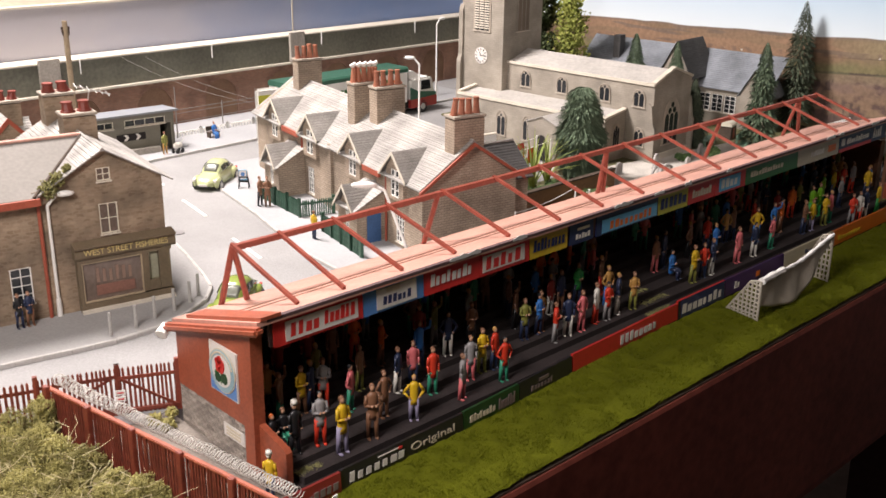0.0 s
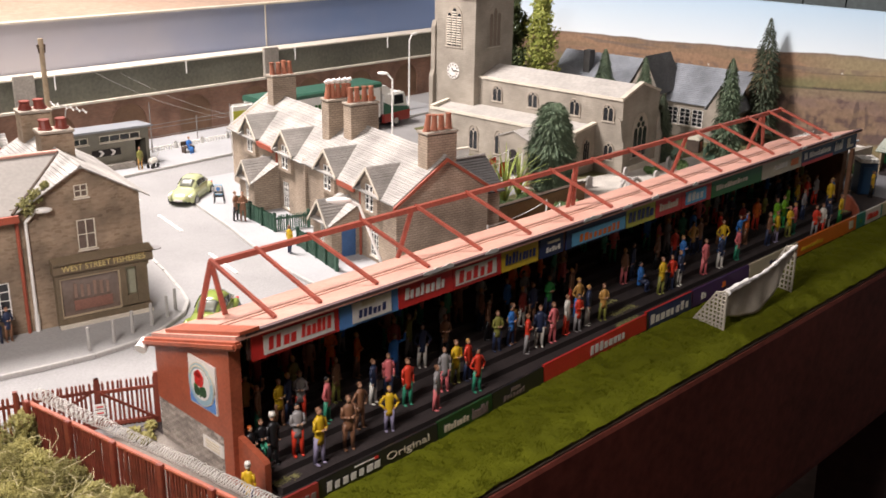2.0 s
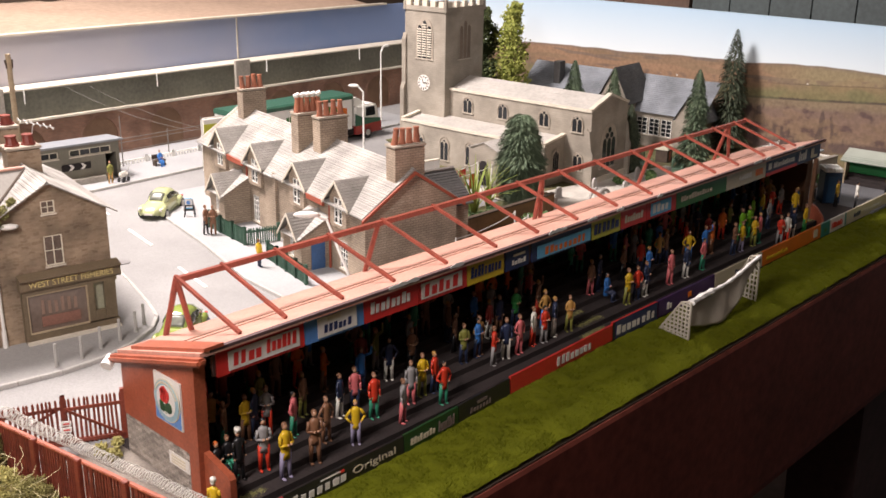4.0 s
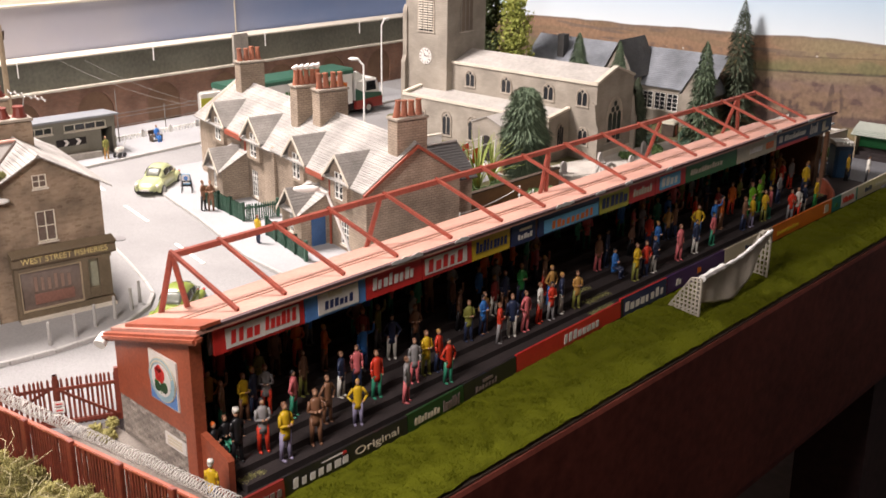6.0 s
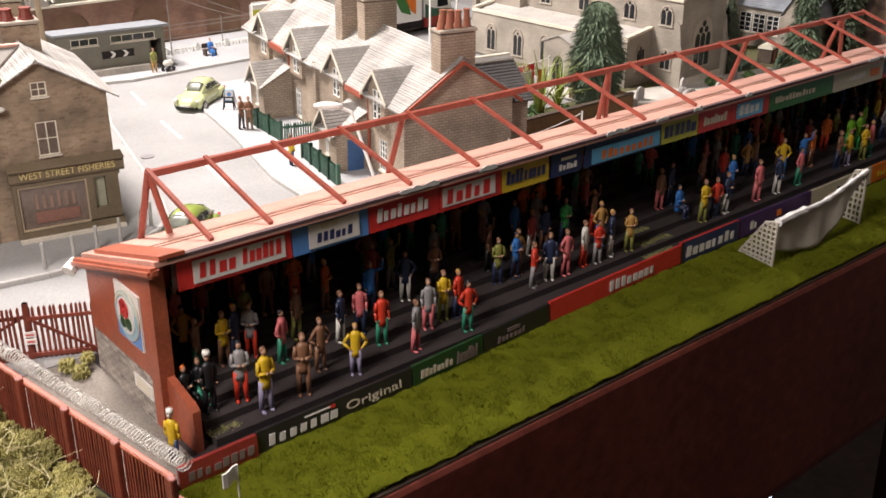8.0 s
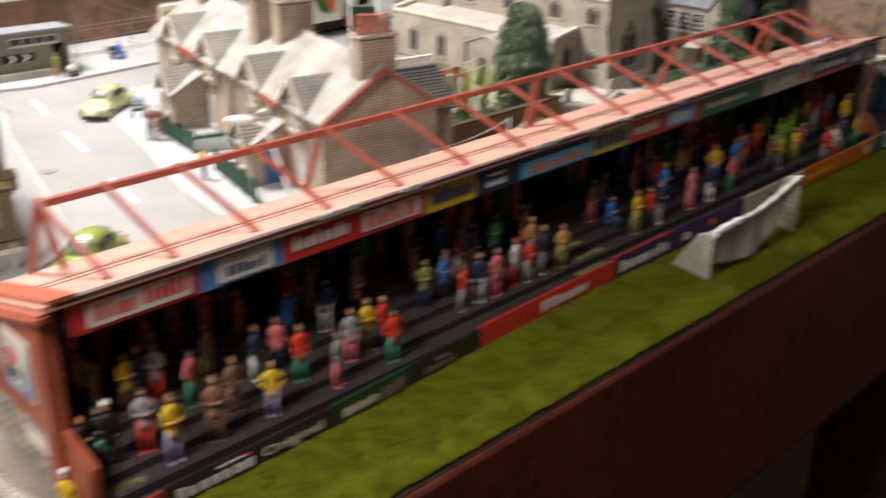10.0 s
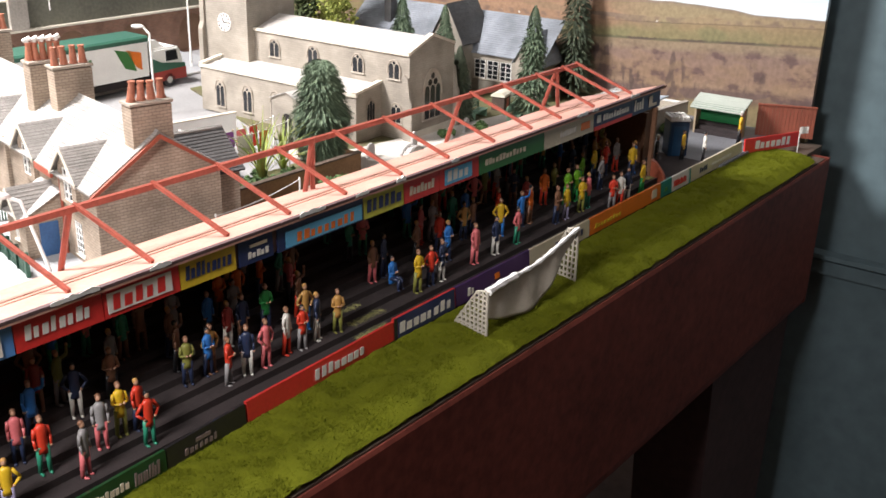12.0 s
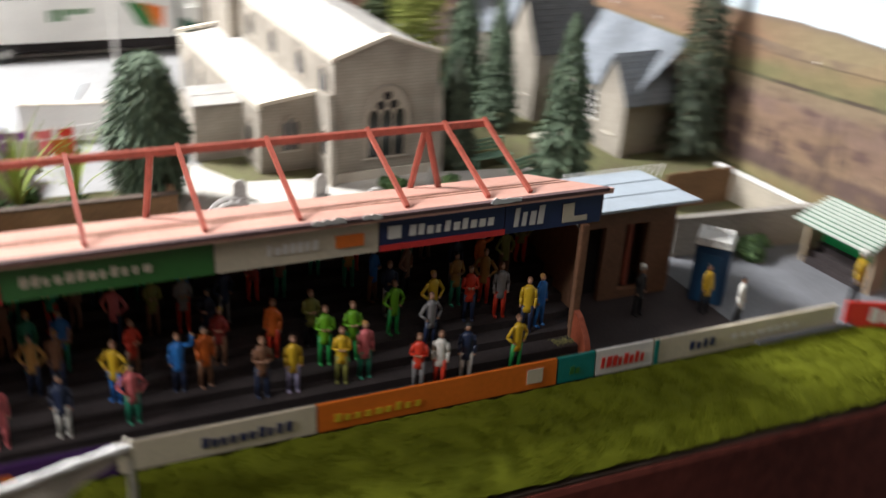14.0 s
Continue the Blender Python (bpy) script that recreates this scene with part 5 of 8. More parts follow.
def fir(x, y, h, r, mat=None, seed=1, z0=0.003, label="dark green bottle-brush fir tree", full=0.0, droop=0.35, n=4200, tuft=0.7):
    """A trunk with a spire of drooping needle tufts; full fattens its lower half into a dome."""
    mat = mat or FIR
    t = thing("fir_tree", label, "tree", pose(x, y, z0), "trees of the village")
    rg = random.Random(seed)
    bm = bmesh.new()
    rod(bm, (0, 0, -0.002), (0.0004, 0, h * 0.93), 0.0015, 0.0003, 7)
    part("trunk", bm, BARK, t)
    vs, fs = [], []
    for k in range(n):
        u = rg.random() ** 0.8
        z = h * (0.06 + 0.94 * u)
        prof = (1 - u) ** 0.66 * (0.92 + 0.08 * min(1, u * 6)) if full < 0.5 else math.sqrt(max(0.0, 1 - (u * 0.98) ** 3.2)) * (0.75 + 0.25 * min(1, u * 3))
        rad = r * prof * (0.74 + 0.22 * noise.noise((u * 9, seed * 3.1, k * 0.0)) + 0.36 * rg.random() ** 2) + 0.0006
        a = rg.uniform(0, 2 * math.pi)
        r0 = rad * rg.uniform(0.25, 0.80)
        c, s = math.cos(a), math.sin(a)
        p = Vector((r0 * c, r0 * s, z + droop * (rad - r0) * 0.4))
        q = Vector((rad * c, rad * s, z - droop * (rad - r0) * rg.uniform(0.5, 1.6)))
        w = tuft * rg.uniform(0.0005, 0.0011) * (0.6 + rad / r)
        side = Vector((-s, c, rg.uniform(-0.4, 0.4))) * w
        i = len(vs)
        vs += [p - side * 0.5, p + side * 0.5, (p + q) / 2 + side + Vector((0, 0, w)), q, (p + q) / 2 - side + Vector((0, 0, w * 0.3))]
        fs += [(i, i + 1, i + 2), (i, i + 2, i + 4), (i + 4, i + 2, i + 3)]
    me = bpy.data.meshes.new("crown")
    me.from_pydata([tuple(v) for v in vs], [], fs)
    me.materials.append(mat)
    ob = new("crown", me)
    ob.parent = t
    return t


def clumps(name, parent, centres, mat, n, size, seed, spread=1.0, flat=1.0, shell=0.55):
    """Foam foliage: many small ragged leaf clumps round the given balls (centre, radius)."""
    rg = random.Random(seed)
    vs, fs = [], []
    for c, r in centres:
        c = Vector(c)
        for _ in range(n):
            d = Vector((rg.gauss(0, 1), rg.gauss(0, 1), rg.gauss(0, 1))).normalized()
            p = c + Vector((d.x, d.y, d.z * flat)) * r * (shell + (1.10 - shell) * rg.random()) * spread * (0.8 + 0.5 * noise.noise(d * 2.2 + c * 90))
            s = size * rg.uniform(0.5, 1.5)
            i = len(vs)
            u = Vector((rg.gauss(0, 1), rg.gauss(0, 1), rg.gauss(0, 1))).normalized()
            w = u.orthogonal().normalized()
            k = u.cross(w)
            vs += [p + u * s, p - u * s * 0.6 + w * s * 0.8, p - u * s * 0.6 - w * s * 0.8, p + k * s * 0.9]
            fs += [(i, i + 1, i + 2), (i, i + 1, i + 3), (i + 1, i + 2, i + 3), (i, i + 2, i + 3)]
    me = bpy.data.meshes.new(name)
    me.from_pydata([tuple(v) for v in vs], [], fs)
    me.materials.append(mat)
    ob = new(name, me)
    ob.parent = parent
    return ob


def bush(x, y, z, r, seed, mat, label, n=900, size=0.0013, parts_n=5, twigs=True, flat=0.8):
    b = thing("bush", label, "bush", pose(x, y, z), "bushes")
    rg = random.Random(seed)
    centres = [((rg.uniform(-0.8, 0.8) * r, rg.uniform(-0.8, 0.8) * r, rg.uniform(0.25, 0.80) * r), r * (rg.uniform(0.30, 0.62) if mat is BUSH else rg.uniform(0.4, 0.7))) for _ in range(parts_n)]
    bm = bmesh.new()
    for c, rr in centres:
        rod(bm, (0, 0, -0.001), c, 0.0006, 0.0003, 5)
    part("stem", bm, BARK, b)
    clumps("foliage", b, centres, mat, n, size, seed, 1.0, flat, 0.80 if mat is BUSH else 0.55)
    if twigs:
        bm = bmesh.new()
        for _ in range(26):
            c, rr = rg.choice(centres)
            d = Vector((rg.gauss(0, 1), rg.gauss(0, 1), abs(rg.gauss(0, 0.8)))).normalized()
            p = Vector(c) + d * rr * 0.8
            mid = p + d * rr * 0.35 + Vector((rg.gauss(0, 1), rg.gauss(0, 1), rg.gauss(0, 1))) * rr * 0.15
            rod(bm, p, mid, 0.00018, 0.00015, 3)
            rod(bm, mid, mid + d * rr * 0.25 + Vector((rg.gauss(0, 1), rg.gauss(0, 1), rg.gauss(0, 1))) * rr * 0.2, 0.00015, 0.0001, 3)
        part("dry_growth", bm, TAN, b)
    return b


# ---- building kit ----
def window(parent, u, z, w, h, depth, axis, out, bars_v=1, bars_h=1, mat=None, arched=False, sill=True, glazing=None):
    """A framed pane in an opening; axis is the wall's run, out the side that it faces (+1 or -1), depth the wall's outer face."""
    mat = mat or WHITE
    fr = bmesh.new()
    a0, a1 = depth - 0.0008 * out, depth - 0.0002 * out
    lo, hi = min(a0, a1), max(a0, a1)

    def b4(bm, u0, u1, z0, z1, d0=lo, d1=hi):
        bx(bm, u0, u1, d0, d1, z0, z1) if axis == "x" else bx(bm, d0, d1, u0, u1, z0, z1)

    t = 0.0006
    b4(fr, u, u + t, z, z + h)
    b4(fr, u + w - t, u + w, z, z + h)
    b4(fr, u + t, u + w - t, z, z + t)
    b4(fr, u + t, u + w - t, z + h - t, z + h)
    for k in range(1, bars_v + 1):
        c = u + w * k / (bars_v + 1)
        b4(fr, c - 0.00025, c + 0.00025, z + t, z + h - t)
    for k in range(1, bars_h + 1):
        c = z + h * k / (bars_h + 1)
        b4(fr, u + t, u + w - t, c - 0.0002, c + 0.0002, lo + 0.0001, hi - 0.0001)
    win = part("window", fr, mat, parent)
    pn = bmesh.new()
    d0, d1 = sorted((depth - 0.0013 * out, depth - 0.0009 * out))
    b4(pn, u, u + w, z, z + h, d0, d1)
    part("pane", pn, glazing or GLASS, win)
    if sill:
        sl = bmesh.new()
        d0, d1 = sorted((depth + 0.0001 * out, depth + 0.0009 * out))
        b4(sl, u - 0.0006, u + w + 0.0006, z - 0.0009, z - 0.0001, d0, d1)
        part("sill", sl, SILL, win)
    return win


def lancet(w, h, steps=6):
    """Outline of a pointed arch of width w and height h about u = 0."""
    s = h - 0.85 * w
    right = [(w / 2, 0), (w / 2, s)] + [(w / 2 - w * (1 - math.cos(math.radians(58) * k / steps)), s + 0.85 * w * math.sin(math.radians(90) * k / steps)) for k in range(1, steps)]
    return right + [(0, h)] + [(-u, v) for u, v in right[::-1]]


def church_window(parent, u, z, w, h, depth, axis, out, lights=2, surround=True, pane=None):
    """A pointed stone window: a proud surround, dark lancet lights and a stone field between them."""
    def flat(bm, pts, d0, d1):
        pts = [(u + a, z + b) for a, b in pts]
        prism(bm, pts, "y" if axis == "x" else "x", depth + d0 * out, depth + d1 * out)

    bm = bmesh.new()
    flat(bm, lancet(w, h), 0.0002, 0.0007)
    win = part("window", bm, LIGHTSTONE if surround else CHURCH, parent)
    lw = w * 0.86 / lights
    big = lights == 3 and w > 0.022 and pane is None
    for k in range(lights):
        c = (k - (lights - 1) / 2) * lw
        hh = h * (0.90 if lights == 1 else 0.76 if lights == 2 else 0.66 if big else 0.80 if k in (0, lights - 1) else 0.92)
        bm = bmesh.new()
        flat(bm, [(c + a, 0.0006 + b) for a, b in lancet(lw * 0.80, hh)], 0.0007, 0.0009)
        part("pane", bm, pane or GLASS, win)
    eyes = [(-lw / 2, h * 0.735, lw * 0.36), (lw / 2, h * 0.735, lw * 0.36), (0, h * 0.86, lw * 0.34)] if big else [(0, h * 0.84, lw * 0.24)] if lights == 2 else []
    for a, q, r in eyes:
        bm = bmesh.new()
        flat(bm, [(a + r * math.cos(math.pi * k / 5), q + r * math.sin(math.pi * k / 5)) for k in range(10)], 0.0007, 0.0009)
        part("tracery_pane", bm, pane or GLASS, win)
    if surround and w < 0.0215 or big:
        edge = [(u + a, z + q) for a, q in lancet(w, h)[1:-1]]
        edge = [Vector((a, depth + 0.0007 * out, q)) if axis == "x" else Vector((depth + 0.0007 * out, a, q)) for a, q in edge]
        bm = bmesh.new()
        tube(bm, edge, [0.0006] * len(edge), 5)
        part("hood_mould", bm, LIGHTSTONE, win)
    bm = bmesh.new()
    flat(bm, [(-w / 2 - 0.0005, -0.0008), (w / 2 + 0.0005, -0.0008), (w / 2 + 0.0005, 0), (-w / 2 - 0.0005, 0)], 0.0001, 0.0011)
    part("sill", bm, SILLSTONE, win)
    return win


POT_RNG = random.Random(23)


def chimney(parent, x, y, z0, z1, wx, wy, pots, mat, pot_h=0.0096, pot_r=0.0023, along="x", pot_mat=None, cowls=False):
    """A stack with a stepped cap and a row of pots."""
    st = part("chimney", boxed(x - wx / 2, x + wx / 2, y - wy / 2, y + wy / 2, z0, z1 - 0.0022, 0.0002), mat, parent)
    part("cap", boxed(x - wx / 2 - 0.0008, x + wx / 2 + 0.0008, y - wy / 2 - 0.0008, y + wy / 2 + 0.0008, z1 - 0.0016, z1, 0.0003), LIGHTSTONE, st)
    for k in range(pots):
        f = (k + 0.5) / pots - 0.5
        px, py = (x + f * wx, y) if along == "x" else (x, y + f * wy)
        bm = bmesh.new()
        tx, ty, hh = POT_RNG.gauss(0, 0.0005), POT_RNG.gauss(0, 0.0005), pot_h * POT_RNG.uniform(0.9, 1.06)
        rod(bm, (px, py, z1 - 0.0002), (px + tx, py + ty, z1 + hh), pot_r, pot_r * 0.72, 10)
        rod(bm, (px + tx, py + ty, z1 + hh), (px + tx, py + ty, z1 + hh + 0.0009), pot_r * 0.90, pot_r * 0.86, 10)
        rod(bm, (px, py, z1 - 0.0002), (px, py, z1 + 0.001), pot_r * 1.15, pot_r * 1.1, 10)
        part("pot", bm, pot_mat or TERRA, st)
        if cowls:
            bm = bmesh.new()
            rod(bm, (px, py, z1 + pot_h + 0.0009), (px, py, z1 + pot_h + 0.0022), pot_r * 0.5, seg=6)
            rod(bm, (px - 0.0020, py + 0.0010, z1 + pot_h + 0.0020), (px + 0.0018, py - 0.0008, z1 + pot_h + 0.0038), pot_r * 0.52, pot_r * 0.70, seg=7)
            part("cowl", bm, WHITE, st)
    return st


def gable_roof(parent, axis, a0, a1, c, half, ez, rz, n, mat, over=0.0025, name="roof"):
    """Two slopes of overlapping slates and a ridge cap; the ridge runs along an axis at c."""
    k = (rz - ez) / half
    for s in (-1, 1):
        bm = bmesh.new()
        slope(bm, axis, a0, a1, c + s * (half + over), ez - k * over + 0.0006, c, rz + 0.0006, n)
        part(name, bm, mat, parent)
    bm = bmesh.new()
    prism(bm, [(c - 0.0012, rz - 0.0006), (c + 0.0012, rz - 0.0006), (c + 0.0009, rz + 0.0009), (c, rz + 0.0017), (c - 0.0009, rz + 0.0009)], axis, a0, a1)
    part("ridge_tiles", bm, SLATE, parent)


# ---- cottage row ----
cot = thing("cottage_row", "stone cottage row with pale slate roofs, dormers and red bargeboards", "house", pose(0.1899, 0.1308, 0.0022, 0, 0, -10.9))
CW, CL, CE, CR = 0.0728, 0.2617, 0.0511, 0.0757
front_holes = [(0.0225, 0.0325, 0.0055, 0.0250), (0.1560, 0.1660, 0.0045, 0.0250), (0.052, 0.058, 0.002, 0.024)]
bm = bmesh.new()
wall_with_holes(bm, 0, CL, 0, CE, 0, 0.003, front_holes, "y")
part("front_wall", bm, STONE, cot, "coursed buff stone wall")
bm = bmesh.new()
wall_with_holes(bm, 0, CL, 0, CE, CW - 0.003, CW, [], "y")
part("rear_wall", bm, STONE, cot)
for y0 in (0.0, CL - 0.003):
    bm = bmesh.new()
    prism(bm, [(0.003, 0), (CW - 0.003, 0), (CW - 0.003, CE), (CW, CE), (CW / 2, CR), (0, CE), (0.003, CE)], "y", y0, y0 + 0.003)
    part("gable_wall", bm, STONE, cot)
gable_roof(cot, "y", -0.003, 0.125, CW / 2, CW / 2, CE, CR, 30, SLATE, 0.0042)
gable_roof(cot, "y", 0.125, CL + 0.003, CW / 2, CW / 2, CE - 0.001, CR - 0.0012, 30, SLATE, 0.0042)
for s in (-1, 1):
    bm = bmesh.new()
    e = CW / 2 + s * (CW / 2 + 0.0045)
    prism(bm, [(e, CE - 0.0052), (CW / 2, CR - 0.0025), (CW / 2, CR - 0.0002), (e, CE - 0.0030)], "y", -0.0046, -0.0032)
    part("bargeboard", bm, BARGE, cot, "brick-red bargeboard")
for y0, y1 in ((0.0480, 0.0715), (0.175, 0.203)):
    bm = bmesh.new()
    bx(bm, -0.0046, -0.0030, y0, y1, CE - 0.0055, CE - 0.0018)
    part("eaves_board", bm, BARGE, cot, "brick-red eaves board")
for yy in (0.0440, 0.1735):
    bm = bmesh.new()
    rod(bm, (-0.0012, yy, 0), (-0.0012, yy, CE - 0.003), 0.0008, seg=7)
    part("drainpipe", bm, BARGE, cot, "red drainpipe")
bm = bmesh.new()
bx(bm, -0.0022, 0.0, 0.1235, 0.1275, 0.0, CE)
part("party_pier", bm, STONE, cot)
window(cot, 0.0225, 0.0055, 0.0100, 0.0195, 0.0, "y", -1, 2, 4)
window(cot, 0.1560, 0.0045, 0.0100, 0.0205, 0.0, "y", -1, 2, 4)
bm = bmesh.new()
bx(bm, 0.0012, 0.0022, 0.052, 0.058, 0.002, 0.024)
COTTAGEBLUE = surface("cottage_blue", (0.035, 0.10, 0.24), 0.2, 0.5)
part("door", bm, COTTAGEBLUE, cot, "plain blue cottage door")


def dormer(parent, y, w=0.0215, sill_z=0.0345, eave=0.0552, apex=0.0664, over=0.0060, ez=0.0497):
    """A stone wall dormer; its roof runs back to a point where it meets the main slope."""
    k = (CR - CE) / (CW / 2)
    bm = bmesh.new()
    wall_with_holes(bm, y - w / 2, y + w / 2, sill_z, eave, -0.0026, 0.0030, [(y - 0.0052, y + 0.0052, sill_z + 0.0022, eave - 0.0003)], "y")
    prism(bm, [(y - w / 2, eave), (y + w / 2, eave), (y, apex)], "x", -0.0026, 0.0030)
    d = part("dormer", bm, STONE, parent, "small gabled stone dormer")
    for s in (-1, 1):
        bm = bmesh.new()
        e = y + s * (w / 2 + over)
        n, th = 13, 0.0003
        line = []
        for i in range(n):
            line += [(i / n, th), ((i + 1) / n, th * 0.3)]
        line += [(1.0, -0.0003), (0.0, -0.0003)]
        front_, rear_ = [], []
        for t, lift in line:
            u, v = e + (y - e) * t, ez + (apex - ez) * t + 0.0006 + lift
            front_.append(bm.verts.new((-0.0047, u, v)))
            rear_.append(bm.verts.new((max(-0.0040, (v - CE) / k + 0.0010), u, v)))
        m_ = len(line)
        for i in range(m_):
            bm.faces.new((front_[i], front_[(i + 1) % m_], rear_[(i + 1) % m_], rear_[i]))
        bm.faces.new(front_)
        bm.faces.new(rear_[::-1])
        part("roof", bm, DORMERSLATE, d, "darker slate dormer roof")
    bm = bmesh.new()
    for s in (-1, 1):
        e = y + s * (w / 2 + over + 0.0003)
        prism(bm, [(e, ez - 0.0013), (y, apex - 0.0013), (y, apex + 0.0007), (e, ez + 0.0006)], "x", -0.0056, -0.0048)
    part("bargeboard", bm, SILL, d, "pale bargeboard")
    for s in (-1, 1):
        window(d, y + (s * 0.0027) - 0.0024, sill_z + 0.0022, 0.0048, eave - sill_z - 0.0026, -0.0026, "y", -1, 0, 3, sill=False)
    return d


for yy in (0.0302, 0.0889, 0.1570, 0.2207):
    dormer(cot, yy)


def porch(parent, yc, side_door=True, out=0.0220, half=0.0135, top=0.0385, low=0.0262, apex=0.0402):
    """A lean-to stone porch with a small gable over its front."""
    y0, y1 = yc - half, yc + half
    bm = bmesh.new()
    wall_with_holes(bm, y0, y1, 0, low, -out, -out + 0.002, [(yc - 0.0026, yc + 0.0026, 0.010, 0.0235)], "y")
    prism(bm, [(yc - 0.0105, low), (yc + 0.0105, low), (yc, apex - 0.0015)], "x", -out, -out + 0.002)
    for a, b in ((y0, y0 + 0.002), (y1 - 0.002, y1)):
        prism(bm, [(-out + 0.002, 0), (-0.0002, 0), (-0.0002, top - 0.0006), (-out + 0.002, low + 0.0004)], "y", a, b)
    p = part("porch", bm, STONE, parent, "lean-to stone porch with a small front gable")
    bm = bmesh.new()
    slope(bm, "y", y0 - 0.0018, y1 + 0.0018, -out - 0.0030, low - 0.0012, -0.0002, top, 10, 0.0003)
    part("roof", bm, SLATE, p)
    k = (top - low + 0.0012) / (out + 0.0028)
    ez = 0.0238
    for s in (-1, 1):
        e = yc + s * 0.0135
        bm = bmesh.new()
        front_, rear_ = [], []
        n = 9
        line = [q for i in range(n) for q in ((i / n, 0.0004), ((i + 1) / n, 0.00012))] + [(1.0, -0.0003), (0.0, -0.0003)]
        for t, lift in line:
            u, v = e + (yc - e) * t, ez + (apex - ez) * t + 0.0005 + lift
            front_.append(bm.verts.new((-out - 0.0036, u, v)))
            rear_.append(bm.verts.new((min(-0.0003, max(-out - 0.0030, (v - top) / k + 0.0006)), u, v)))
        m_ = len(line)
        for i in range(m_):
            bm.faces.new((front_[i], front_[(i + 1) % m_], rear_[(i + 1) % m_], rear_[i]))
        bm.faces.new(front_)
        bm.faces.new(rear_[::-1])
        part("gable_roof", bm, DORMERSLATE, p, "darker slate gable roof")
    bm = bmesh.new()
    for s in (-1, 1):
        e = yc + s * 0.0138
        prism(bm, [(e, ez - 0.0013), (yc, apex - 0.0012), (yc, apex + 0.0007), (e, ez + 0.0006)], "x", -out - 0.0044, -out - 0.0037)
    part("bargeboard", bm, SILL, p, "pale bargeboard")
    window(p, yc - 0.0026, 0.010, 0.0052, 0.0135, -out, "y", -1, 1, 3)
    if side_door:
        bm = bmesh.new()
        bx(bm, -out * 0.66, -out * 0.18, y0 - 0.0004, y0 - 0.0001, 0.001, 0.0215)
        part("door", bm, COTTAGEBLUE, p, "blue side door")


porch(cot, 0.0600)
porch(cot, 0.1845, False)
chimney(cot, 0.0352, 0.0062, CR - 0.016, 0.0922, 0.0230, 0.0112, 4, STONE, cowls=False)
chimney(cot, 0.0345, 0.1043, CR - 0.010, 0.0940, 0.0230, 0.0112, 4, STONE, cowls=False)
chimney(cot, 0.0285, 0.1275, CR - 0.016, 0.0935, 0.0220, 0.0110, 5, STONE, cowls=True)
chimney(cot, 0.0365, 0.2397, CR - 0.010, 0.0935, 0.0210, 0.0110, 4, STONE, cowls=False)
# rear wing with a dark roof, its ridge across the row
rear = thing("rear_outhouse", "stone rear wing with a dark slate roof behind the cottages", "outhouse", pose(0.1899, 0.1308, 0.0022, 0, 0, -10.9))
bm = bmesh.new()
bx(bm, CW + 0.0002, 0.0900, 0.0090, 0.0530, 0, 0.0450)
prism(bm, [(0.0090, 0.0450), (0.0530, 0.0450), (0.0310, 0.0625)], "x", 0.0500, 0.0900)
part("wall", bm, STONE, rear)
gable_roof(rear, "x", 0.0460, 0.0925, 0.0310, 0.0220, 0.0450, 0.0625, 14, DARKSLATE, 0.003)

wash = thing("rear_outhouse", "stone wash house with a dark slate roof behind the cottages", "outhouse", pose(0.1899, 0.1308, 0.0022, 0, 0, -10.9))
bm = bmesh.new()
bx(bm, 0.098, 0.138, 0.092, 0.134, 0, 0.0200)
prism(bm, [(0.098, 0.0200), (0.138, 0.0200), (0.118, 0.0320)], "y", 0.092, 0.134)
part("wall", bm, STONE, wash)
gable_roof(wash, "y", 0.090, 0.136, 0.118, 0.020, 0.0200, 0.0320, 11, DARKSLATE, 0.003)

# ---- corner shop ----
shop = thing("corner_shop", "brown stone corner shop with a slate roof and an olive shopfront", "shop", pose(0.0397, 0.1894, 0.0040, 0, 0, -10))
SE, SR, SL, SC = 0.0715, 0.0905, 0.0640, -0.0283
bm = bmesh.new()
wall_with_holes(bm, -0.175, 0.0037, 0, SE, 0, 0.003, [(-0.0325, -0.0223, 0.0425, 0.0600), (-0.0825, -0.0715, 0.0105, 0.0310), (-0.0461, -0.0030, 0.0050, 0.0310), (-0.130, -0.118, 0.0105, 0.0310)], "x")
prism(bm, [(SC - SL / 2, SE), (SC - 0.0038, SE), (SC - 0.0038, 0.0802), (SC + 0.0038, 0.0802), (SC + 0.0038, SE), (SC + SL / 2, SE), (SC, SR)], "y", 0, 0.003)
bx(bm, SC - 0.0038, SC + 0.0038, 0, 0.003, SE, 0.0728)
part("front_wall", weld(bm), FISH, shop, "rough brown and ochre stone wall")
part("side_wall", boxed(0.0007, 0.0037, 0.0031, 0.0954, 0, SE), FISH, shop)
part("side_wall", boxed(-0.0603, -0.0573, 0.0721, 0.0954, 0, SE), FISH, shop)
part("rear_wall", boxed(-0.175, -0.0603, 0.069, 0.072, 0, SE), FISH, shop)
bm = bmesh.new()
prism(bm, [(-0.0603, 0), (0.0037, 0), (0.0037, SE), (SC, SR - 0.001), (-0.0603, SE)], "y", 0.0955, 0.0985)
part("rear_gable", bm, FISH, shop)
gable_roof(shop, "y", -0.0035, 0.1020, SC, SL / 2, SE, SR, 18, SLATE, 0.0055)
MAINSLATE = surface("smooth_grey_slate", (0.225, 0.210, 0.190), 0.14, 0.8, 500, 30, 0.25)
for e, s in ((0.0, -1), (0.072, 1)):
    bm = bmesh.new()
    slope(bm, "x", -0.175, SC - SL / 2 - 0.0062, e + s * 0.004, SE - 0.0025, 0.036, SR, 1)
    part("roof", bm, MAINSLATE, shop, "smooth grey slate slope")
bm = bmesh.new()
xv = SC - SL / 2 - 0.0062
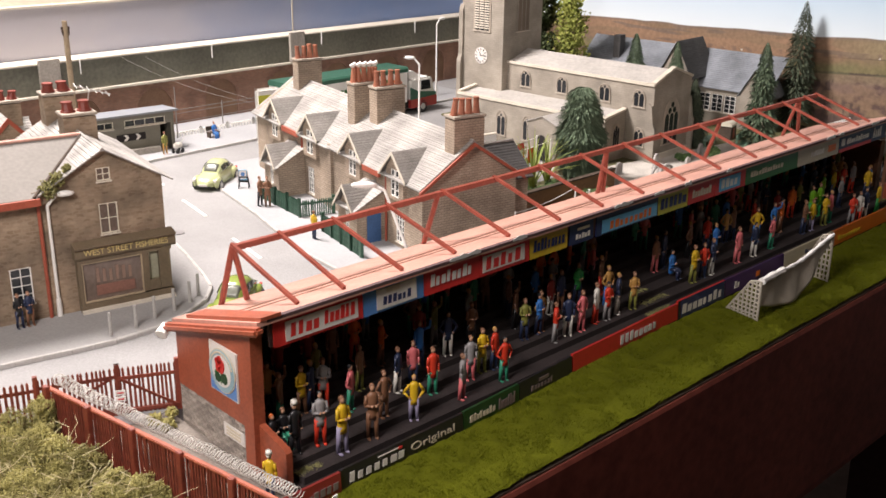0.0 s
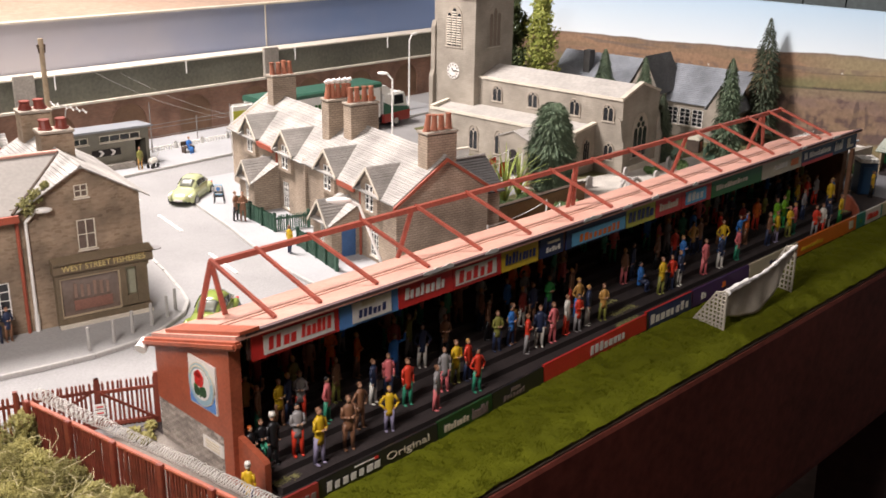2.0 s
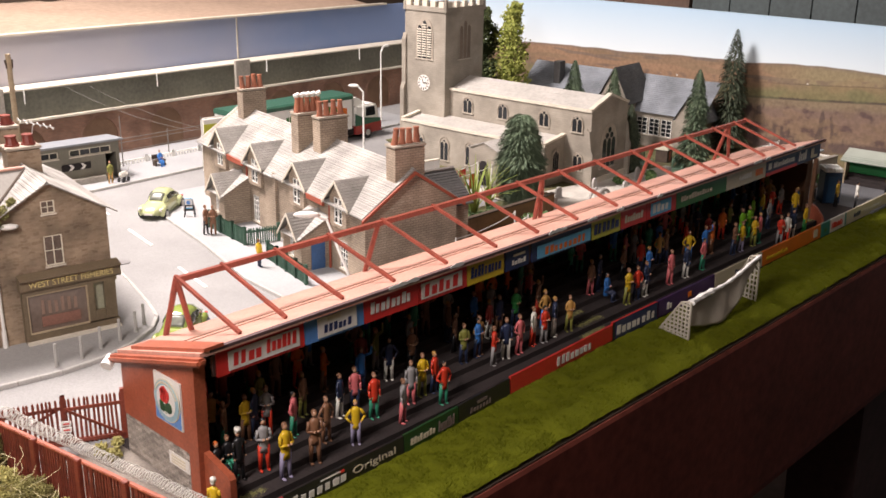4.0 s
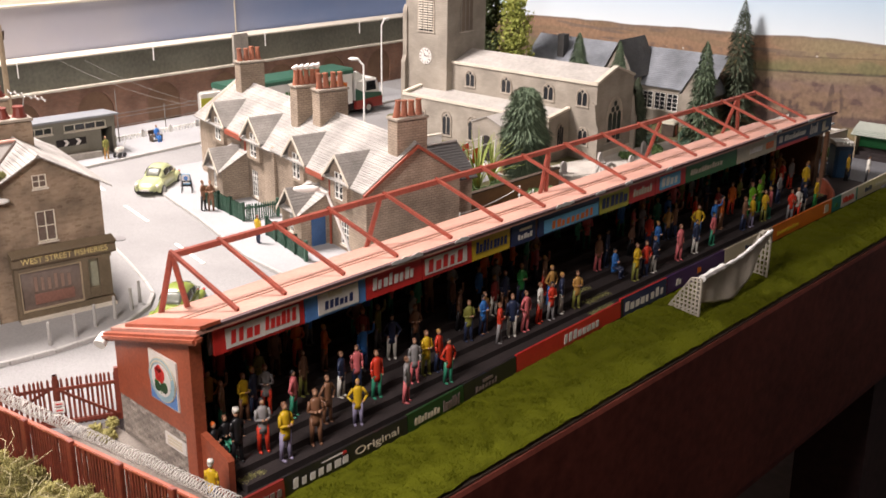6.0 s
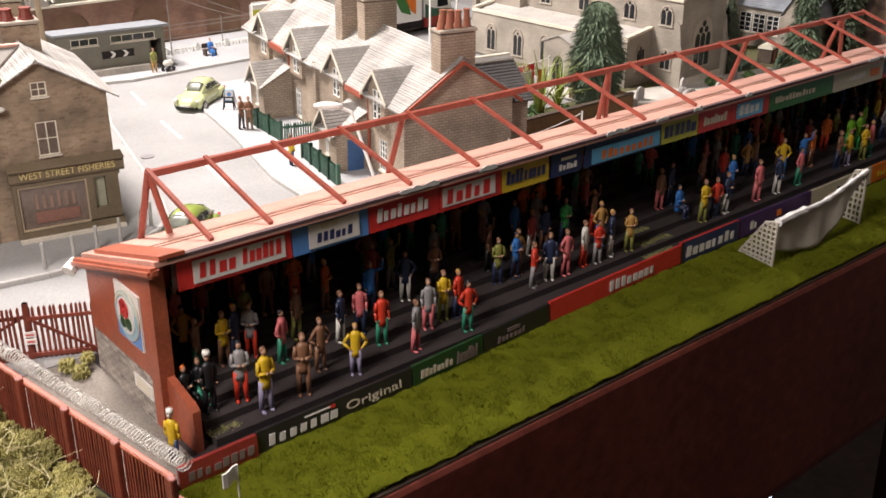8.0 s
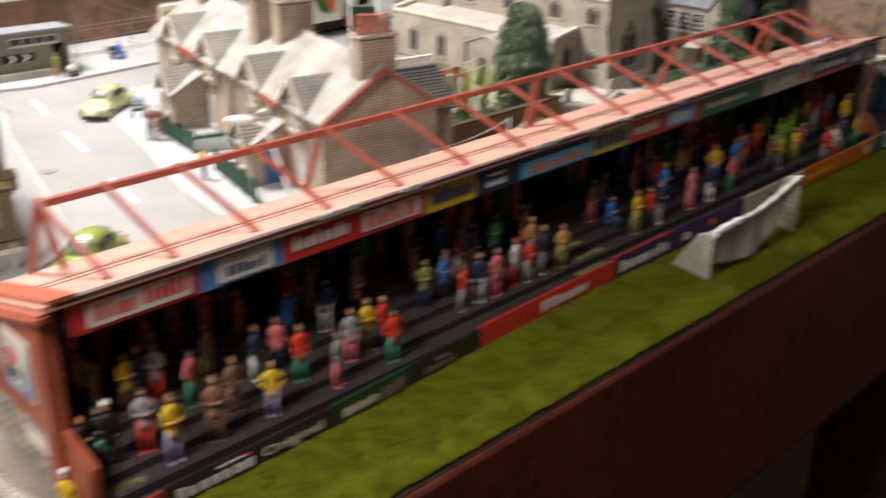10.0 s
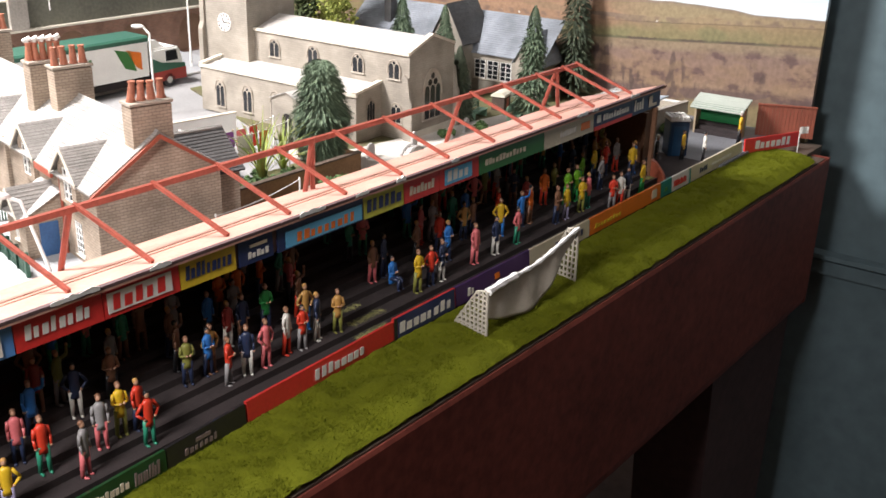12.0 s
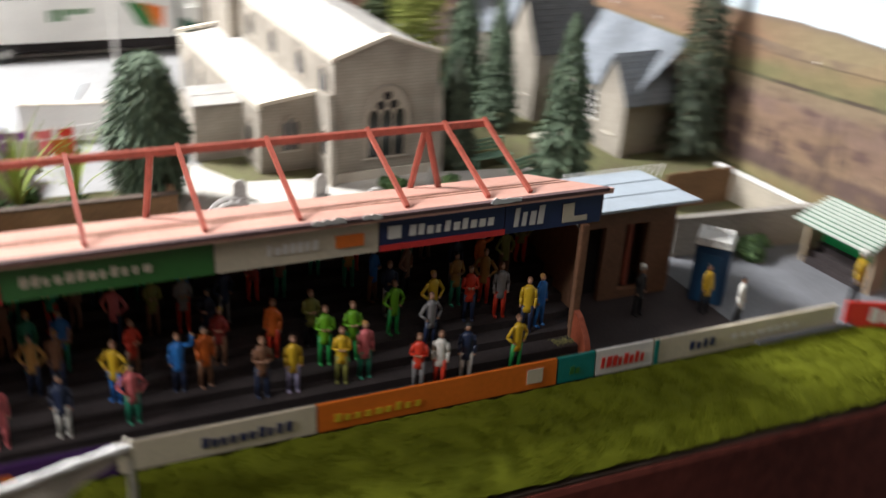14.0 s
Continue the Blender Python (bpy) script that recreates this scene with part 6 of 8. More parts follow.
faces(bm, [(xv, -0.004, SE - 0.0025), (xv, 0.036, SR + 0.0004), (SC, 0.036, SR + 0.0004), (xv, -0.004, SE - 0.0045), (xv, 0.036, SR - 0.002), (SC, 0.036, SR - 0.002)],
      [(0, 1, 2), (5, 4, 3), (0, 3, 4, 1), (1, 4, 5, 2), (2, 5, 3, 0)])
part("roof_valley", bm, MAINSLATE, shop)
bm = bmesh.new()
rod(bm, (xv + 0.0004, -0.0040, SE - 0.0016), (SC - 0.0008, 0.0352, SR + 0.0008), 0.0008, seg=6)
part("valley_gutter", bm, TIMBER, shop, "dark valley gutter between the roofs")
bm = bmesh.new()
rod(bm, (-0.175, 0.0360, SR + 0.0006), (SC - 0.001, 0.0360, SR + 0.0010), 0.0012, seg=7)
part("ridge_tiles", bm, PINKROOF, shop, "pinkish clay ridge tiles")
NETCURTAIN = glass("curtained_glass", (0.15, 0.115, 0.095), 0.15)
window(shop, -0.0325, 0.0425, 0.0102, 0.0175, 0.0, "x", -1, 1, 1, CREAM, glazing=NETCURTAIN)
window(shop, SC - 0.0038, 0.0728, 0.0076, 0.0074, 0.0, "x", -1, 1, 1, CREAM, glazing=NETCURTAIN)
window(shop, -0.0825, 0.0105, 0.0110, 0.0205, 0.0, "x", -1, 1, 3)
window(shop, -0.130, 0.0105, 0.0120, 0.0205, 0.0, "x", -1, 1, 3)
front = part("shopfront", boxed(-0.0485, -0.0462, -0.0050, -0.0002, 0, 0.0350, 0.0003), SHOPGREEN, shop, "olive-brown shopfront with a long name board")
part("stallriser", boxed(-0.0462, 0.0045, -0.0050, -0.0010, 0.0, 0.0050), SHOPGREEN, front)
part("door_panel", boxed(-0.0089, -0.0031, -0.0048, -0.0010, 0.0060, 0.0120), SHOPGREEN, front)
for a, b in ((-0.0030, 0.0035), (-0.0125, -0.0090)):
    part("pilaster", boxed(a, b, -0.0050, -0.0010, 0.0060, 0.0290), SHOPGREEN, front)
part("lintel", boxed(-0.0462, 0.0045, -0.0050, -0.0010, 0.0290, 0.0308), SHOPGREEN, front)
bm = bmesh.new()
prism(bm, [(-0.0005, 0.0312), (-0.0056, 0.0312), (-0.0064, 0.0326), (-0.0060, 0.0372), (-0.0078, 0.0380), (-0.0078, 0.0388), (-0.0005, 0.0405)], "x", -0.0495, 0.0070)
part("name_board", bm, SHOPGREEN, front, "olive name board with gilt lettering")
text_mesh("lettering", "WEST STREET FISHERIES", 0.0034, 0.0470, GILT, front, pose(-0.0212, -0.0066, 0.0349, 86))
bm = bmesh.new()
bx(bm, -0.0461, -0.0126, -0.0032, -0.0026, 0.0052, 0.0288)
part("shop_window", bm, glass("shop_glass", (0.17, 0.125, 0.10), 0.08), front, "dark reflective shop window")
bm = bmesh.new()
bx(bm, -0.0390, -0.0175, -0.0038, -0.0034, 0.0085, 0.0145)
fr = bmesh.new()
for a, b, c, d in ((-0.0461, -0.0455, 0.0052, 0.0288), (-0.0132, -0.0126, 0.0052, 0.0288), (-0.0455, -0.0132, 0.0052, 0.0060), (-0.0455, -0.0132, 0.0280, 0.0288)):
    bx(fr, a, b, -0.0045, -0.0033, c, d)
part("window_frame", fr, TAN, front)
part("window_display", bm, surface("dull_red_display", (0.24, 0.115, 0.085), 0.3, 0.5), front, "dull red display in the shop window")
POSTER = surface("faded_poster", (0.26, 0.17, 0.13), 0.3, 0.5)
for k in range(6):
    part("window_poster", boxed(-0.0385 + 0.0036 * k, -0.0368 + 0.0036 * k, -0.0036, -0.0033, 0.0160, 0.0245 - 0.0008 * (k % 3)), POSTER, front, "faded strip behind the glass")
bm = bmesh.new()
bx(bm, -0.0088, -0.0032, -0.0028, -0.0022, 0.0120, 0.0285)
part("door", bm, surface("pale_door_glass", (0.30, 0.30, 0.22), 0.2, 0.3), front, "half-glazed shop door")
bm = bmesh.new()
bx(bm, -0.0485, 0.0045, -0.0075, -0.0048, 0.0, 0.0016)
part("step", bm, SILL, front)
bm = bmesh.new()
rod(bm, (-0.0640, -0.0012, 0.0), (-0.0640, -0.0012, SE - 0.003), 0.0010, seg=8)
part("drainpipe", bm, BARGE, shop, "red drainpipe")
bm = bmesh.new()
bx(bm, -0.175, SC - SL / 2 - 0.003, -0.0060, -0.0042, SE - 0.0060, SE - 0.0022)
part("gutter", bm, BARGE, shop, "red gutter board")
chimney(shop, SC + 0.0022, 0.0520, SR - 0.012, 0.1012, 0.0185, 0.0135, 2, FISH, 0.0050, 0.0038, "x", surface("dark_red_pot", (0.22, 0.045, 0.03), 0.3, 0.5))
chimney(shop, SC + 0.0010, 0.0910, SR - 0.012, 0.1062, 0.0180, 0.0135, 2, FISH, 0.0050, 0.0038, "x", surface("dark_red_pots", (0.22, 0.045, 0.03), 0.3, 0.5))
aer = thing("tv_aerial", "bent grey television aerial on a chimney", "aerial", pose(0.0477, 0.1994, -0.0031, 0, 0, -10))
bm = bmesh.new()
rod(bm, (SC + 0.002, 0.040, 0.1080), (SC + 0.004, 0.040, 0.1190), 0.0004, seg=5)
rod(bm, (SC - 0.004, 0.041, 0.1230), (SC + 0.016, 0.039, 0.1165), 0.0004, seg=5)
part("mast", bm, WIRE, aer)
for k in range(6):
    bm = bmesh.new()
    c = Vector((SC - 0.003 + 0.0035 * k, 0.041 - 0.0003 * k, 0.1227 - 0.00115 * k))
    rod(bm, c + Vector((0.0003, -0.0026, -0.001)), c + Vector((-0.0003, 0.0026, 0.001)), 0.0003, seg=4)
    part("element", bm, WIRE, aer)
MOSS = leaf_mat("roof_moss", (0.13, 0.13, 0.04), (0.30, 0.28, 0.11))
clumps("moss", shop, [((SC - SL / 2 + 0.002, -0.002, SE + 0.001), 0.0052), ((SC - SL / 2 + 0.008, 0.000, SE + 0.0055), 0.0042), ((SC - SL / 2 + 0.014, 0.002, SE + 0.0100), 0.0026)], MOSS, 330, 0.0008, 5)

# house behind the shop
back = thing("terraced_house", "stone house with a slate roof behind the corner shop", "house", pose(0.02, 0.33, 0.0040, 0, 0, -10))
bm = bmesh.new()
bx(bm, -0.16, 0.0120, 0, 0.07, 0, 0.052)
prism(bm, [(0.0, 0.052), (0.07, 0.052), (0.035, 0.074)], "x", -0.16, 0.0120)
part("wall", bm, FISH, back)
gable_roof(back, "x", -0.165, 0.0150, 0.035, 0.035, 0.052, 0.074, 18, SLATE, 0.004)
chimney(back, 0.0020, 0.035, 0.066, 0.0885, 0.0155, 0.0125, 2, FISH, 0.0050, 0.0032, "x", surface("red_pot", (0.22, 0.045, 0.03), 0.3, 0.5))
bm = bmesh.new()
prism(bm, [(-0.0200, 0), (0.0090, 0), (0.0090, 0.0660), (-0.0055, 0.0815), (-0.0200, 0.0660)], "y", -0.0040, -0.0002)
gb = part("front_gable", bm, FISH, back)
for sd in (-1, 1):
    e = -0.0055 + sd * 0.0165
    bm = bmesh.new()
    prism(bm, [(e, 0.0630), (-0.0055, 0.0808), (-0.0055, 0.0845), (e, 0.0665)], "y", -0.0052, -0.0042)
    part("bargeboard", bm, BARGE, gb, "red bargeboard")
    bm = bmesh.new()
    slope(bm, "y", -0.0041, 0.0330, e, 0.0655, -0.0055, 0.0832, 9)
    part("roof", bm, SLATE, gb)
pole = thing("telegraph_pole", "weathered wooden telegraph pole behind the houses", "telegraph pole", pose(0.0815, 0.380, 0.002))
bm = bmesh.new()
rod(bm, (0, 0, 0), (-0.0008, 0, 0.136), 0.0022, 0.0018, 9)
part("shaft", bm, TAN, pole)
for k in range(2):
    cb = thing("overhead_cable", "thin pale cable slung over the far road", "cable", pose(0.209 + 0.030 * k, 0.572, 0.0785 - 0.0060 * k), "cables over the road")
    bm = bmesh.new()
    for a in range(8):
        q = [Vector((0.053 * t, -0.140 * t, -0.030 * t - 0.006 * 4 * t * (1 - t))) for t in (a / 8, (a + 1) / 8)]
        rod(bm, q[0], q[1], 0.00014, seg=4)
    part("wire", bm, surface("cable_grey", (0.26, 0.25, 0.23), 0.1, 0.5) if "cable_grey" not in bpy.data.materials else bpy.data.materials["cable_grey"], cb)
bm = bmesh.new()
rod(bm, (-0.0022, 0, 0.126), (-0.0032, 0, 0.132), 0.0008, seg=6)
rod(bm, (0.0012, 0, 0.126), (0.0018, 0, 0.132), 0.0008, seg=6)
part("fittings", bm, TIMBER, pole)


# ---- street furniture ----
def street_lamp(x, y, z, h, reach, turn, mat=None, label="tall white street lamp with a curved arm"):
    s = thing("street_lamp", label, "street lamp", pose(x, y, z, 0, 0, turn), "street lamps")
    bm = bmesh.new()
    rod(bm, (0, 0, 0), (0, 0, 0.010), 0.0014, 0.0013, 8)
    rod(bm, (0, 0, 0.010), (0, 0, h), 0.0010, 0.0008, 8)
    part("column", bm, mat or WHITE, s)
    bm = bmesh.new()
    rod(bm, (0, 0, h - 0.0004), (reach * 0.35, 0, h + 0.0045), 0.0009, 0.0009, 7)
    part("arm", bm, mat or WHITE, s)
    bm = bmesh.new()
    ball(bm, (reach * 0.70, 0, h + 0.0055), reach * 0.42, 1.0, 0.42, 0.32, 0, 2)
    part("lamp_head", bm, mat or WHITE, s, smooth=True)


street_lamp(-0.0190, 0.1985, 0.0040, 0.0640, 0.0130, -20, WHITE, "cream street lamp against the corner shop")
street_lamp(0.4193, 0.3859, 0.0022, 0.0690, 0.0130, 130)
street_lamp(0.5600, 0.5120, 0.0040, 0.0790, 0.0130, 10)
lean = thing("street_lamp", "white street lamp leaning behind the football stand", "street lamp", pose(0.1290, 0.0600, 0.0030), "street lamps")
bm = bmesh.new()
rod(bm, (0, 0, 0), (0.0002, 0.0045, 0.010), 0.0014, 0.0012, 8)
rod(bm, (0.0002, 0.0045, 0.010), (0.0010, 0.0191, 0.0390), 0.0010, 0.0009, 8)
rod(bm, (0.0010, 0.0191, 0.0390), (0.0021, 0.0384, 0.0669), 0.0009, 0.0008, 8)
part("column", bm, WHITE, lean)
bm = bmesh.new()
rod(bm, (0.0021, 0.0384, 0.0667), (-0.0016, 0.0418, 0.0686), 0.0009, 0.0009, 7)
part("arm", bm, WHITE, lean)
bm = bmesh.new()
ball(bm, (0, 0, 0), 0.0078, 1.0, 0.36, 0.27, 0, 2)
part("lamp_head", bm, WHITE, lean, smooth=True).matrix_basis = pose(-0.0066, 0.0456, 0.0697, 0, 0, 139)
for x, y in ((-0.0102, 0.1563), (0.0043, 0.1563), (0.0180, 0.1609), (0.0314, 0.1635), (0.0440, 0.1680), (0.0535, 0.1750)):
    b = thing("bollard", "slim grey bollard along the kerb", "bollard", pose(x, y, 0.0040), "bollards at the corner")
    bm = bmesh.new()
    rod(bm, (0, 0, 0), (0, 0, 0.0125), 0.0011, 0.0009, 8)
    ball(bm, (0, 0, 0.0125), 0.0011)
    part("post", bm, surface("bollard_grey", (0.40, 0.39, 0.37), 0.2, 0.6) if "bollard_grey" not in bpy.data.materials else bpy.data.materials["bollard_grey"], b)
for a, b_, n in (((0.1895, 0.3080), (0.1835, 0.2540), 3), ((0.1770, 0.2180), (0.1640, 0.1600), 4)):
    for k in range(n):
        p = (a[0] + (b_[0] - a[0]) * k / n, a[1] + (b_[1] - a[1]) * k / n)
        q = (a[0] + (b_[0] - a[0]) * (k + 1) / n, a[1] + (b_[1] - a[1]) * (k + 1) / n)
        palisade("garden_fence", "dark green picket fence panel before the cottages", "fence", p, q, 0.0165, 14, GREENPAINT, group="garden fences")
palisade("garden_fence", "dark green picket fence panel beside the cottage garden", "fence", (0.1835, 0.2540), (0.2080, 0.2460), 0.0165, 16, GREENPAINT, group="garden fences")
for x, y, t, l, turn, how, wh in ((0.1775, 0.2945, "brown", "black", 20, "front", "walking on the pavement"), (0.1812, 0.2905, "brown", "brown", -30, "front", "walking on the pavement"),
                                  (0.1630, 0.2090, "yellow", "navy", 100, "down", "walking on the pavement"), (0.2000, 0.4745, "olive", "tan", 0, "down", "beside a pram below the viaduct"),
                                  (0.2650, 0.5000, "blue", "blue", 0, "seated", "on a bench"), (0.0480, 0.2120, "black", "black", 40, "down", "beside the shop door"),
                                  (-0.0420, 0.1960, "black", "navy", 0, "front", "against the shop wall"), (-0.0365, 0.1955, "navy", "brown", 0, "front", "against the shop wall")):
    figure(x, y, 0.0040, t, l, how, turn, "brown", "passers-by in the village", wh, 0.98 if x > 0.17 and y < 0.3 else 0.86)


CARGLASS = glass("car_glass", (0.045, 0.05, 0.04), 0.10)


def car(x, y, turn, paint, label):
    """A domed small car: lower shell with wings, domed cabin, glass, wheels with hubs, lamps and plates."""
    c = thing("car", label, "car", pose(x, y, 0.0022, 0, 0, turn), "parked cars")
    spine = [(-0.0262, 0.0060), (-0.0245, 0.0086), (-0.0200, 0.0104), (-0.0130, 0.0118), (-0.0060, 0.0122), (0.0060, 0.0124), (0.0150, 0.0120), (0.0215, 0.0104), (0.0250, 0.0082), (0.0262, 0.0058)]
    bm = bmesh.new()
    rings = []
    for u, zt in spine:
        wide = 0.0104 * math.sqrt(max(0.06, 1 - abs(u / 0.0275) ** 3.5))
        ring = []
        for k in range(13):
            v = -1 + 2 * k / 12
            ring.append(bm.verts.new((u, wide * (abs(v) ** 0.75) * (1 if v > 0 else -1), 0.0036 + (zt - 0.0036) * (1 - abs(v) ** 4) ** 0.5)))
        rings.append(ring)
    for p, q in zip(rings, rings[1:]):
        for k in range(12):
            bm.faces.new((p[k], p[k + 1], q[k + 1], q[k]))
    bm.faces.new(rings[0])
    bm.faces.new(rings[-1][::-1])
    for p, q in zip(rings, rings[1:]):
        bm.faces.new((p[0], q[0], q[12], p[12]))
    for u in (-0.0165, 0.0160):
        for sd in (-1, 1):
            ball(bm, (u, sd * 0.0088, 0.0056), 0.0062, 1.05, 0.44, 0.80, 0, 2)
    part("body", bm, paint, c, "", True)
    top = [(-0.0118, 0.0116), (-0.0080, 0.0160), (-0.0035, 0.0186), (0.0020, 0.0195), (0.0080, 0.0188), (0.0140, 0.0162), (0.0205, 0.0112)]

    def dome(u, v, out=0.0):
        """A point of the cabin: u along it, v across, both from -1 to 1."""
        f = (u + 1) / 2 * (len(top) - 1)
        i = min(int(f), len(top) - 2)
        t = f - i
        px, pz = (top[i][0] * (1 - t) + top[i + 1][0] * t, top[i][1] * (1 - t) + top[i + 1][1] * t)
        half = (0.0088 + out) * (1 - 0.16 * u * u)
        h = pz + out - 0.0108
        return (px * (1 + out * 20), half * v * (1 - 0.20 * (1 - abs(v) ** 3)), 0.0108 + h * (1 - abs(v) ** 4.5) ** 0.55)

    def patch(name, us, vs_, mat, out, smooth=True):
        bm = bmesh.new()
        g = [[[bm.verts.new(dome(u, v, o)) for v in vs_] for u in us] for o in (out, out - 0.0004)]
        for l, sheet_ in enumerate(g):
            for i in range(len(us) - 1):
                for j in range(len(vs_) - 1):
                    bm.faces.new((sheet_[i][j], sheet_[i + 1][j], sheet_[i + 1][j + 1], sheet_[i][j + 1]))
        rim = [(i, 0) for i in range(len(us))] + [(len(us) - 1, j) for j in range(1, len(vs_))] + [(i, len(vs_) - 1) for i in range(len(us) - 2, -1, -1)] + [(0, j) for j in range(len(vs_) - 2, 0, -1)]
        for (i, j), (i2, j2) in zip(rim, rim[1:] + rim[:1]):
            bm.faces.new((g[0][i][j], g[0][i2][j2], g[1][i2][j2], g[1][i][j]))
        return part(name, bm, mat, c, "", smooth)

    span = lambda lo, hi, n: [lo + (hi - lo) * k / n for k in range(n + 1)]
    patch("cabin", span(-0.99, 0.99, 16), span(-0.995, 0.995, 16), paint, 0.0)
    screen = bpy.data.materials.get("pale_screen_glass") or glass("pale_screen_glass", (0.15, 0.16, 0.13), 0.32)
    patch("windscreen", span(-0.92, -0.46, 4), span(-0.74, 0.74, 8), screen, 0.0004)
    patch("rear_window", span(0.58, 0.84, 3), span(-0.55, 0.55, 6), screen, 0.0004)
    for sd in (-1, 1):
        patch("side_window", span(-0.48, 0.06, 4), sorted(sd * q for q in (0.86, 0.90, 0.94, 0.965, 0.985)), CARGLASS, 0.0004)
        patch("side_window", span(0.12, 0.52, 3), sorted(sd * q for q in (0.88, 0.91, 0.94, 0.965, 0.985)), CARGLASS, 0.0004)
        for u in (-0.0165, 0.0160):
            bm = bmesh.new()
            rod(bm, (u, sd * 0.0080, 0.0038), (u, sd * 0.0114, 0.0038), 0.0038, seg=16)
            w = part("wheel", bm, CLOTH["black"], c)
            bm = bmesh.new()
            rod(bm, (u, sd * 0.0114, 0.0038), (u, sd * 0.0118, 0.0038), 0.0024, seg=10)
            part("hub", bm, WIRE, w)
        bm = bmesh.new()
        ball(bm, (-0.0225, sd * 0.0084, 0.0082), 0.0015)
        part("headlight", bm, SIGNS["white"], c)
        bm = bmesh.new()
        ball(bm, (0.0225, sd * 0.0084, 0.0082), 0.0012)
        part("tail_light", bm, SIGNS["red"], c)
    part("number_plate", boxed(-0.0270, -0.0262, -0.0034, 0.0034, 0.0046, 0.0060), SIGNS["white"], c)
    part("grille", boxed(-0.0266, -0.0250, -0.0066, 0.0066, 0.0034, 0.0045, 0.0003), CLOTH["black"], c, "black air intake below the nose")
    return c


LIMEPAINT = surface("pale_lime_car_paint", (0.50, 0.54, 0.29), 0.06, 0.25, 200, 30, 0.0, coat=0.6)
car(0.1885, 0.3737, 36, LIMEPAINT, "pale lime green rounded small car in the road")
car(0.0590, 0.1440, 40, surface("lime_car_paint", (0.25, 0.32, 0.07), 0.06, 0.25, 200, 30, 0.0, coat=0.6), "lime green small car half hidden behind the stand roof")
van = bpy.data.materials

# ---- church ----
ch = thing("church", "grey-brown stone church with a square clock tower and lead roofs", "church", pose(0.5024, 0.1792, 0.0035, 0, 0, 3.3))
NW, NL, NE, NR = 0.0610, 0.168, 0.0674, 0.0776
bm = bmesh.new()
bx(bm, 0, NW, 0.003, NL, 0, NE)
prism(bm, [(0, 0), (NW, 0), (NW, NE + 0.0010), (NW / 2, NR + 0.0012), (0, NE + 0.0010)], "y", 0, 0.003)
part("nave_wall", bm, CHURCH, ch)
for s in (0, 1):
    bm = bmesh.new()
    e = 0.001 if s == 0 else NW - 0.001
    slope(bm, "y", 0.0032, NL, e, NE, NW / 2, NR, 3, 0.0004)
    part("nave_roof", bm, LEAD, ch, "pale lead nave roof")
bm = bmesh.new()
bx(bm, -0.0012, 0.0014, 0.0, NL, NE - 0.0005, NE + 0.0018)
part("parapet", bm, SILL, ch, "pale stone parapet")
for e in (0.0, NW):
    bm = bmesh.new()
    prism(bm, [(e, NE + 0.0008), (NW / 2, NR + 0.0010), (NW / 2, NR + 0.0030), (e - (0.001 if e == 0 else -0.001), NE + 0.0026)], "y", -0.0010, 0.0036)
    part("gable_coping", bm, SILL, ch, "pale stone gable coping")
for yy in (0.0145, 0.0504, 0.0975, 0.1399):
    church_window(ch, yy, 0.0474, 0.0125, 0.0150, 0.0, "y", -1, 2)
church_window(ch, 0.0120, 0.0130, 0.0110, 0.0160, 0.0, "y", -1, 2)
church_window(ch, NW / 2, 0.0130, 0.0260, 0.0400, 0.0, "x", -1, 3)
for e in (-0.0028, NW - 0.0002):
    bm = bmesh.new()
    prism(bm, [(-0.0045, 0), (0.0035, 0), (0.0035, 0.052), (0.0, 0.050), (-0.0025, 0.034), (-0.0045, 0.030)], "x", e, e + 0.0030)
    part("buttress", bm, CHURCH, ch)
bm = bmesh.new()
bx(bm, -0.0005, NW + 0.0005, -0.0012, 0.0, 0, 0.0060)
part("plinth", bm, SILL, ch)
# aisle with a lean-to roof, and its end wall
AX, AY0, AY1 = -0.0317, 0.0270, 0.1964
bm = bmesh.new()
bx(bm, AX, -0.0002, AY0, AY1, 0, 0.0370)
prism(bm, [(AX, 0.0370), (-0.0003, 0.0370), (-0.0003, 0.0430), (AX, 0.0385)], "y", AY0, AY0 + 0.003)
part("aisle_wall", bm, CHURCH, ch)
bm = bmesh.new()
slope(bm, "y", AY0 + 0.0032, AY1, AX + 0.001, 0.0370, -0.0004, 0.0415, 3, 0.0004)
part("aisle_roof", bm, LEAD, ch, "pale lead aisle roof")
bm = bmesh.new()
bx(bm, AX - 0.0010, AX + 0.0012, AY0 - 0.0008, AY1 + 0.001, 0.0365, 0.0390)
prism(bm, [(AX, 0.0385), (-0.0003, 0.0428), (-0.0003, 0.0447), (AX - 0.001, 0.0403)], "y", AY0 - 0.0010, AY0 + 0.0034)
prism(bm, [(AX, 0.0385), (-0.0003, 0.0428), (-0.0003, 0.0447), (AX - 0.001, 0.0403)], "y", AY1 - 0.003, AY1 + 0.001)
part("aisle_parapet", bm, SILL, ch)
for yy in (0.1735, 0.1419, 0.1107, 0.0440):
    church_window(ch, yy, 0.0058, 0.0115, 0.0225, AX, "y", -1, 2)
church_window(ch, AX * 0.45, 0.0120, 0.0110, 0.0200, AY0, "x", -1, 3)
PX0, PY0, PY1 = -0.0597, 0.0567, 0.0885
bm = bmesh.new()
bx(bm, PX0, AX - 0.0002, PY0, PY1, 0, 0.0325)
prism(bm, [(PY0, 0.0325), (PY1, 0.0325), ((PY0 + PY1) / 2, 0.0382)], "x", PX0, AX - 0.0002)
part("porch", bm, CHURCH, ch)
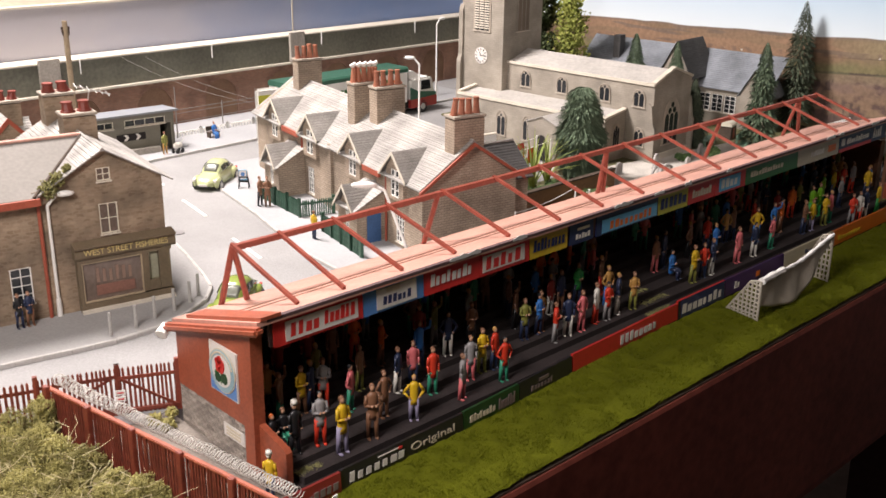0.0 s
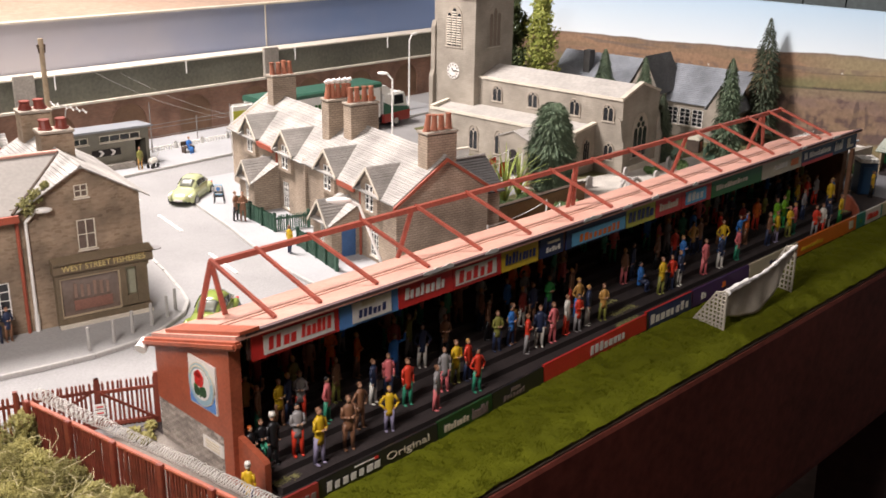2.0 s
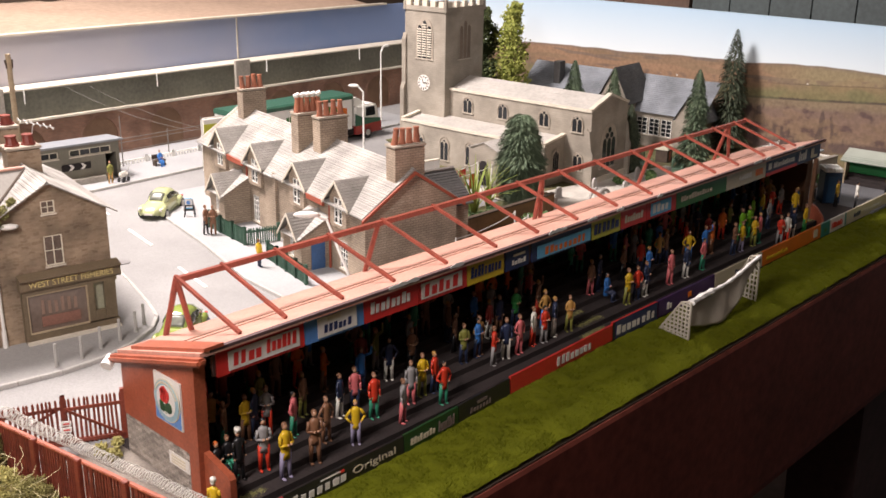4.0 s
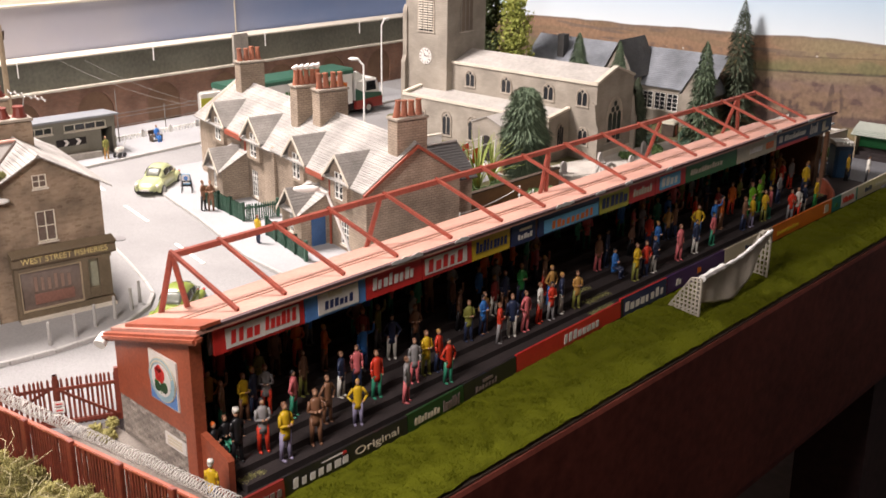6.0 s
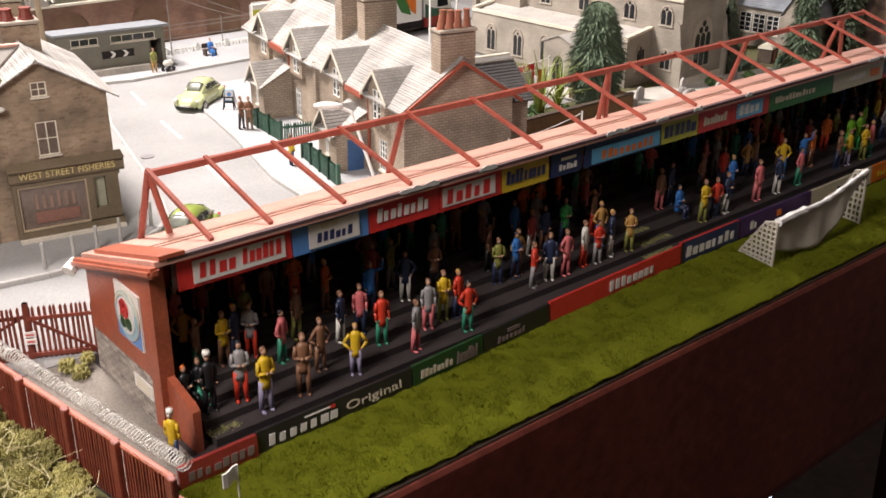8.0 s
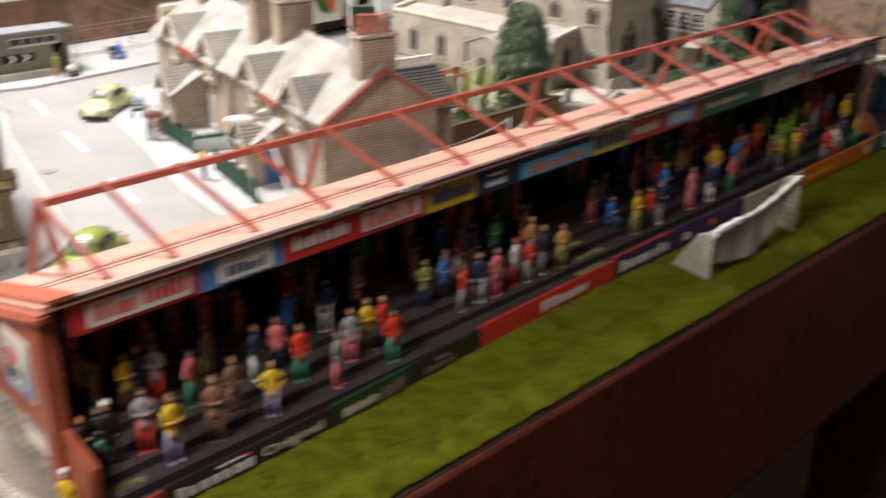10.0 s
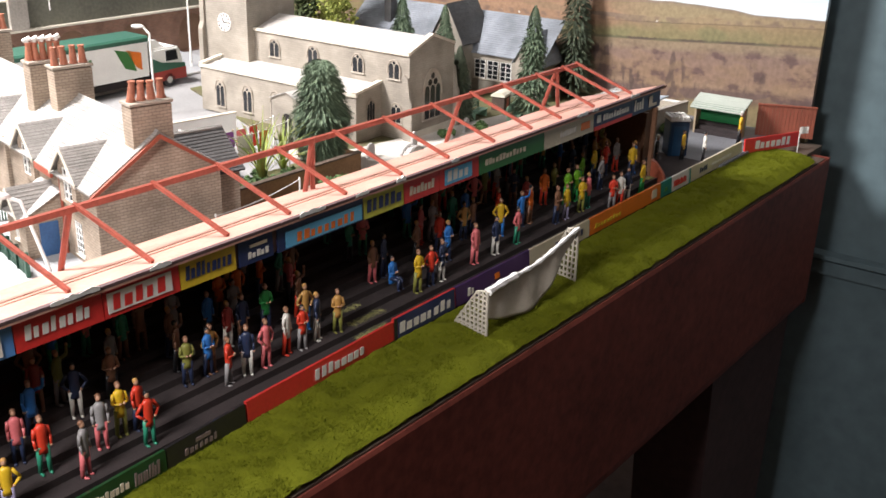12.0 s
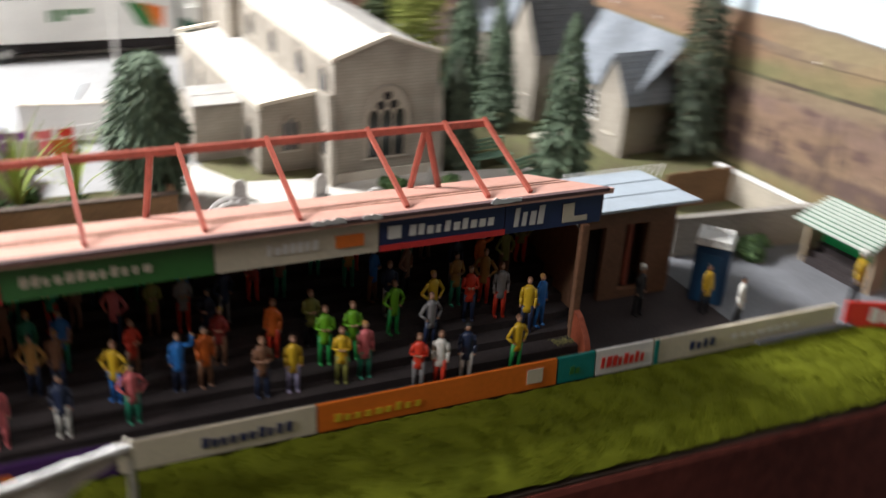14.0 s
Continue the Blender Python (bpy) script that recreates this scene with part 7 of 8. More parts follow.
for s in (PY0, PY1):
    bm = bmesh.new()
    slope(bm, "x", PX0 - 0.001, AX - 0.0004, s + (0.0012 if s == PY1 else -0.0012), 0.0322, (PY0 + PY1) / 2, 0.0388, 2, 0.0004)
    part("porch_roof", bm, LEAD, ch)
bm = bmesh.new()
prism(bm, [((PY0 + PY1) / 2 + a, b) for a, b in lancet(0.0110, 0.0220)], "x", PX0 - 0.0004, PX0 - 0.0001)
part("porch_door", bm, BLACK, ch, "dark pointed porch doorway")
# tower
TX0, TX1, TY0, TY1, TH = -0.0080, 0.0500, 0.1630, 0.2150, 0.1405
bm = bmesh.new()
bx(bm, TX0, TX1, TY0, TY1, 0, TH)
part("tower_wall", bm, CHURCH, ch)
bm = bmesh.new()
for a0, a1, b0, b1 in ((TX0 - 0.0012, TX1 + 0.0012, TY0 - 0.0012, TY0 + 0.0020), (TX0 - 0.0012, TX1 + 0.0012, TY1 - 0.0020, TY1 + 0.0012), (TX0 - 0.0012, TX0 + 0.0020, TY0, TY1), (TX1 - 0.0020, TX1 + 0.0012, TY0, TY1)):
    bx(bm, a0, a1, b0, b1, TH, TH + 0.0045)
part("tower_parapet", bm, CHURCH, ch)
n = 5
for k in range(n):
    for fx, fy, ax in ((0, k, "y"), (k, 0, "x")):
        if ax == "y":
            c = TY0 + (TY1 - TY0) * (k + 0.5) / n
            m = part("merlon", boxed(TX0 - 0.0012, TX0 + 0.0020, c - 0.0032, c + 0.0032, TH + 0.0045, TH + 0.0100, 0.0002), SILL, ch)
        else:
            c = TX0 + (TX1 - TX0) * (k + 0.5) / n
            m = part("merlon", boxed(c - 0.0030, c + 0.0030, TY0 - 0.0012, TY0 + 0.0020, TH + 0.0045, TH + 0.0100, 0.0002), SILL, ch)
for cx, cy in ((TX0, TY0), (TX1, TY0), (TX0, TY1)):
    bm = bmesh.new()
    rod(bm, (cx, cy, TH), (cx, cy, TH + 0.014), 0.0022, 0.0016, 6)
    rod(bm, (cx, cy, TH + 0.014), (cx, cy, TH + 0.024), 0.0016, 0.0003, 6)
    part("pinnacle", bm, CHURCH, ch)
bell = church_window(ch, (TY0 + TY1) / 2, 0.0950, 0.0215, 0.0390, TX0, "y", -1, 3)
for k in range(14):
    for c in (-1, 0, 1):
        if k > 11 and c:
            continue
        z = 0.0972 + 0.0023 * k
        part("louvre", boxed(TX0 - 0.0014, TX0 - 0.0009, (TY0 + TY1) / 2 + c * 0.0062 - 0.0026, (TY0 + TY1) / 2 + c * 0.0062 + 0.0026, z, z + 0.0012), SILL, bell)
church_window(ch, (TX0 + TX1) / 2, 0.0950, 0.0200, 0.0390, TY0, "x", -1, 3, False, surface("blind_tracery", (0.17, 0.135, 0.105), 0.25, 0.85))
clock = part("clock", boxed(-0.0001, 0.0, -0.0001, 0.0001, 0, 0.0001), BLACK, ch, "round black and white tower clock")
clock.matrix_basis = pose(TX0, (TY0 + TY1) / 2 + 0.0005, 0.0715)


def clock_ring(name, r0, x, mat):
    bm = bmesh.new()
    prism(bm, [(r0 * math.cos(2 * math.pi * k / 32), r0 * math.sin(2 * math.pi * k / 32)) for k in range(32)], "x", x, x + 0.0004)
    return part(name, bm, mat, clock)


clock_ring("dial", 0.0078, -0.0006, SIGNS["white"])
clock_ring("dial_centre", 0.0040, -0.0010, SIGNS["white"])
bm = bmesh.new()
for k in range(12):
    a = 2 * math.pi * k / 12
    faces(bm, [(-0.0011, r * math.cos(a + d), r * math.sin(a + d)) for r, d in ((0.0052, -0.07), (0.0052, 0.07), (0.0070, 0.05), (0.0070, -0.05))] + [(-0.0007, r * math.cos(a + d), r * math.sin(a + d)) for r, d in ((0.0052, -0.07), (0.0052, 0.07), (0.0070, 0.05), (0.0070, -0.05))],
          [(0, 1, 2, 3), (7, 6, 5, 4), (0, 4, 5, 1), (1, 5, 6, 2), (2, 6, 7, 3), (3, 7, 4, 0)])
part("hour_marks", bm, BLACK, clock)
for a, L in ((80, 0.0060), (-15, 0.0042)):
    bm = bmesh.new()
    d = Vector((0, -math.sin(math.radians(a)), math.cos(math.radians(a))))
    rod(bm, (-0.0015, 0, 0), Vector((-0.0015, 0, 0)) + d * L, 0.0004, 0.0002, 5)
    part("hand_bar", bm, BLACK, clock)
for cy in (TY1,):
    bm = bmesh.new()
    prism(bm, [(TX0 - 0.0045, 0), (TX0, 0), (TX0, 0.1180), (TX0 - 0.0020, 0.1120), (TX0 - 0.0020, 0.0700), (TX0 - 0.0045, 0.0640)], "y", cy - 0.0025, cy + 0.0025)
    part("tower_buttress", bm, CHURCH, ch)

# churchyard
gm = surface("grave_stone", (0.42, 0.40, 0.38), 0.25, 0.85, 600, 90, 0.4)
for x, y, h, w in ((0.4905, 0.1640, 0.0130, 0.0075), (0.4500, 0.1720, 0.0110, 0.0070), (0.5550, 0.1620, 0.0120, 0.0070), (0.4230, 0.1560, 0.0100, 0.0065), (0.5150, 0.1480, 0.0090, 0.0060), (0.4700, 0.1450, 0.0095, 0.0065)):
    g = thing("gravestone", "rounded grey gravestone in the churchyard", "gravestone", pose(x, y, 0.0040, 0, 0, random.uniform(-12, 12)), "gravestones")
    bm = bmesh.new()
    prism(bm, [(-w / 2, 0), (w / 2, 0), (w / 2, h * 0.7), (w * 0.36, h * 0.9), (0, h), (-w * 0.36, h * 0.9), (-w / 2, h * 0.7)], "y", -0.0009, 0.0009)
    part("stone", bm, gm, g)
    part("plinth", boxed(-w * 0.65, w * 0.65, -0.0018, 0.0018, 0, 0.0014, 0.0002), gm, g)
for x, y, turn in ((0.608, 0.150, 20), (0.598, 0.183, 10)):
    b = thing("park_bench", "pale green slatted bench in the churchyard", "bench", pose(x, y, 0.0035, 0, 0, turn), "benches")
    for k in range(3):
        part("seat_slat", boxed(-0.013, 0.013, -0.0045 + 0.003 * k, -0.0022 + 0.003 * k, 0.0060, 0.0068), surface("bench_green", (0.20, 0.34, 0.24), 0.2, 0.5) if "bench_green" not in van else van["bench_green"], b)
        part("back_slat", boxed(-0.013, 0.013, 0.0046, 0.0052, 0.0080 + 0.0026 * k, 0.0098 + 0.0026 * k), van["bench_green"], b)
    for s in (-0.011, 0.011):
        part("leg", boxed(s - 0.0006, s + 0.0006, -0.0042, 0.0045, 0, 0.0060), van["bench_green"], b)
        part("back_leg", boxed(s - 0.0006, s + 0.0006, 0.0036, 0.0046, 0.0060, 0.0155), van["bench_green"], b)
yard = thing("garden_wall", "low brown boarded garden wall beside the churchyard", "garden wall", pose(0.300, 0.1500, 0.0035, 0, 0, 0))
bm = bmesh.new()
bx(bm, 0, 0.115, 0, 0.003, 0, 0.016)
bx(bm, 0.112, 0.115, 0.003, 0.060, 0, 0.016)
part("wall", bm, surface("garden_boards", (0.21, 0.115, 0.055), 0.3, 0.8, 500, 60, 0.3), yard)
part("coping", boxed(-0.0006, 0.1156, -0.0006, 0.0036, 0.016, 0.0172, 0.0002), TIMBER, yard)
ar = thing("garden_arch", "grey stone garden arch over the churchyard path", "garden arch", pose(0.4330, 0.1180, 0.0040, 0, 0, 0))
for s in (-1, 1):
    bm = bmesh.new()
    prev = None
    for k in range(13):
        a = math.pi * k / 12
        p = Vector((0.010 * math.cos(a), s * 0.003, 0.013 + 0.010 * math.sin(a)))
        if prev is not None:
            rod(bm, prev, p, 0.0013, seg=6)
        prev = p
    for x in (-0.010, 0.010):
        rod(bm, (x, s * 0.003, 0), (x, s * 0.003, 0.013), 0.0013, seg=6)
    part("hoop", bm, gm, ar)
bm = bmesh.new()
for k in range(9):
    a = math.pi * k / 8
    rod(bm, (0.010 * math.cos(a), -0.003, 0.013 + 0.010 * math.sin(a)), (0.010 * math.cos(a), 0.003, 0.013 + 0.010 * math.sin(a)), 0.0004, seg=5)
part("cross_bars", bm, gm, ar)
for k, (x0, y0, x1, y1) in enumerate(((0.240, 0.085, 0.315, 0.097), (0.240, 0.097, 0.315, 0.109), (0.330, 0.2100, 0.392, 0.2135), (0.330, 0.1960, 0.392, 0.1985))):
    z1 = 0.030 if k < 2 else 0.0345
    ln = thing("washing_line", "thin white washing line behind the stand" if k < 2 else "white washing line between two poles in a garden", "line", pose(x0, y0, 0.0035))
    bm = bmesh.new()
    for a in range(8):
        t0, t1 = a / 8, (a + 1) / 8
        sag = [0.0022 * 4 * t * (1 - t) for t in (t0, t1)]
        rod(bm, ((x1 - x0) * t0, (y1 - y0) * t0, z1 - sag[0]), ((x1 - x0) * t1, (y1 - y0) * t1, z1 - sag[1]), 0.00028, seg=5)
    part("cord", bm, WHITE, ln)
    for px_, py_ in ((0, 0), (x1 - x0, y1 - y0)):
        bm = bmesh.new()
        rod(bm, (px_, py_, -0.001), (px_, py_, z1 + 0.001), 0.0006, seg=6)
        part("pole", bm, WHITE, ln)


def washing(x, y, z, w, h, colour, label):
    """A cloth pegged on a line, with a hem that hangs in waves."""
    c = thing("laundry", label, "laundry", pose(x, y, z, 0, 0, 3), "washing on the line")
    bm = bmesh.new()
    grid = [[[bm.verts.new((w * i / 10, 0.0006 * math.sin(7 * i / 10 + x * 900) * j / 6 + d, -h * j / 6 - 0.0006 * math.sin(5 * i / 10) * j / 6)) for j in range(7)] for i in range(11)] for d in (0, 0.0004)]
    for g in grid:
        for i in range(10):
            for j in range(6):
                bm.faces.new((g[i][j], g[i + 1][j], g[i + 1][j + 1], g[i][j + 1]))
    for i in range(10):
        bm.faces.new((grid[0][i][6], grid[0][i + 1][6], grid[1][i + 1][6], grid[1][i][6]))
    part("cloth", bm, colour, c, "", True)
    for u in (0.05, 0.95):
        part("peg", boxed(w * u - 0.0003, w * u + 0.0003, -0.0003, 0.0007, -0.0008, 0.0012), TAN, c)


PURPLE = surface("purple_cloth", (0.20, 0.06, 0.24), 0.2, 0.8)
washing(0.3400, 0.2104, 0.0362, 0.0130, 0.0120, PURPLE, "purple sheet pegged on the washing line")
washing(0.3560, 0.2113, 0.0358, 0.0090, 0.0135, CLOTH["pink"], "pink shirt pegged on the washing line")
washing(0.3680, 0.2120, 0.0358, 0.0075, 0.0150, SIGNS["red"], "red towel pegged on the washing line")
washing(0.3440, 0.1966, 0.0360, 0.0140, 0.0180, SIGNS["white"], "white sheet pegged on the washing line")
washing(0.3640, 0.1972, 0.0360, 0.0080, 0.0120, CLOTH["orange"], "orange cloth pegged on the washing line")
pw = thing("garden_wall", "white rendered garden wall behind the cottages", "garden wall", pose(0.352, 0.2900, 0.0035, 0, 0, -9))
part("wall", boxed(0, 0.0640, 0, 0.0030, 0, 0.0210, 0.0002), WHITE, pw)
part("coping", boxed(-0.0006, 0.0646, -0.0006, 0.0036, 0.0210, 0.0220, 0.0002), SILL, pw)
shed = thing("garden_shed", "small dark shed with a pale rounded roof in the churchyard", "shed", pose(0.632, 0.178, 0.0035, 0, 0, 15))
part("walls", boxed(0, 0.0170, 0, 0.0120, 0, 0.0125, 0.0002), TIMBER, shed)
bm = bmesh.new()
prism(bm, [(-0.0008, 0.0125), (0.0128, 0.0125), (0.0122, 0.0142), (0.0095, 0.0158), (0.0060, 0.0164), (0.0025, 0.0158), (-0.0002, 0.0142)], "x", -0.0008, 0.0178)
part("roof", bm, CREAM, shed)
part("door", boxed(0.0060, 0.0110, -0.0005, -0.0001, 0.0005, 0.0105), BARGE, shed)

fir(0.4058, 0.1800, 0.0785, 0.0225, FIR, 21, label="full dark green conifer beside the church", full=1.0, droop=0.3, n=15000, tuft=0.34)
fir(0.6238, 0.1462, 0.0970, 0.0200, FIR, 3)
fir(0.7260, 0.1665, 0.1245, 0.0250, FIRD, 4, label="tall dark fir tree before the backdrop", n=3200)
fir(0.6326, 0.2465, 0.0850, 0.0170, FIR, 5)
fir(0.6317, 0.2953, 0.0880, 0.0200, FIR, 6)
fir(0.5780, 0.1880, 0.0640, 0.0150, FIRD, 7)
for x, y, h, r, mt, seed, lab in ((0.640, 0.389, 0.1430, 0.0250, POP, 31, "bright yellow-green poplar behind the church"), (0.620, 0.412, 0.140, 0.0170, POPD, 32, "dark olive poplar behind the church")):
    t = thing("poplar_tree", lab, "tree", pose(x, y, 0.003), "trees of the village")
    bm = bmesh.new()
    rod(bm, (0, 0, -0.001), (0, 0, h * 0.8), 0.002, 0.0006, 7)
    part("trunk", bm, BARK, t)
    rg = random.Random(seed)
    cs = [((rg.uniform(-0.4, 0.4) * r, rg.uniform(-0.4, 0.4) * r, h * (0.12 + 0.80 * k / 15)), r * (0.85 - 0.45 * (k / 15) ** 2)) for k in range(16)]
    clumps("crown", t, cs, mt, 340, 0.0016, seed)
def palm_plant(x, y, n, reach, seed):
    palm = thing("palm_plant", "spiky yellow-green palm in the garden", "palm", pose(x, y, 0.0035), "palms in the garden")
    rg = random.Random(seed)
    for k in range(n):
        bm = bmesh.new()
        a, tilt = rg.uniform(0, 2 * math.pi), rg.uniform(0.10, 0.80)
        L = rg.uniform(0.75, 1.1) * reach
        prev, wprev = Vector((0, 0, 0)), 0.0007
        for s in range(1, 7):
            t = s / 6
            p = Vector((math.cos(a) * L * tilt * t * t * 1.1, math.sin(a) * L * tilt * t * t * 1.1, L * (t - tilt * 0.45 * t * t)))
            w = 0.0014 * (1 - t) + 0.00005
            side = Vector((-math.sin(a), math.cos(a), 0))
            low = Vector((0, 0, -0.0003))
            faces(bm, [prev - side * wprev, prev + low, prev + side * wprev, p + side * w, p + low, p - side * w], [(0, 1, 4, 5), (1, 2, 3, 4)])
            prev, wprev = p, w
        part("frond", bm, PALM, palm)
    bm = bmesh.new()
    rod(bm, (0, 0, -0.001), (0, 0, 0.004), 0.0022, 0.0015, 8)
    part("stump", bm, BARK, palm)


palm_plant(0.3450, 0.1750, 34, 0.0560, 8)
palm_plant(0.3720, 0.1840, 26, 0.0480, 9)
for x, y, r, seed in ((0.318, 0.170, 0.011, 41), (0.345, 0.180, 0.013, 42), (0.370, 0.172, 0.011, 43), (0.300, 0.105, 0.010, 44), (0.330, 0.100, 0.010, 45), (0.375, 0.140, 0.010, 46), (0.560, 0.150, 0.009, 47), (0.530, 0.165, 0.007, 48), (0.590, 0.120, 0.012, 49), (0.470, 0.120, 0.008, 50)):
    bush(x, y, 0.003, r, seed, SHRUB, "dark green garden shrub", 260, 0.0013, 4, False)

# ---- school in low relief before the backdrop ----
sc = thing("school", "low grey stone school with a blue-grey slate roof and white windows", "school", pose(0.688, 0.150, 0.0035, 0, 0, 4))
bm = bmesh.new()
wall_with_holes(bm, 0.026, 0.250, 0, 0.038, 0, 0.003, [(0.0570, 0.0985, 0.0125, 0.0300)], "y")
part("wall", weld(bm), CHURCH, sc)
part("end_wall", boxed(0.0031, 0.040, 0.026, 0.029, 0, 0.038), CHURCH, sc)
bm = bmesh.new()
slope(bm, "y", 0.023, 0.252, -0.003, 0.036, 0.036, 0.0690, 20)
part("roof", bm, BLUESLATE, sc)
for k in range(3):
    window(sc, 0.0576 + 0.0140 * k, 0.0125, 0.0122, 0.0175, 0.0, "y", -1, 1, 3)
for y in (0.0699, 0.0839):
    part("mullion_wall", boxed(0.0002, 0.0030, y - 0.0002, y + 0.0017, 0.0125, 0.0300), CHURCH, sc)
for y0, y1, apex in ((0.1000, 0.1330, 0.0800), (0.0225, 0.050, 0.060)):
    out = -0.020 if apex > 0.07 else -0.006
    bm = bmesh.new()
    wall = 0.048 if apex > 0.07 else 0.036
    prism(bm, [(y0, 0), (y1, 0), (y1, wall), ((y0 + y1) / 2, apex), (y0, wall)], "x", out, -0.0002)
    g = part("gable", bm, CHURCH, sc, "projecting stone gable")
    for s in (y0, y1):
        bm = bmesh.new()
        slope(bm, "x", out - 0.002, 0.030, s + (0.003 if s == y1 else -0.003), wall - 0.003, (y0 + y1) / 2, apex + 0.001, 10)
        part("roof", bm, DARKSLATE if apex > 0.07 else BLUESLATE, g)
    if apex > 0.07:
        for k in range(2):
            window(g, (y0 + y1) / 2 - 0.008 + 0.0085 * k, 0.016, 0.0072, 0.018, out, "y", -1, 1, 3)
    else:
        window(g, (y0 + y1) / 2 - 0.0042, 0.0125, 0.0084, 0.019, out, "y", -1, 1, 3)
bm = bmesh.new()
bx(bm, 0.012, 0.022, 0.205, 0.213, 0.050, 0.0740)
part("chimney", bm, DARKSLATE, sc)

# ---- far side: viaduct, shelter, railings, lorry ----
via = thing("viaduct", "dark red brick viaduct with round arches and a dark parapet", "viaduct", pose(-0.0003, 0.5775, 0.0, 0, 0, 1.4))
ARCH_R, SPRING, WALL_H = 0.0190, 0.0230, 0.0470
arches = [0.02 + 0.075 * k for k in range(-5, 9)]
bm = bmesh.new()
wall_with_holes(bm, -0.45, 0.72, 0.0, SPRING, -0.012, 0.012, [(c - ARCH_R, c + ARCH_R, 0.004, SPRING) for c in arches], "x")
edges = [-0.45] + [e for c in arches for e in (c - ARCH_R, c + ARCH_R)] + [0.72]
for a, b in zip(edges[::2], edges[1::2]):
    bx(bm, a, b, -0.012, 0.012, SPRING, WALL_H)
for c in arches:
    for k in range(12):
        a0, a1 = math.pi * k / 12, math.pi * (k + 1) / 12
        prism(bm, [(c - ARCH_R * math.cos(a0), SPRING + ARCH_R * math.sin(a0)), (c - ARCH_R * math.cos(a1), SPRING + ARCH_R * math.sin(a1)), (c - ARCH_R * math.cos(a1), WALL_H), (c - ARCH_R * math.cos(a0), WALL_H)], "y", -0.012, 0.012)
part("arch_wall", weld(bm), REDBRICK, via)
INFILL = surface("arch_infill_brown", (0.20, 0.115, 0.07), 0.3, 0.85)
for c in arches:
    bm = bmesh.new()
    for k in range(12):
        a0, a1 = math.pi * k / 12, math.pi * (k + 1) / 12
        prism(bm, [(c - r * math.cos(a), SPRING + r * math.sin(a)) for r, a in ((ARCH_R + 0.0001, a0), (ARCH_R + 0.0001, a1), (ARCH_R + 0.0024, a1), (ARCH_R + 0.0024, a0))], "y", -0.0124, -0.0121)
    part("arch_ring", weld(bm), REDBRICK, via)
    bm = bmesh.new()
    bx(bm, c - ARCH_R + 0.0001, c + ARCH_R - 0.0001, -0.010, -0.008, 0.004, SPRING + ARCH_R)
    part("arch_infill", bm, INFILL, via)
for x in (0.145, 0.4167):
    part("pilaster", boxed(x - 0.0095, x + 0.0095, -0.0140, -0.0101, 0.0494, 0.0800, 0.0004), GREYWALL, via)
bm = bmesh.new()
bx(bm, -0.45, 0.72, -0.0142, 0.0140, 0.0472, 0.0492)
part("string_course", bm, SILL, via, "pale stone string course")
bm = bmesh.new()
bx(bm, -0.45, 0.72, -0.0100, 0.0120, 0.0494, 0.0757)
part("parapet", bm, surface("dark_green_parapet", (0.130, 0.128, 0.098), 0.35, 0.65, 300, 18, 0.2), via, "dark green parapet wall")
bm = bmesh.new()
bx(bm, -0.45, 0.72, -0.0112, 0.0132, 0.0757, 0.0771)
part("coping", bm, SILL, via, "pale coping line")
for x in (-0.104, 0.035, 0.174, 0.312, 0.45, 0.589):
    bm = bmesh.new()
    rod(bm, (x, -0.0118, 0.0640), (x, -0.0118, 0.0775), 0.0006, seg=5)
    part("signal_post", bm, WHITE, via, "thin white post on the parapet")
rl = [(0.235 + 0.030 * k, 0.5230 + 0.0010 * k) for k in range(11)]
for p, q in zip(rl, rl[1:]):
    palisade("railing", "low white railing panel below the viaduct", "railing", p, q, 0.0090, 9, WHITE, group="railings below the viaduct")
for p, q in zip(rl[::2], rl[2::2]):
    f = thing("mesh_fence", "tall grey wire mesh fence panel before the viaduct", "fence", pose(p[0], p[1] + 0.008, 0.004, 0, 0, 2), "wire fence panels")
    bm = bmesh.new()
    for z in (0.012, 0.020, 0.0235):
        rod(bm, (0, 0, z), (0.06, 0, z), 0.00035, seg=4)
    part("wires", bm, surface("dull_wire", (0.25, 0.23, 0.21), 0.2, 0.5) if "dull_wire" not in van else van["dull_wire"], f)
    for x in (0, 0.06):
        bm = bmesh.new()
        rod(bm, (x, 0, 0), (x, 0, 0.026 if x == 0 else 0.0255), 0.0005, seg=5)
        part("post", bm, van["dull_wire"], f)
for x, h in ((0.238, 0.048), (0.325, 0.036)):
    p = thing("thin_mast", "thin grey mast beside the wire fence", "mast", pose(x, 0.520, 0.004), "masts")
    bm = bmesh.new()
    rod(bm, (0, 0, 0), (0, 0, h), 0.0006, 0.0004, 6)
    part("shaft", bm, van["dull_wire"], p)

hut = thing("public_shelter", "low grey public shelter with a flat pale roof and high windows", "shelter", pose(0.1300, 0.4960, 0.0040, 0, 0, -5))
hm = surface("shelter_grey_green", (0.165, 0.155, 0.122), 0.25, 0.7)
bm = bmesh.new()
wall_with_holes(bm, 0.0, 0.0880, 0, 0.0345, 0, 0.003, [(0.0110, 0.0330, 0.0245, 0.0305), (0.0430, 0.0800, 0.0245, 0.0305), (0.0750, 0.0850, 0.0, 0.0240)], "x")
bx(bm, 0.0, 0.003, 0.003, 0.027, 0, 0.0325)
bx(bm, 0.085, 0.088, 0.003, 0.027, 0, 0.0325)
bx(bm, 0.003, 0.085, 0.024, 0.027, 0, 0.0325)
part("wall", weld(bm), hm, hut)
bm = bmesh.new()
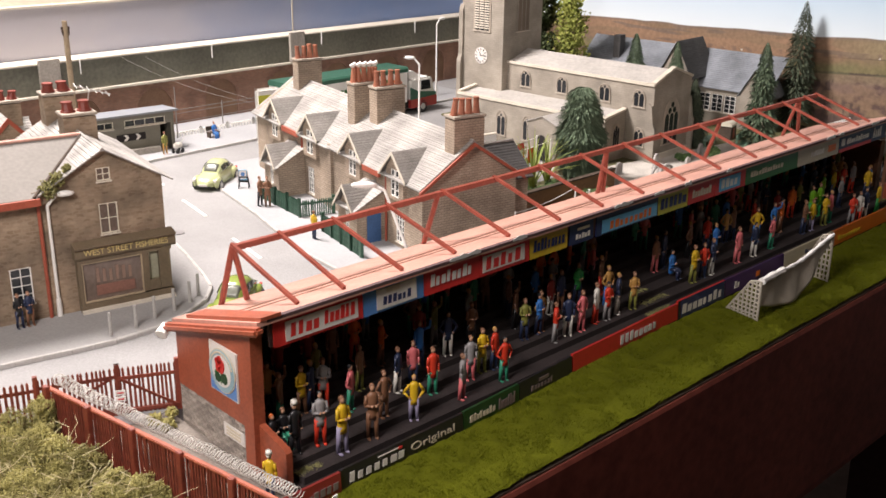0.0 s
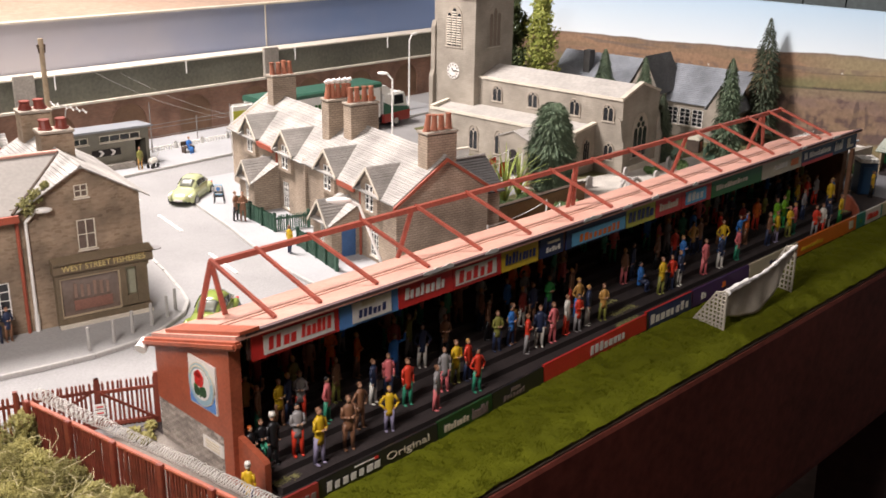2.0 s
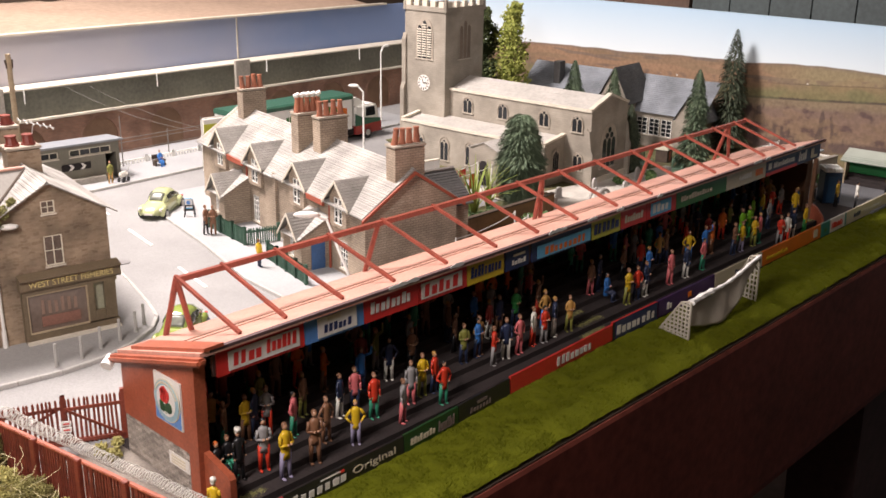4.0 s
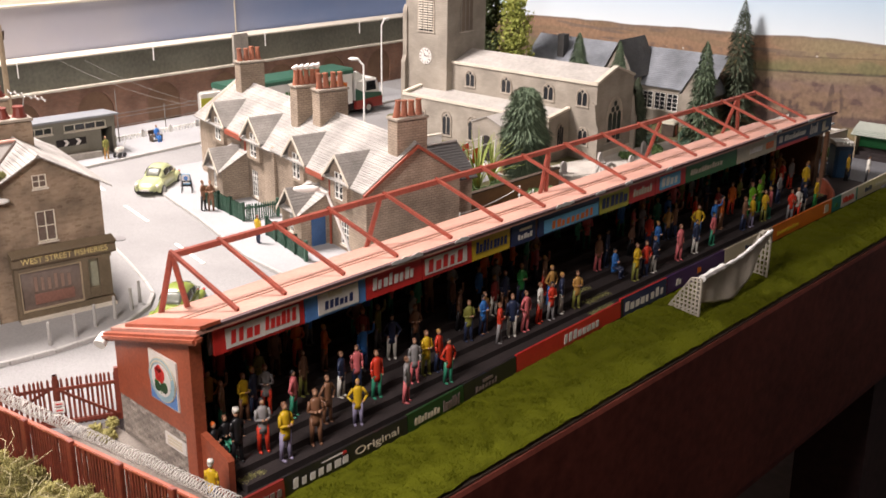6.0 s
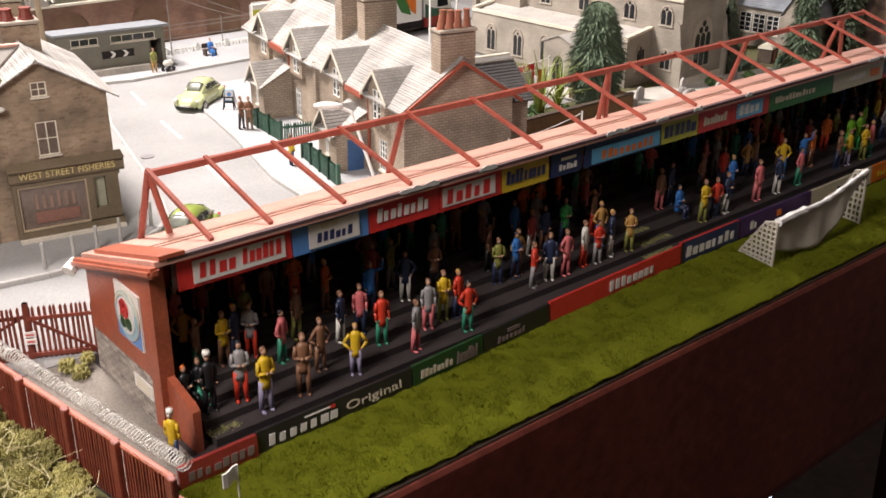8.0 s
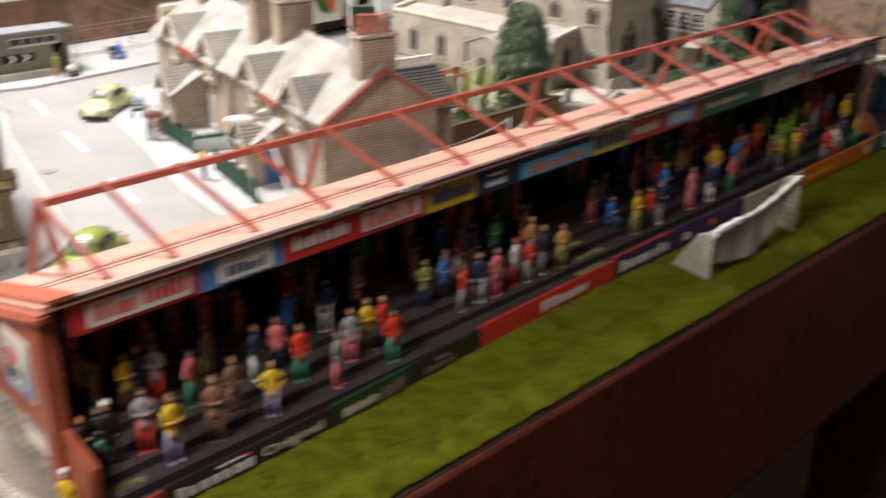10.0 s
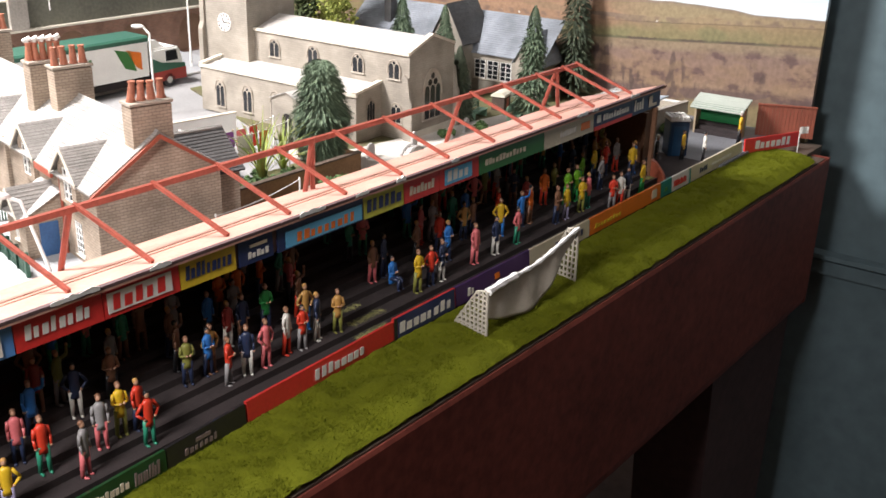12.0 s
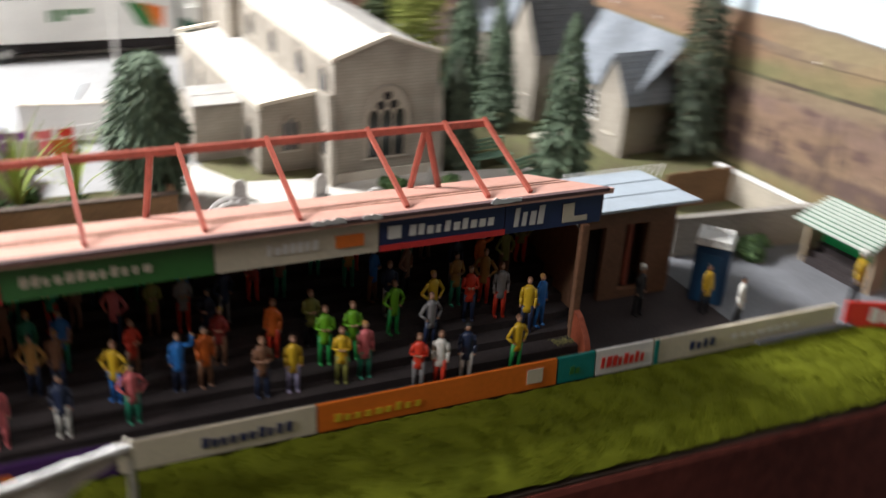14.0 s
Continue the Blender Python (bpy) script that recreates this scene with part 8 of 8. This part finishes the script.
prism(bm, [(-0.004, 0.0345), (0.029, 0.0325), (0.029, 0.0338), (-0.004, 0.0362)], "x", -0.003, 0.091)
part("roof", bm, surface("felt_roof", (0.235, 0.25, 0.27), 0.15, 0.7), hut, "flat blue-grey felt roof")
for u, k in ((0.0110, 2), (0.0430, 3)):
    window(hut, u, 0.0245, 0.0110 * k if k == 2 else 0.0370, 0.0060, 0.0, "x", -1, k, 0, CREAM)
bm = bmesh.new()
bx(bm, 0.0350, 0.0610, -0.0006, -0.0001, 0.0125, 0.0185)
sgn = part("arrow_sign", bm, BLACK, hut, "black sign with white chevrons")
bm = bmesh.new()
for u in (0.0425, 0.0530):
    for s in (1, -1):
        prism(bm, [(u + 0.001, 0.0155), (u + 0.0036, 0.0155), (u + 0.0012, 0.0155 + s * 0.0026), (u - 0.0014, 0.0155 + s * 0.0026)], "y", -0.0010, -0.0006)
part("chevrons", bm, SIGNS["white"], sgn)
bm = bmesh.new()
bx(bm, 0.0, 0.0720, -0.0060, -0.0005, 0, 0.0050)
part("planter", bm, GREYWALL, hut)
pram = thing("pram", "small pale pram on the far pavement", "pram", pose(0.2110, 0.4720, 0.0040, 0, 0, 20))
part("body", boxed(-0.0045, 0.0045, -0.0025, 0.0025, 0.0045, 0.0090, 0.0012), CLOTH["white"], pram)
for x in (-0.0035, 0.0035):
    for s in (-1, 1):
        bm = bmesh.new()
        rod(bm, (x, s * 0.0020, 0.0020), (x, s * 0.0027, 0.0020), 0.0020, seg=10)
        part("wheel", bm, CLOTH["black"], pram)
bm = bmesh.new()
rod(bm, (0.0045, 0, 0.0080), (0.0085, 0, 0.0120), 0.0004, seg=5)
rod(bm, (-0.0035, 0.0015, 0.002), (0.0035, 0.0015, 0.006), 0.0004, seg=5)
part("handle", bm, WIRE, pram)
seat = thing("street_bench", "dark bench below the viaduct", "bench", pose(0.2650, 0.5020, 0.0040))
part("seat", boxed(-0.0055, 0.0055, -0.0030, 0.0030, 0.0045, 0.0056), TIMBER, seat)
part("backrest", boxed(-0.0055, 0.0055, 0.0030, 0.0038, 0.0060, 0.0100), TIMBER, seat)
for s in (-0.0045, 0.0045):
    part("leg", boxed(s - 0.0007, s + 0.0007, -0.0028, 0.0028, 0, 0.0045), TIMBER, seat)
for x, y, lab in ((0.1945, 0.3425, "small trestle sign with black legs"), (0.2035, 0.3575, "pale blue pavement sign with a round mark by the cottages")):
    a = thing("pavement_sign", lab, "pavement sign", pose(x, y, 0.0040, 0, 0, -40), "pavement signs")
    blue = "blue" in lab
    if blue:
        part("face", boxed(-0.0032, 0.0032, -0.0015, -0.0010, 0.0008, 0.0102), SIGNS["lightblue"], a)
        bm = bmesh.new()
        bx(bm, -0.0028, 0.0028, -0.0018, -0.0015, 0.0026, 0.0098)
        part("white_field", bm, SIGNS["white"], a)
        bm = bmesh.new()
        rod(bm, (0, -0.0021, 0.0068), (0, -0.0018, 0.0068), 0.0017, seg=12)
        part("round_mark", bm, SIGNS["blue"], a)
    for s in (-1, 1):
        bm = bmesh.new()
        rod(bm, (s * 0.0030, -0.0008, 0.0092), (s * 0.0040, -0.0028, 0), 0.00045, seg=5)
        rod(bm, (s * 0.0030, -0.0004, 0.0092), (s * 0.0040, 0.0028, 0), 0.00045, seg=5)
        part("leg", bm, CLOTH["grey"] if blue else CLOTH["black"], a)
    if not blue:
        for z0, z1 in ((0.0086, 0.0096), (0.0050, 0.0066)):
            part("crossbar", boxed(-0.0034, 0.0034, -0.0016, -0.0009, z0, z1), CLOTH["black"], a)
win_bill = thing("poster_hoarding", "white hoarding with a yellow-green poster at the cottage end", "hoarding", pose(0.2785, 0.4260, 0.0040, 0, 0, -8))
part("panel", boxed(-0.0130, 0.0105, 0, 0.0040, 0.006, 0.0560, 0.0019), WHITE, win_bill)
part("poster", boxed(-0.0110, 0.0030, -0.0004, 0, 0.030, 0.050), SIGNS["lime"], win_bill)
for s in (-0.010, 0.010):
    part("leg", boxed(s - 0.001, s + 0.001, 0.0004, 0.0014, 0, 0.006), WHITE, win_bill)

lor = thing("lorry", "white box lorry with a green roof and a leaf design", "lorry", pose(0.4085, 0.4610, 0.0022, 0, 0, 0.9))
GREENROOF = surface("lorry_green", (0.036, 0.115, 0.078), 0.15, 0.4)
part("box_body", boxed(-0.0850, 0.0640, 0, 0.0330, 0.0135, 0.0470, 0.0006), WHITE, lor)
bm = bmesh.new()
prism(bm, [(-0.0008, 0.0450), (0.0338, 0.0450), (0.0338, 0.0485), (0.0322, 0.0502), (0.0008, 0.0502), (-0.0008, 0.0485)], "x", -0.0855, 0.0645)
part("roof", bm, GREENROOF, lor, "dark green box roof")
for c0, c1, c2, z0, z1 in ((0.0280, 0.0440, 0.0500, 0.0200, 0.0420), (0.0400, 0.0560, 0.0560, 0.0200, 0.0400)):
    bm = bmesh.new()
    prism(bm, [(c0, z1), (c1, z1 - 0.004), (c2, z0), (c1 - 0.006, z0 + 0.004)], "y", -0.0005, -0.0001)
    part("leaf_design", bm, SIGNS["orange"] if c0 > 0.03 else SIGNS["green"], lor)
bm = bmesh.new()
for k in range(7):
    bx(bm, -0.024 + 0.0042 * k, -0.0210 + 0.0042 * k, -0.0004, -0.0001, 0.0330 if k > 2 else 0.0285, 0.0370)
part("lettering", bm, SIGNS["green"], lor)
part("chassis", boxed(-0.083, 0.1000, 0.004, 0.029, 0.0060, 0.0134, 0.0004), BLACK, lor)
bm = bmesh.new()
prism(bm, [(0.0690, 0.0110), (0.1030, 0.0110), (0.1050, 0.0180), (0.1010, 0.0345), (0.0980, 0.0365), (0.0690, 0.0365)], "y", 0.0010, 0.0320)
bmesh.ops.bevel(bm, geom=list(bm.edges), offset=0.0016, segments=2, affect="EDGES")
cab = part("cab", bm, WHITE, lor, "white rounded cab with a green sweep and red front")
bm = bmesh.new()
prism(bm, [(0.0690, 0.0364), (0.0860, 0.0364), (0.0760, 0.0440), (0.0690, 0.0448)], "y", 0.0040, 0.0290)
part("air_deflector", bm, WHITE, cab)
bm = bmesh.new()
prism(bm, [(0.0840, 0.0240), (0.0975, 0.0240), (0.0960, 0.0335), (0.0840, 0.0335)], "y", 0.0004, 0.0011)
part("side_window", bm, GLASS, cab)
bm = bmesh.new()
prism(bm, [(0.1043, 0.0225), (0.1050, 0.0225), (0.1020, 0.0338), (0.1013, 0.0338)], "y", 0.0040, 0.0290)
part("windscreen", bm, GLASS, cab)
bm = bmesh.new()
prism(bm, [(0.0690, 0.0150), (0.0690, 0.0280), (0.0790, 0.0232), (0.1052, 0.0200), (0.1052, 0.0165)], "y", 0.0002, 0.0012)
part("green_sweep", bm, GREENROOF, cab)
bm = bmesh.new()
prism(bm, [(0.0690, 0.0060), (0.1060, 0.0060), (0.1060, 0.0165), (0.0690, 0.0150)], "y", 0.0000, 0.0330)
part("lower_panel", bm, SIGNS["dullred"], cab, "red lower cab panel")
for u in (-0.072, -0.055, 0.086):
    for yy in (0.0, 0.0270):
        bm = bmesh.new()
        rod(bm, (u, yy, 0.0065), (u, yy + 0.006, 0.0065), 0.0065, seg=16)
        w = part("wheel", bm, CLOTH["black"], lor)
        bm = bmesh.new()
        rod(bm, (u, yy - 0.0004, 0.0065), (u, yy, 0.0065), 0.0032, seg=10)
        part("hub", bm, WIRE, w)

# ---- right-hand end: changing hut, walls, cabin, covered stand ----
ch2 = thing("changing_hut", "brown boarded hut with a pale blue-grey roof beside the stand", "hut", pose(0.5490, 0.0, 0.0016))
bm = bmesh.new()
wall_with_holes(bm, 0.001, 0.0600, 0, 0.0420, 0.022, 0.025, [(0.012, 0.024, 0.0, 0.036), (0.034, 0.046, 0.004, 0.036)], "x")
bx(bm, 0.057, 0.060, 0.025, 0.060, 0, 0.0405)
bx(bm, 0.001, 0.057, 0.057, 0.060, 0, 0.0405)
part("wall", weld(bm), BROWNWALL, ch2)
bm = bmesh.new()
slope(bm, "x", 0.0, 0.068, 0.017, 0.0455, 0.065, 0.0415, 3, 0.0006)
part("roof", bm, surface("hut_roof", (0.36, 0.41, 0.46), 0.12, 0.55), ch2, "pale blue-grey sheet roof")
# black sheet added behind the openings as the shade inside the hut
bm = bmesh.new()
bx(bm, 0.013, 0.045, 0.030, 0.032, 0.0, 0.036)
part("dark_interior", bm, BLACK, ch2)
bm = bmesh.new()
rod(bm, (0.040, 0.027, 0.004), (0.040, 0.027, 0.036), 0.0015, seg=6)
part("inner_post", bm, BARGE, ch2)
bm = bmesh.new()
for k in range(18):
    rod(bm, (0.025 + 0.0032 * k, 0.0645, 0.0370), (0.0272 + 0.0032 * k, 0.0645, 0.0440), 0.0003, seg=4)
part("spikes", bm, WHITE, ch2, "row of pale spikes along the roof")
post = thing("stand_end_post", "red post with a low red wing at the stand end", "post", pose(0.5400, -0.010, 0.0015))
part("post", boxed(-0.0015, 0.0015, -0.0015, 0.0015, 0, 0.0560, 0.0003), BROWNWALL, post, "brown painted post")
bm = bmesh.new()
prism(bm, [(-0.0135, 0), (0.0, 0), (0.0, 0.0200), (-0.0050, 0.0175), (-0.0110, 0.0110), (-0.0135, 0.004)], "x", -0.001, 0.0016)
part("wing", bm, REDWOOD, post)
wl = thing("boundary_wall", "grey rendered boundary wall with a pale coping", "wall", pose(0.632, 0.0500, 0.0016, 0, 0, -4.9))
part("wall", boxed(0, 0.0820, 0, 0.0035, 0, 0.0195, 0.0002), GREYWALL, wl)
part("coping", boxed(-0.0005, 0.0822, -0.0006, 0.0041, 0.0195, 0.0206, 0.0002), GREYWALL, wl)
wl = thing("boundary_wall", "pale rendered yard wall with a white coping", "wall", pose(0.7135, 0.0460, 0.0016, 0, 0, 96))
part("wall", boxed(0, 0.0660, 0, 0.0030, 0, 0.0180, 0.0002), surface("pale_render", (0.46, 0.41, 0.33), 0.25, 0.85), wl)
part("coping", boxed(-0.0005, 0.0665, -0.0006, 0.0036, 0.0180, 0.0192, 0.0002), WHITE, wl)
wl = thing("board_fence", "brown close boarded fence across the yard end", "fence", pose(0.6600, 0.0980, 0.0016))
for k in range(12):
    part("board", boxed(0.0037 * k, 0.0037 * k + 0.0034, 0, 0.0012, 0, 0.0215 + 0.0004 * (k % 3), 0.0001), van["garden_boards"], wl)
for z in (0.005, 0.017):
    part("rail", boxed(0, 0.0440, 0.0013, 0.0022, z, z + 0.0014), van["garden_boards"], wl)
cabn = thing("portable_toilet", "blue portable toilet cabin with a white ribbed roof", "portable toilet", pose(0.6135, 0.0110, 0.0016, 0, 0, -46))
part("cabin", boxed(0, 0.0150, 0, 0.0150, 0, 0.0275, 0.0006), surface("cabin_blue", (0.015, 0.055, 0.13), 0.2, 0.4), cabn)
cap = part("roof", boxed(-0.0006, 0.0156, -0.0006, 0.0156, 0.0276, 0.0290, 0.0003), WHITE, cabn)
for k in range(5):
    part("rib", boxed(-0.0005 + 0.0032 * k, 0.0018 + 0.0032 * k, -0.0005, 0.0155, 0.0290, 0.0312, 0.0003), WHITE, cap)
part("door", boxed(0.003, 0.012, -0.0005, -0.0001, 0.001, 0.024), surface("cabin_door_blue", (0.02, 0.08, 0.18), 0.2, 0.4), cabn)
cov = thing("covered_terrace", "small covered terrace with a ribbed pale green roof", "shelter", pose(0.6905, 0.0275, 0.0016, 0, 0, -84))
part("back_panel", boxed(0, 0.040, 0.0150, 0.0165, 0, 0.0235), surface("bright_green_panel", (0.01, 0.22, 0.06), 0.2, 0.5), cov, "bright green back panel")
for x in (0, 0.0385):
    part("side_panel", boxed(x, x + 0.0015, 0.0030, 0.0150, 0, 0.0235), TAN, cov)
bm = bmesh.new()
prism(bm, [(-0.004, 0.0222), (0.003, 0.0252), (0.020, 0.0298), (0.020, 0.0306), (0.003, 0.0260), (-0.004, 0.0231)], "x", -0.002, 0.042)
sheet = part("roof", bm, surface("green_sheet", (0.10, 0.19, 0.13), 0.15, 0.5), cov, "green and white ribbed sheet roof")
RIBWHITE = surface("rib_white", (0.52, 0.56, 0.50), 0.1, 0.5)
for k in range(9):
    yy = -0.0040 + 0.0027 * k
    zz = 0.0231 + (yy + 0.004) * (0.0029 / 0.007) if yy < 0.003 else 0.0260 + (yy - 0.003) * (0.0046 / 0.017)
    part("rib", boxed(-0.0022, 0.0422, yy - 0.0006, yy + 0.0006, zz - 0.0002, zz + 0.0011, 0.0002), RIBWHITE, sheet)
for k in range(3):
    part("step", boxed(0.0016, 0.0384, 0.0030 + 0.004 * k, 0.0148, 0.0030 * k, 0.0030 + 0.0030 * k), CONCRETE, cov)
bf = thing("board_fence", "red-brown close boarded fence before the backdrop", "fence", pose(0.7225, -0.0150, 0.0016, 0, 0, math.degrees(math.atan2(-0.0420, 0.0200))))
RUST = surface("red_brown_boards", (0.26, 0.075, 0.045), 0.25, 0.6, per_object=0.15)
for k in range(16):
    part("board", boxed(0.0029 * k, 0.0029 * k + 0.00275, 0, 0.0010, 0, 0.0255, 0.0001), RUST, bf)
part("top_rail", boxed(-0.0005, 0.0470, -0.0006, 0.0016, 0.0255, 0.0270, 0.0003), RUST, bf)
bush(0.672, 0.038, 0.0016, 0.010, 61, SHRUB, "dark hedge by the covered terrace", 300, 0.0013, 4, False)

# ---- rough ground and bushes by the fence ----
bm = bmesh.new()
prism(bm, [(-0.45, -0.0755), (-0.0525, -0.0755), (-0.0518, -0.0650), (-0.0772, 0.080), (-0.155, 0.120), (-0.45, 0.20)], "z", -0.003, 0.0012)
structure("ground_rough", bm, GROUND, "rough earth and dry grass outside the fence", "ground")


def foam_bush(x, y, r, h, seed, label="olive foam bush of soft round puffs by the fence"):
    """A few round puffs of ground foam, one large, the others lower round it."""
    b = thing("bush", label, "bush", pose(x, y, 0.001), "bushes")
    rg = random.Random(seed)
    centres = [((0, 0, max(0.55 * r, h - r)), r)]
    for _ in range(4):
        a, q = rg.uniform(0, 6.28), rg.uniform(0.45, 0.68) * r
        centres.append(((0.85 * r * math.cos(a), 0.85 * r * math.sin(a), q * rg.uniform(0.4, 0.9)), q))
    if h > 2.4 * r:
        centres += [((0.0008, -0.0010, h * 0.42), r * 0.95), ((-0.0010, 0.0008, h * 0.20), r)]
    bm = bmesh.new()
    for c, _ in centres:
        rod(bm, (0, 0, -0.001), c, 0.0006, 0.0003, 5)
    part("stem", bm, BARK, b)
    clumps("foliage", b, centres, BUSH, 3600, 0.00036, seed, 1.0, 0.95, 0.84)
    bm = bmesh.new()
    for _ in range(9):
        c, q = rg.choice(centres)
        d = Vector((rg.gauss(0, 1), rg.gauss(0, 1), abs(rg.gauss(0, 0.8)))).normalized()
        p = Vector(c) + d * q * 0.85
        rod(bm, p, p + d * q * rg.uniform(0.2, 0.6) + Vector((rg.gauss(0, 1), rg.gauss(0, 1), rg.gauss(0, 1))) * q * 0.2, 0.00013, 0.00008, 3)
    part("dry_growth", bm, TAN, b)


for k, (x, y, r, h) in enumerate(((-0.0795, 0.0775, 0.0062, 0.0235), (-0.0905, 0.0845, 0.0085, 0.0175), (-0.1000, 0.0715, 0.0100, 0.0180), (-0.0865, 0.0650, 0.0075, 0.0170), (-0.0970, 0.0560, 0.0100, 0.0170),
                                  (-0.0850, 0.0520, 0.0085, 0.0165), (-0.0785, 0.0390, 0.0076, 0.0150), (-0.0745, 0.0240, 0.0062, 0.0095), (-0.0705, 0.0085, 0.0078, 0.0125), (-0.0655, -0.0125, 0.0056, 0.0085),
                                  (-0.0910, 0.0300, 0.0080, 0.0100), (-0.1050, 0.0400, 0.0100, 0.0135), (-0.0830, 0.0120, 0.0075, 0.0095), (-0.0960, 0.0150, 0.0085, 0.0110), (-0.1090, 0.0240, 0.0095, 0.0120),
                                  (-0.0780, -0.0060, 0.0070, 0.0090), (-0.0890, -0.0040, 0.0080, 0.0100), (-0.0700, -0.0290, 0.0065, 0.0085), (-0.0800, -0.0250, 0.0075, 0.0095), (-0.1150, 0.0580, 0.0110, 0.0160),
                                  (-0.1120, 0.0760, 0.0110, 0.0170), (-0.1040, 0.0900, 0.0095, 0.0150))):
    foam_bush(x, y, r, h, 300 + k)
bush(-0.033, 0.0540, 0.0019, 0.0065, 170, BUSH, "small olive weed clump against the end wall", 200, 0.0010, 3, False)

# dry straws and grass wisps between the bushes
rg = random.Random(31)
bm = bmesh.new()
for k in range(170):
    t = rg.random()
    c = FA.lerp(FB, t)
    d = rg.uniform(0.008, 0.050)
    p = Vector((c.x - d, c.y - d * 0.4 - 0.004, rg.uniform(0.006, 0.016) * (1.35 - 0.6 * t)))
    a, r = rg.uniform(0, 6.28), rg.uniform(0.006, 0.015)
    up = rg.uniform(0.1, 0.8)
    q = p + Vector((r * math.cos(a), r * math.sin(a), r * up)) * 0.55
    e = p + Vector((r * math.cos(a + 0.5), r * math.sin(a + 0.5), r * up * 0.7))
    rod(bm, p, q, 0.00013, 0.00011, seg=3)
    rod(bm, q, e, 0.00011, 0.00006, seg=3)
tagged(part("dry_grass", bm, surface("dry_straw", (0.46, 0.40, 0.22), 0.3, 0.7)), "pale dry straws and grass wisps among the bushes", "grass", "", "stuff")


# thin yellow-green tufts on the terrace where nobody stands
for x, k, r in ((0.2290, 0, 0.0036), (0.2400, 0, 0.0040), (0.2330, 1, 0.0040), (0.2450, 1, 0.0036), (0.2370, 2, 0.0034), (0.5290, 0, 0.0040), (0.5360, 1, 0.0036), (-0.0120, 0, 0.0034)):
    y, z = step_at(k)
    mo = thing("moss_patch", "thin yellow-green tufts on the terrace step", "moss", pose(x, y, z), "moss on the terrace")
    clumps("moss", mo, [((0.004 * q - 0.004, 0.0, -0.0001), r) for q in range(3)], MOSS, 130, 0.0004, int(x * 1000) + 7, 1.0, 0.10, 0.2)

# single bricks of the stand's end wall, proud of their joints
base = next(o for o in stand.children if o.name.startswith("brick_base"))
BRICK = surface("single_grey_brick", (0.36, 0.315, 0.275), 0.35, 0.85, 900, 120, 0.4, per_object=0.32)
first = None
rows = 12
for j in range(rows):
    h = 0.0215 / rows
    y = 0.0017 - (0.0026 if j % 2 else 0)
    while y < 0.0533:
        a, b = max(y, 0.0017), min(y + 0.0050, 0.0533)
        if b - a > 0.0008:
            m = pose(X0 + SX, (a + b) / 2, h * (j + 0.5)) @ Matrix.Diagonal((1, (b - a - 0.0003) / 0.005, 1, 1))
            if first is None:
                first = part("brick", boxed(-0.0004, 0.0006, -0.0025, 0.0025, -h / 2 + 0.00014, h / 2 - 0.00014), BRICK, base)
                first.matrix_basis = m
            else:
                again(first, m)
        y += 0.0052
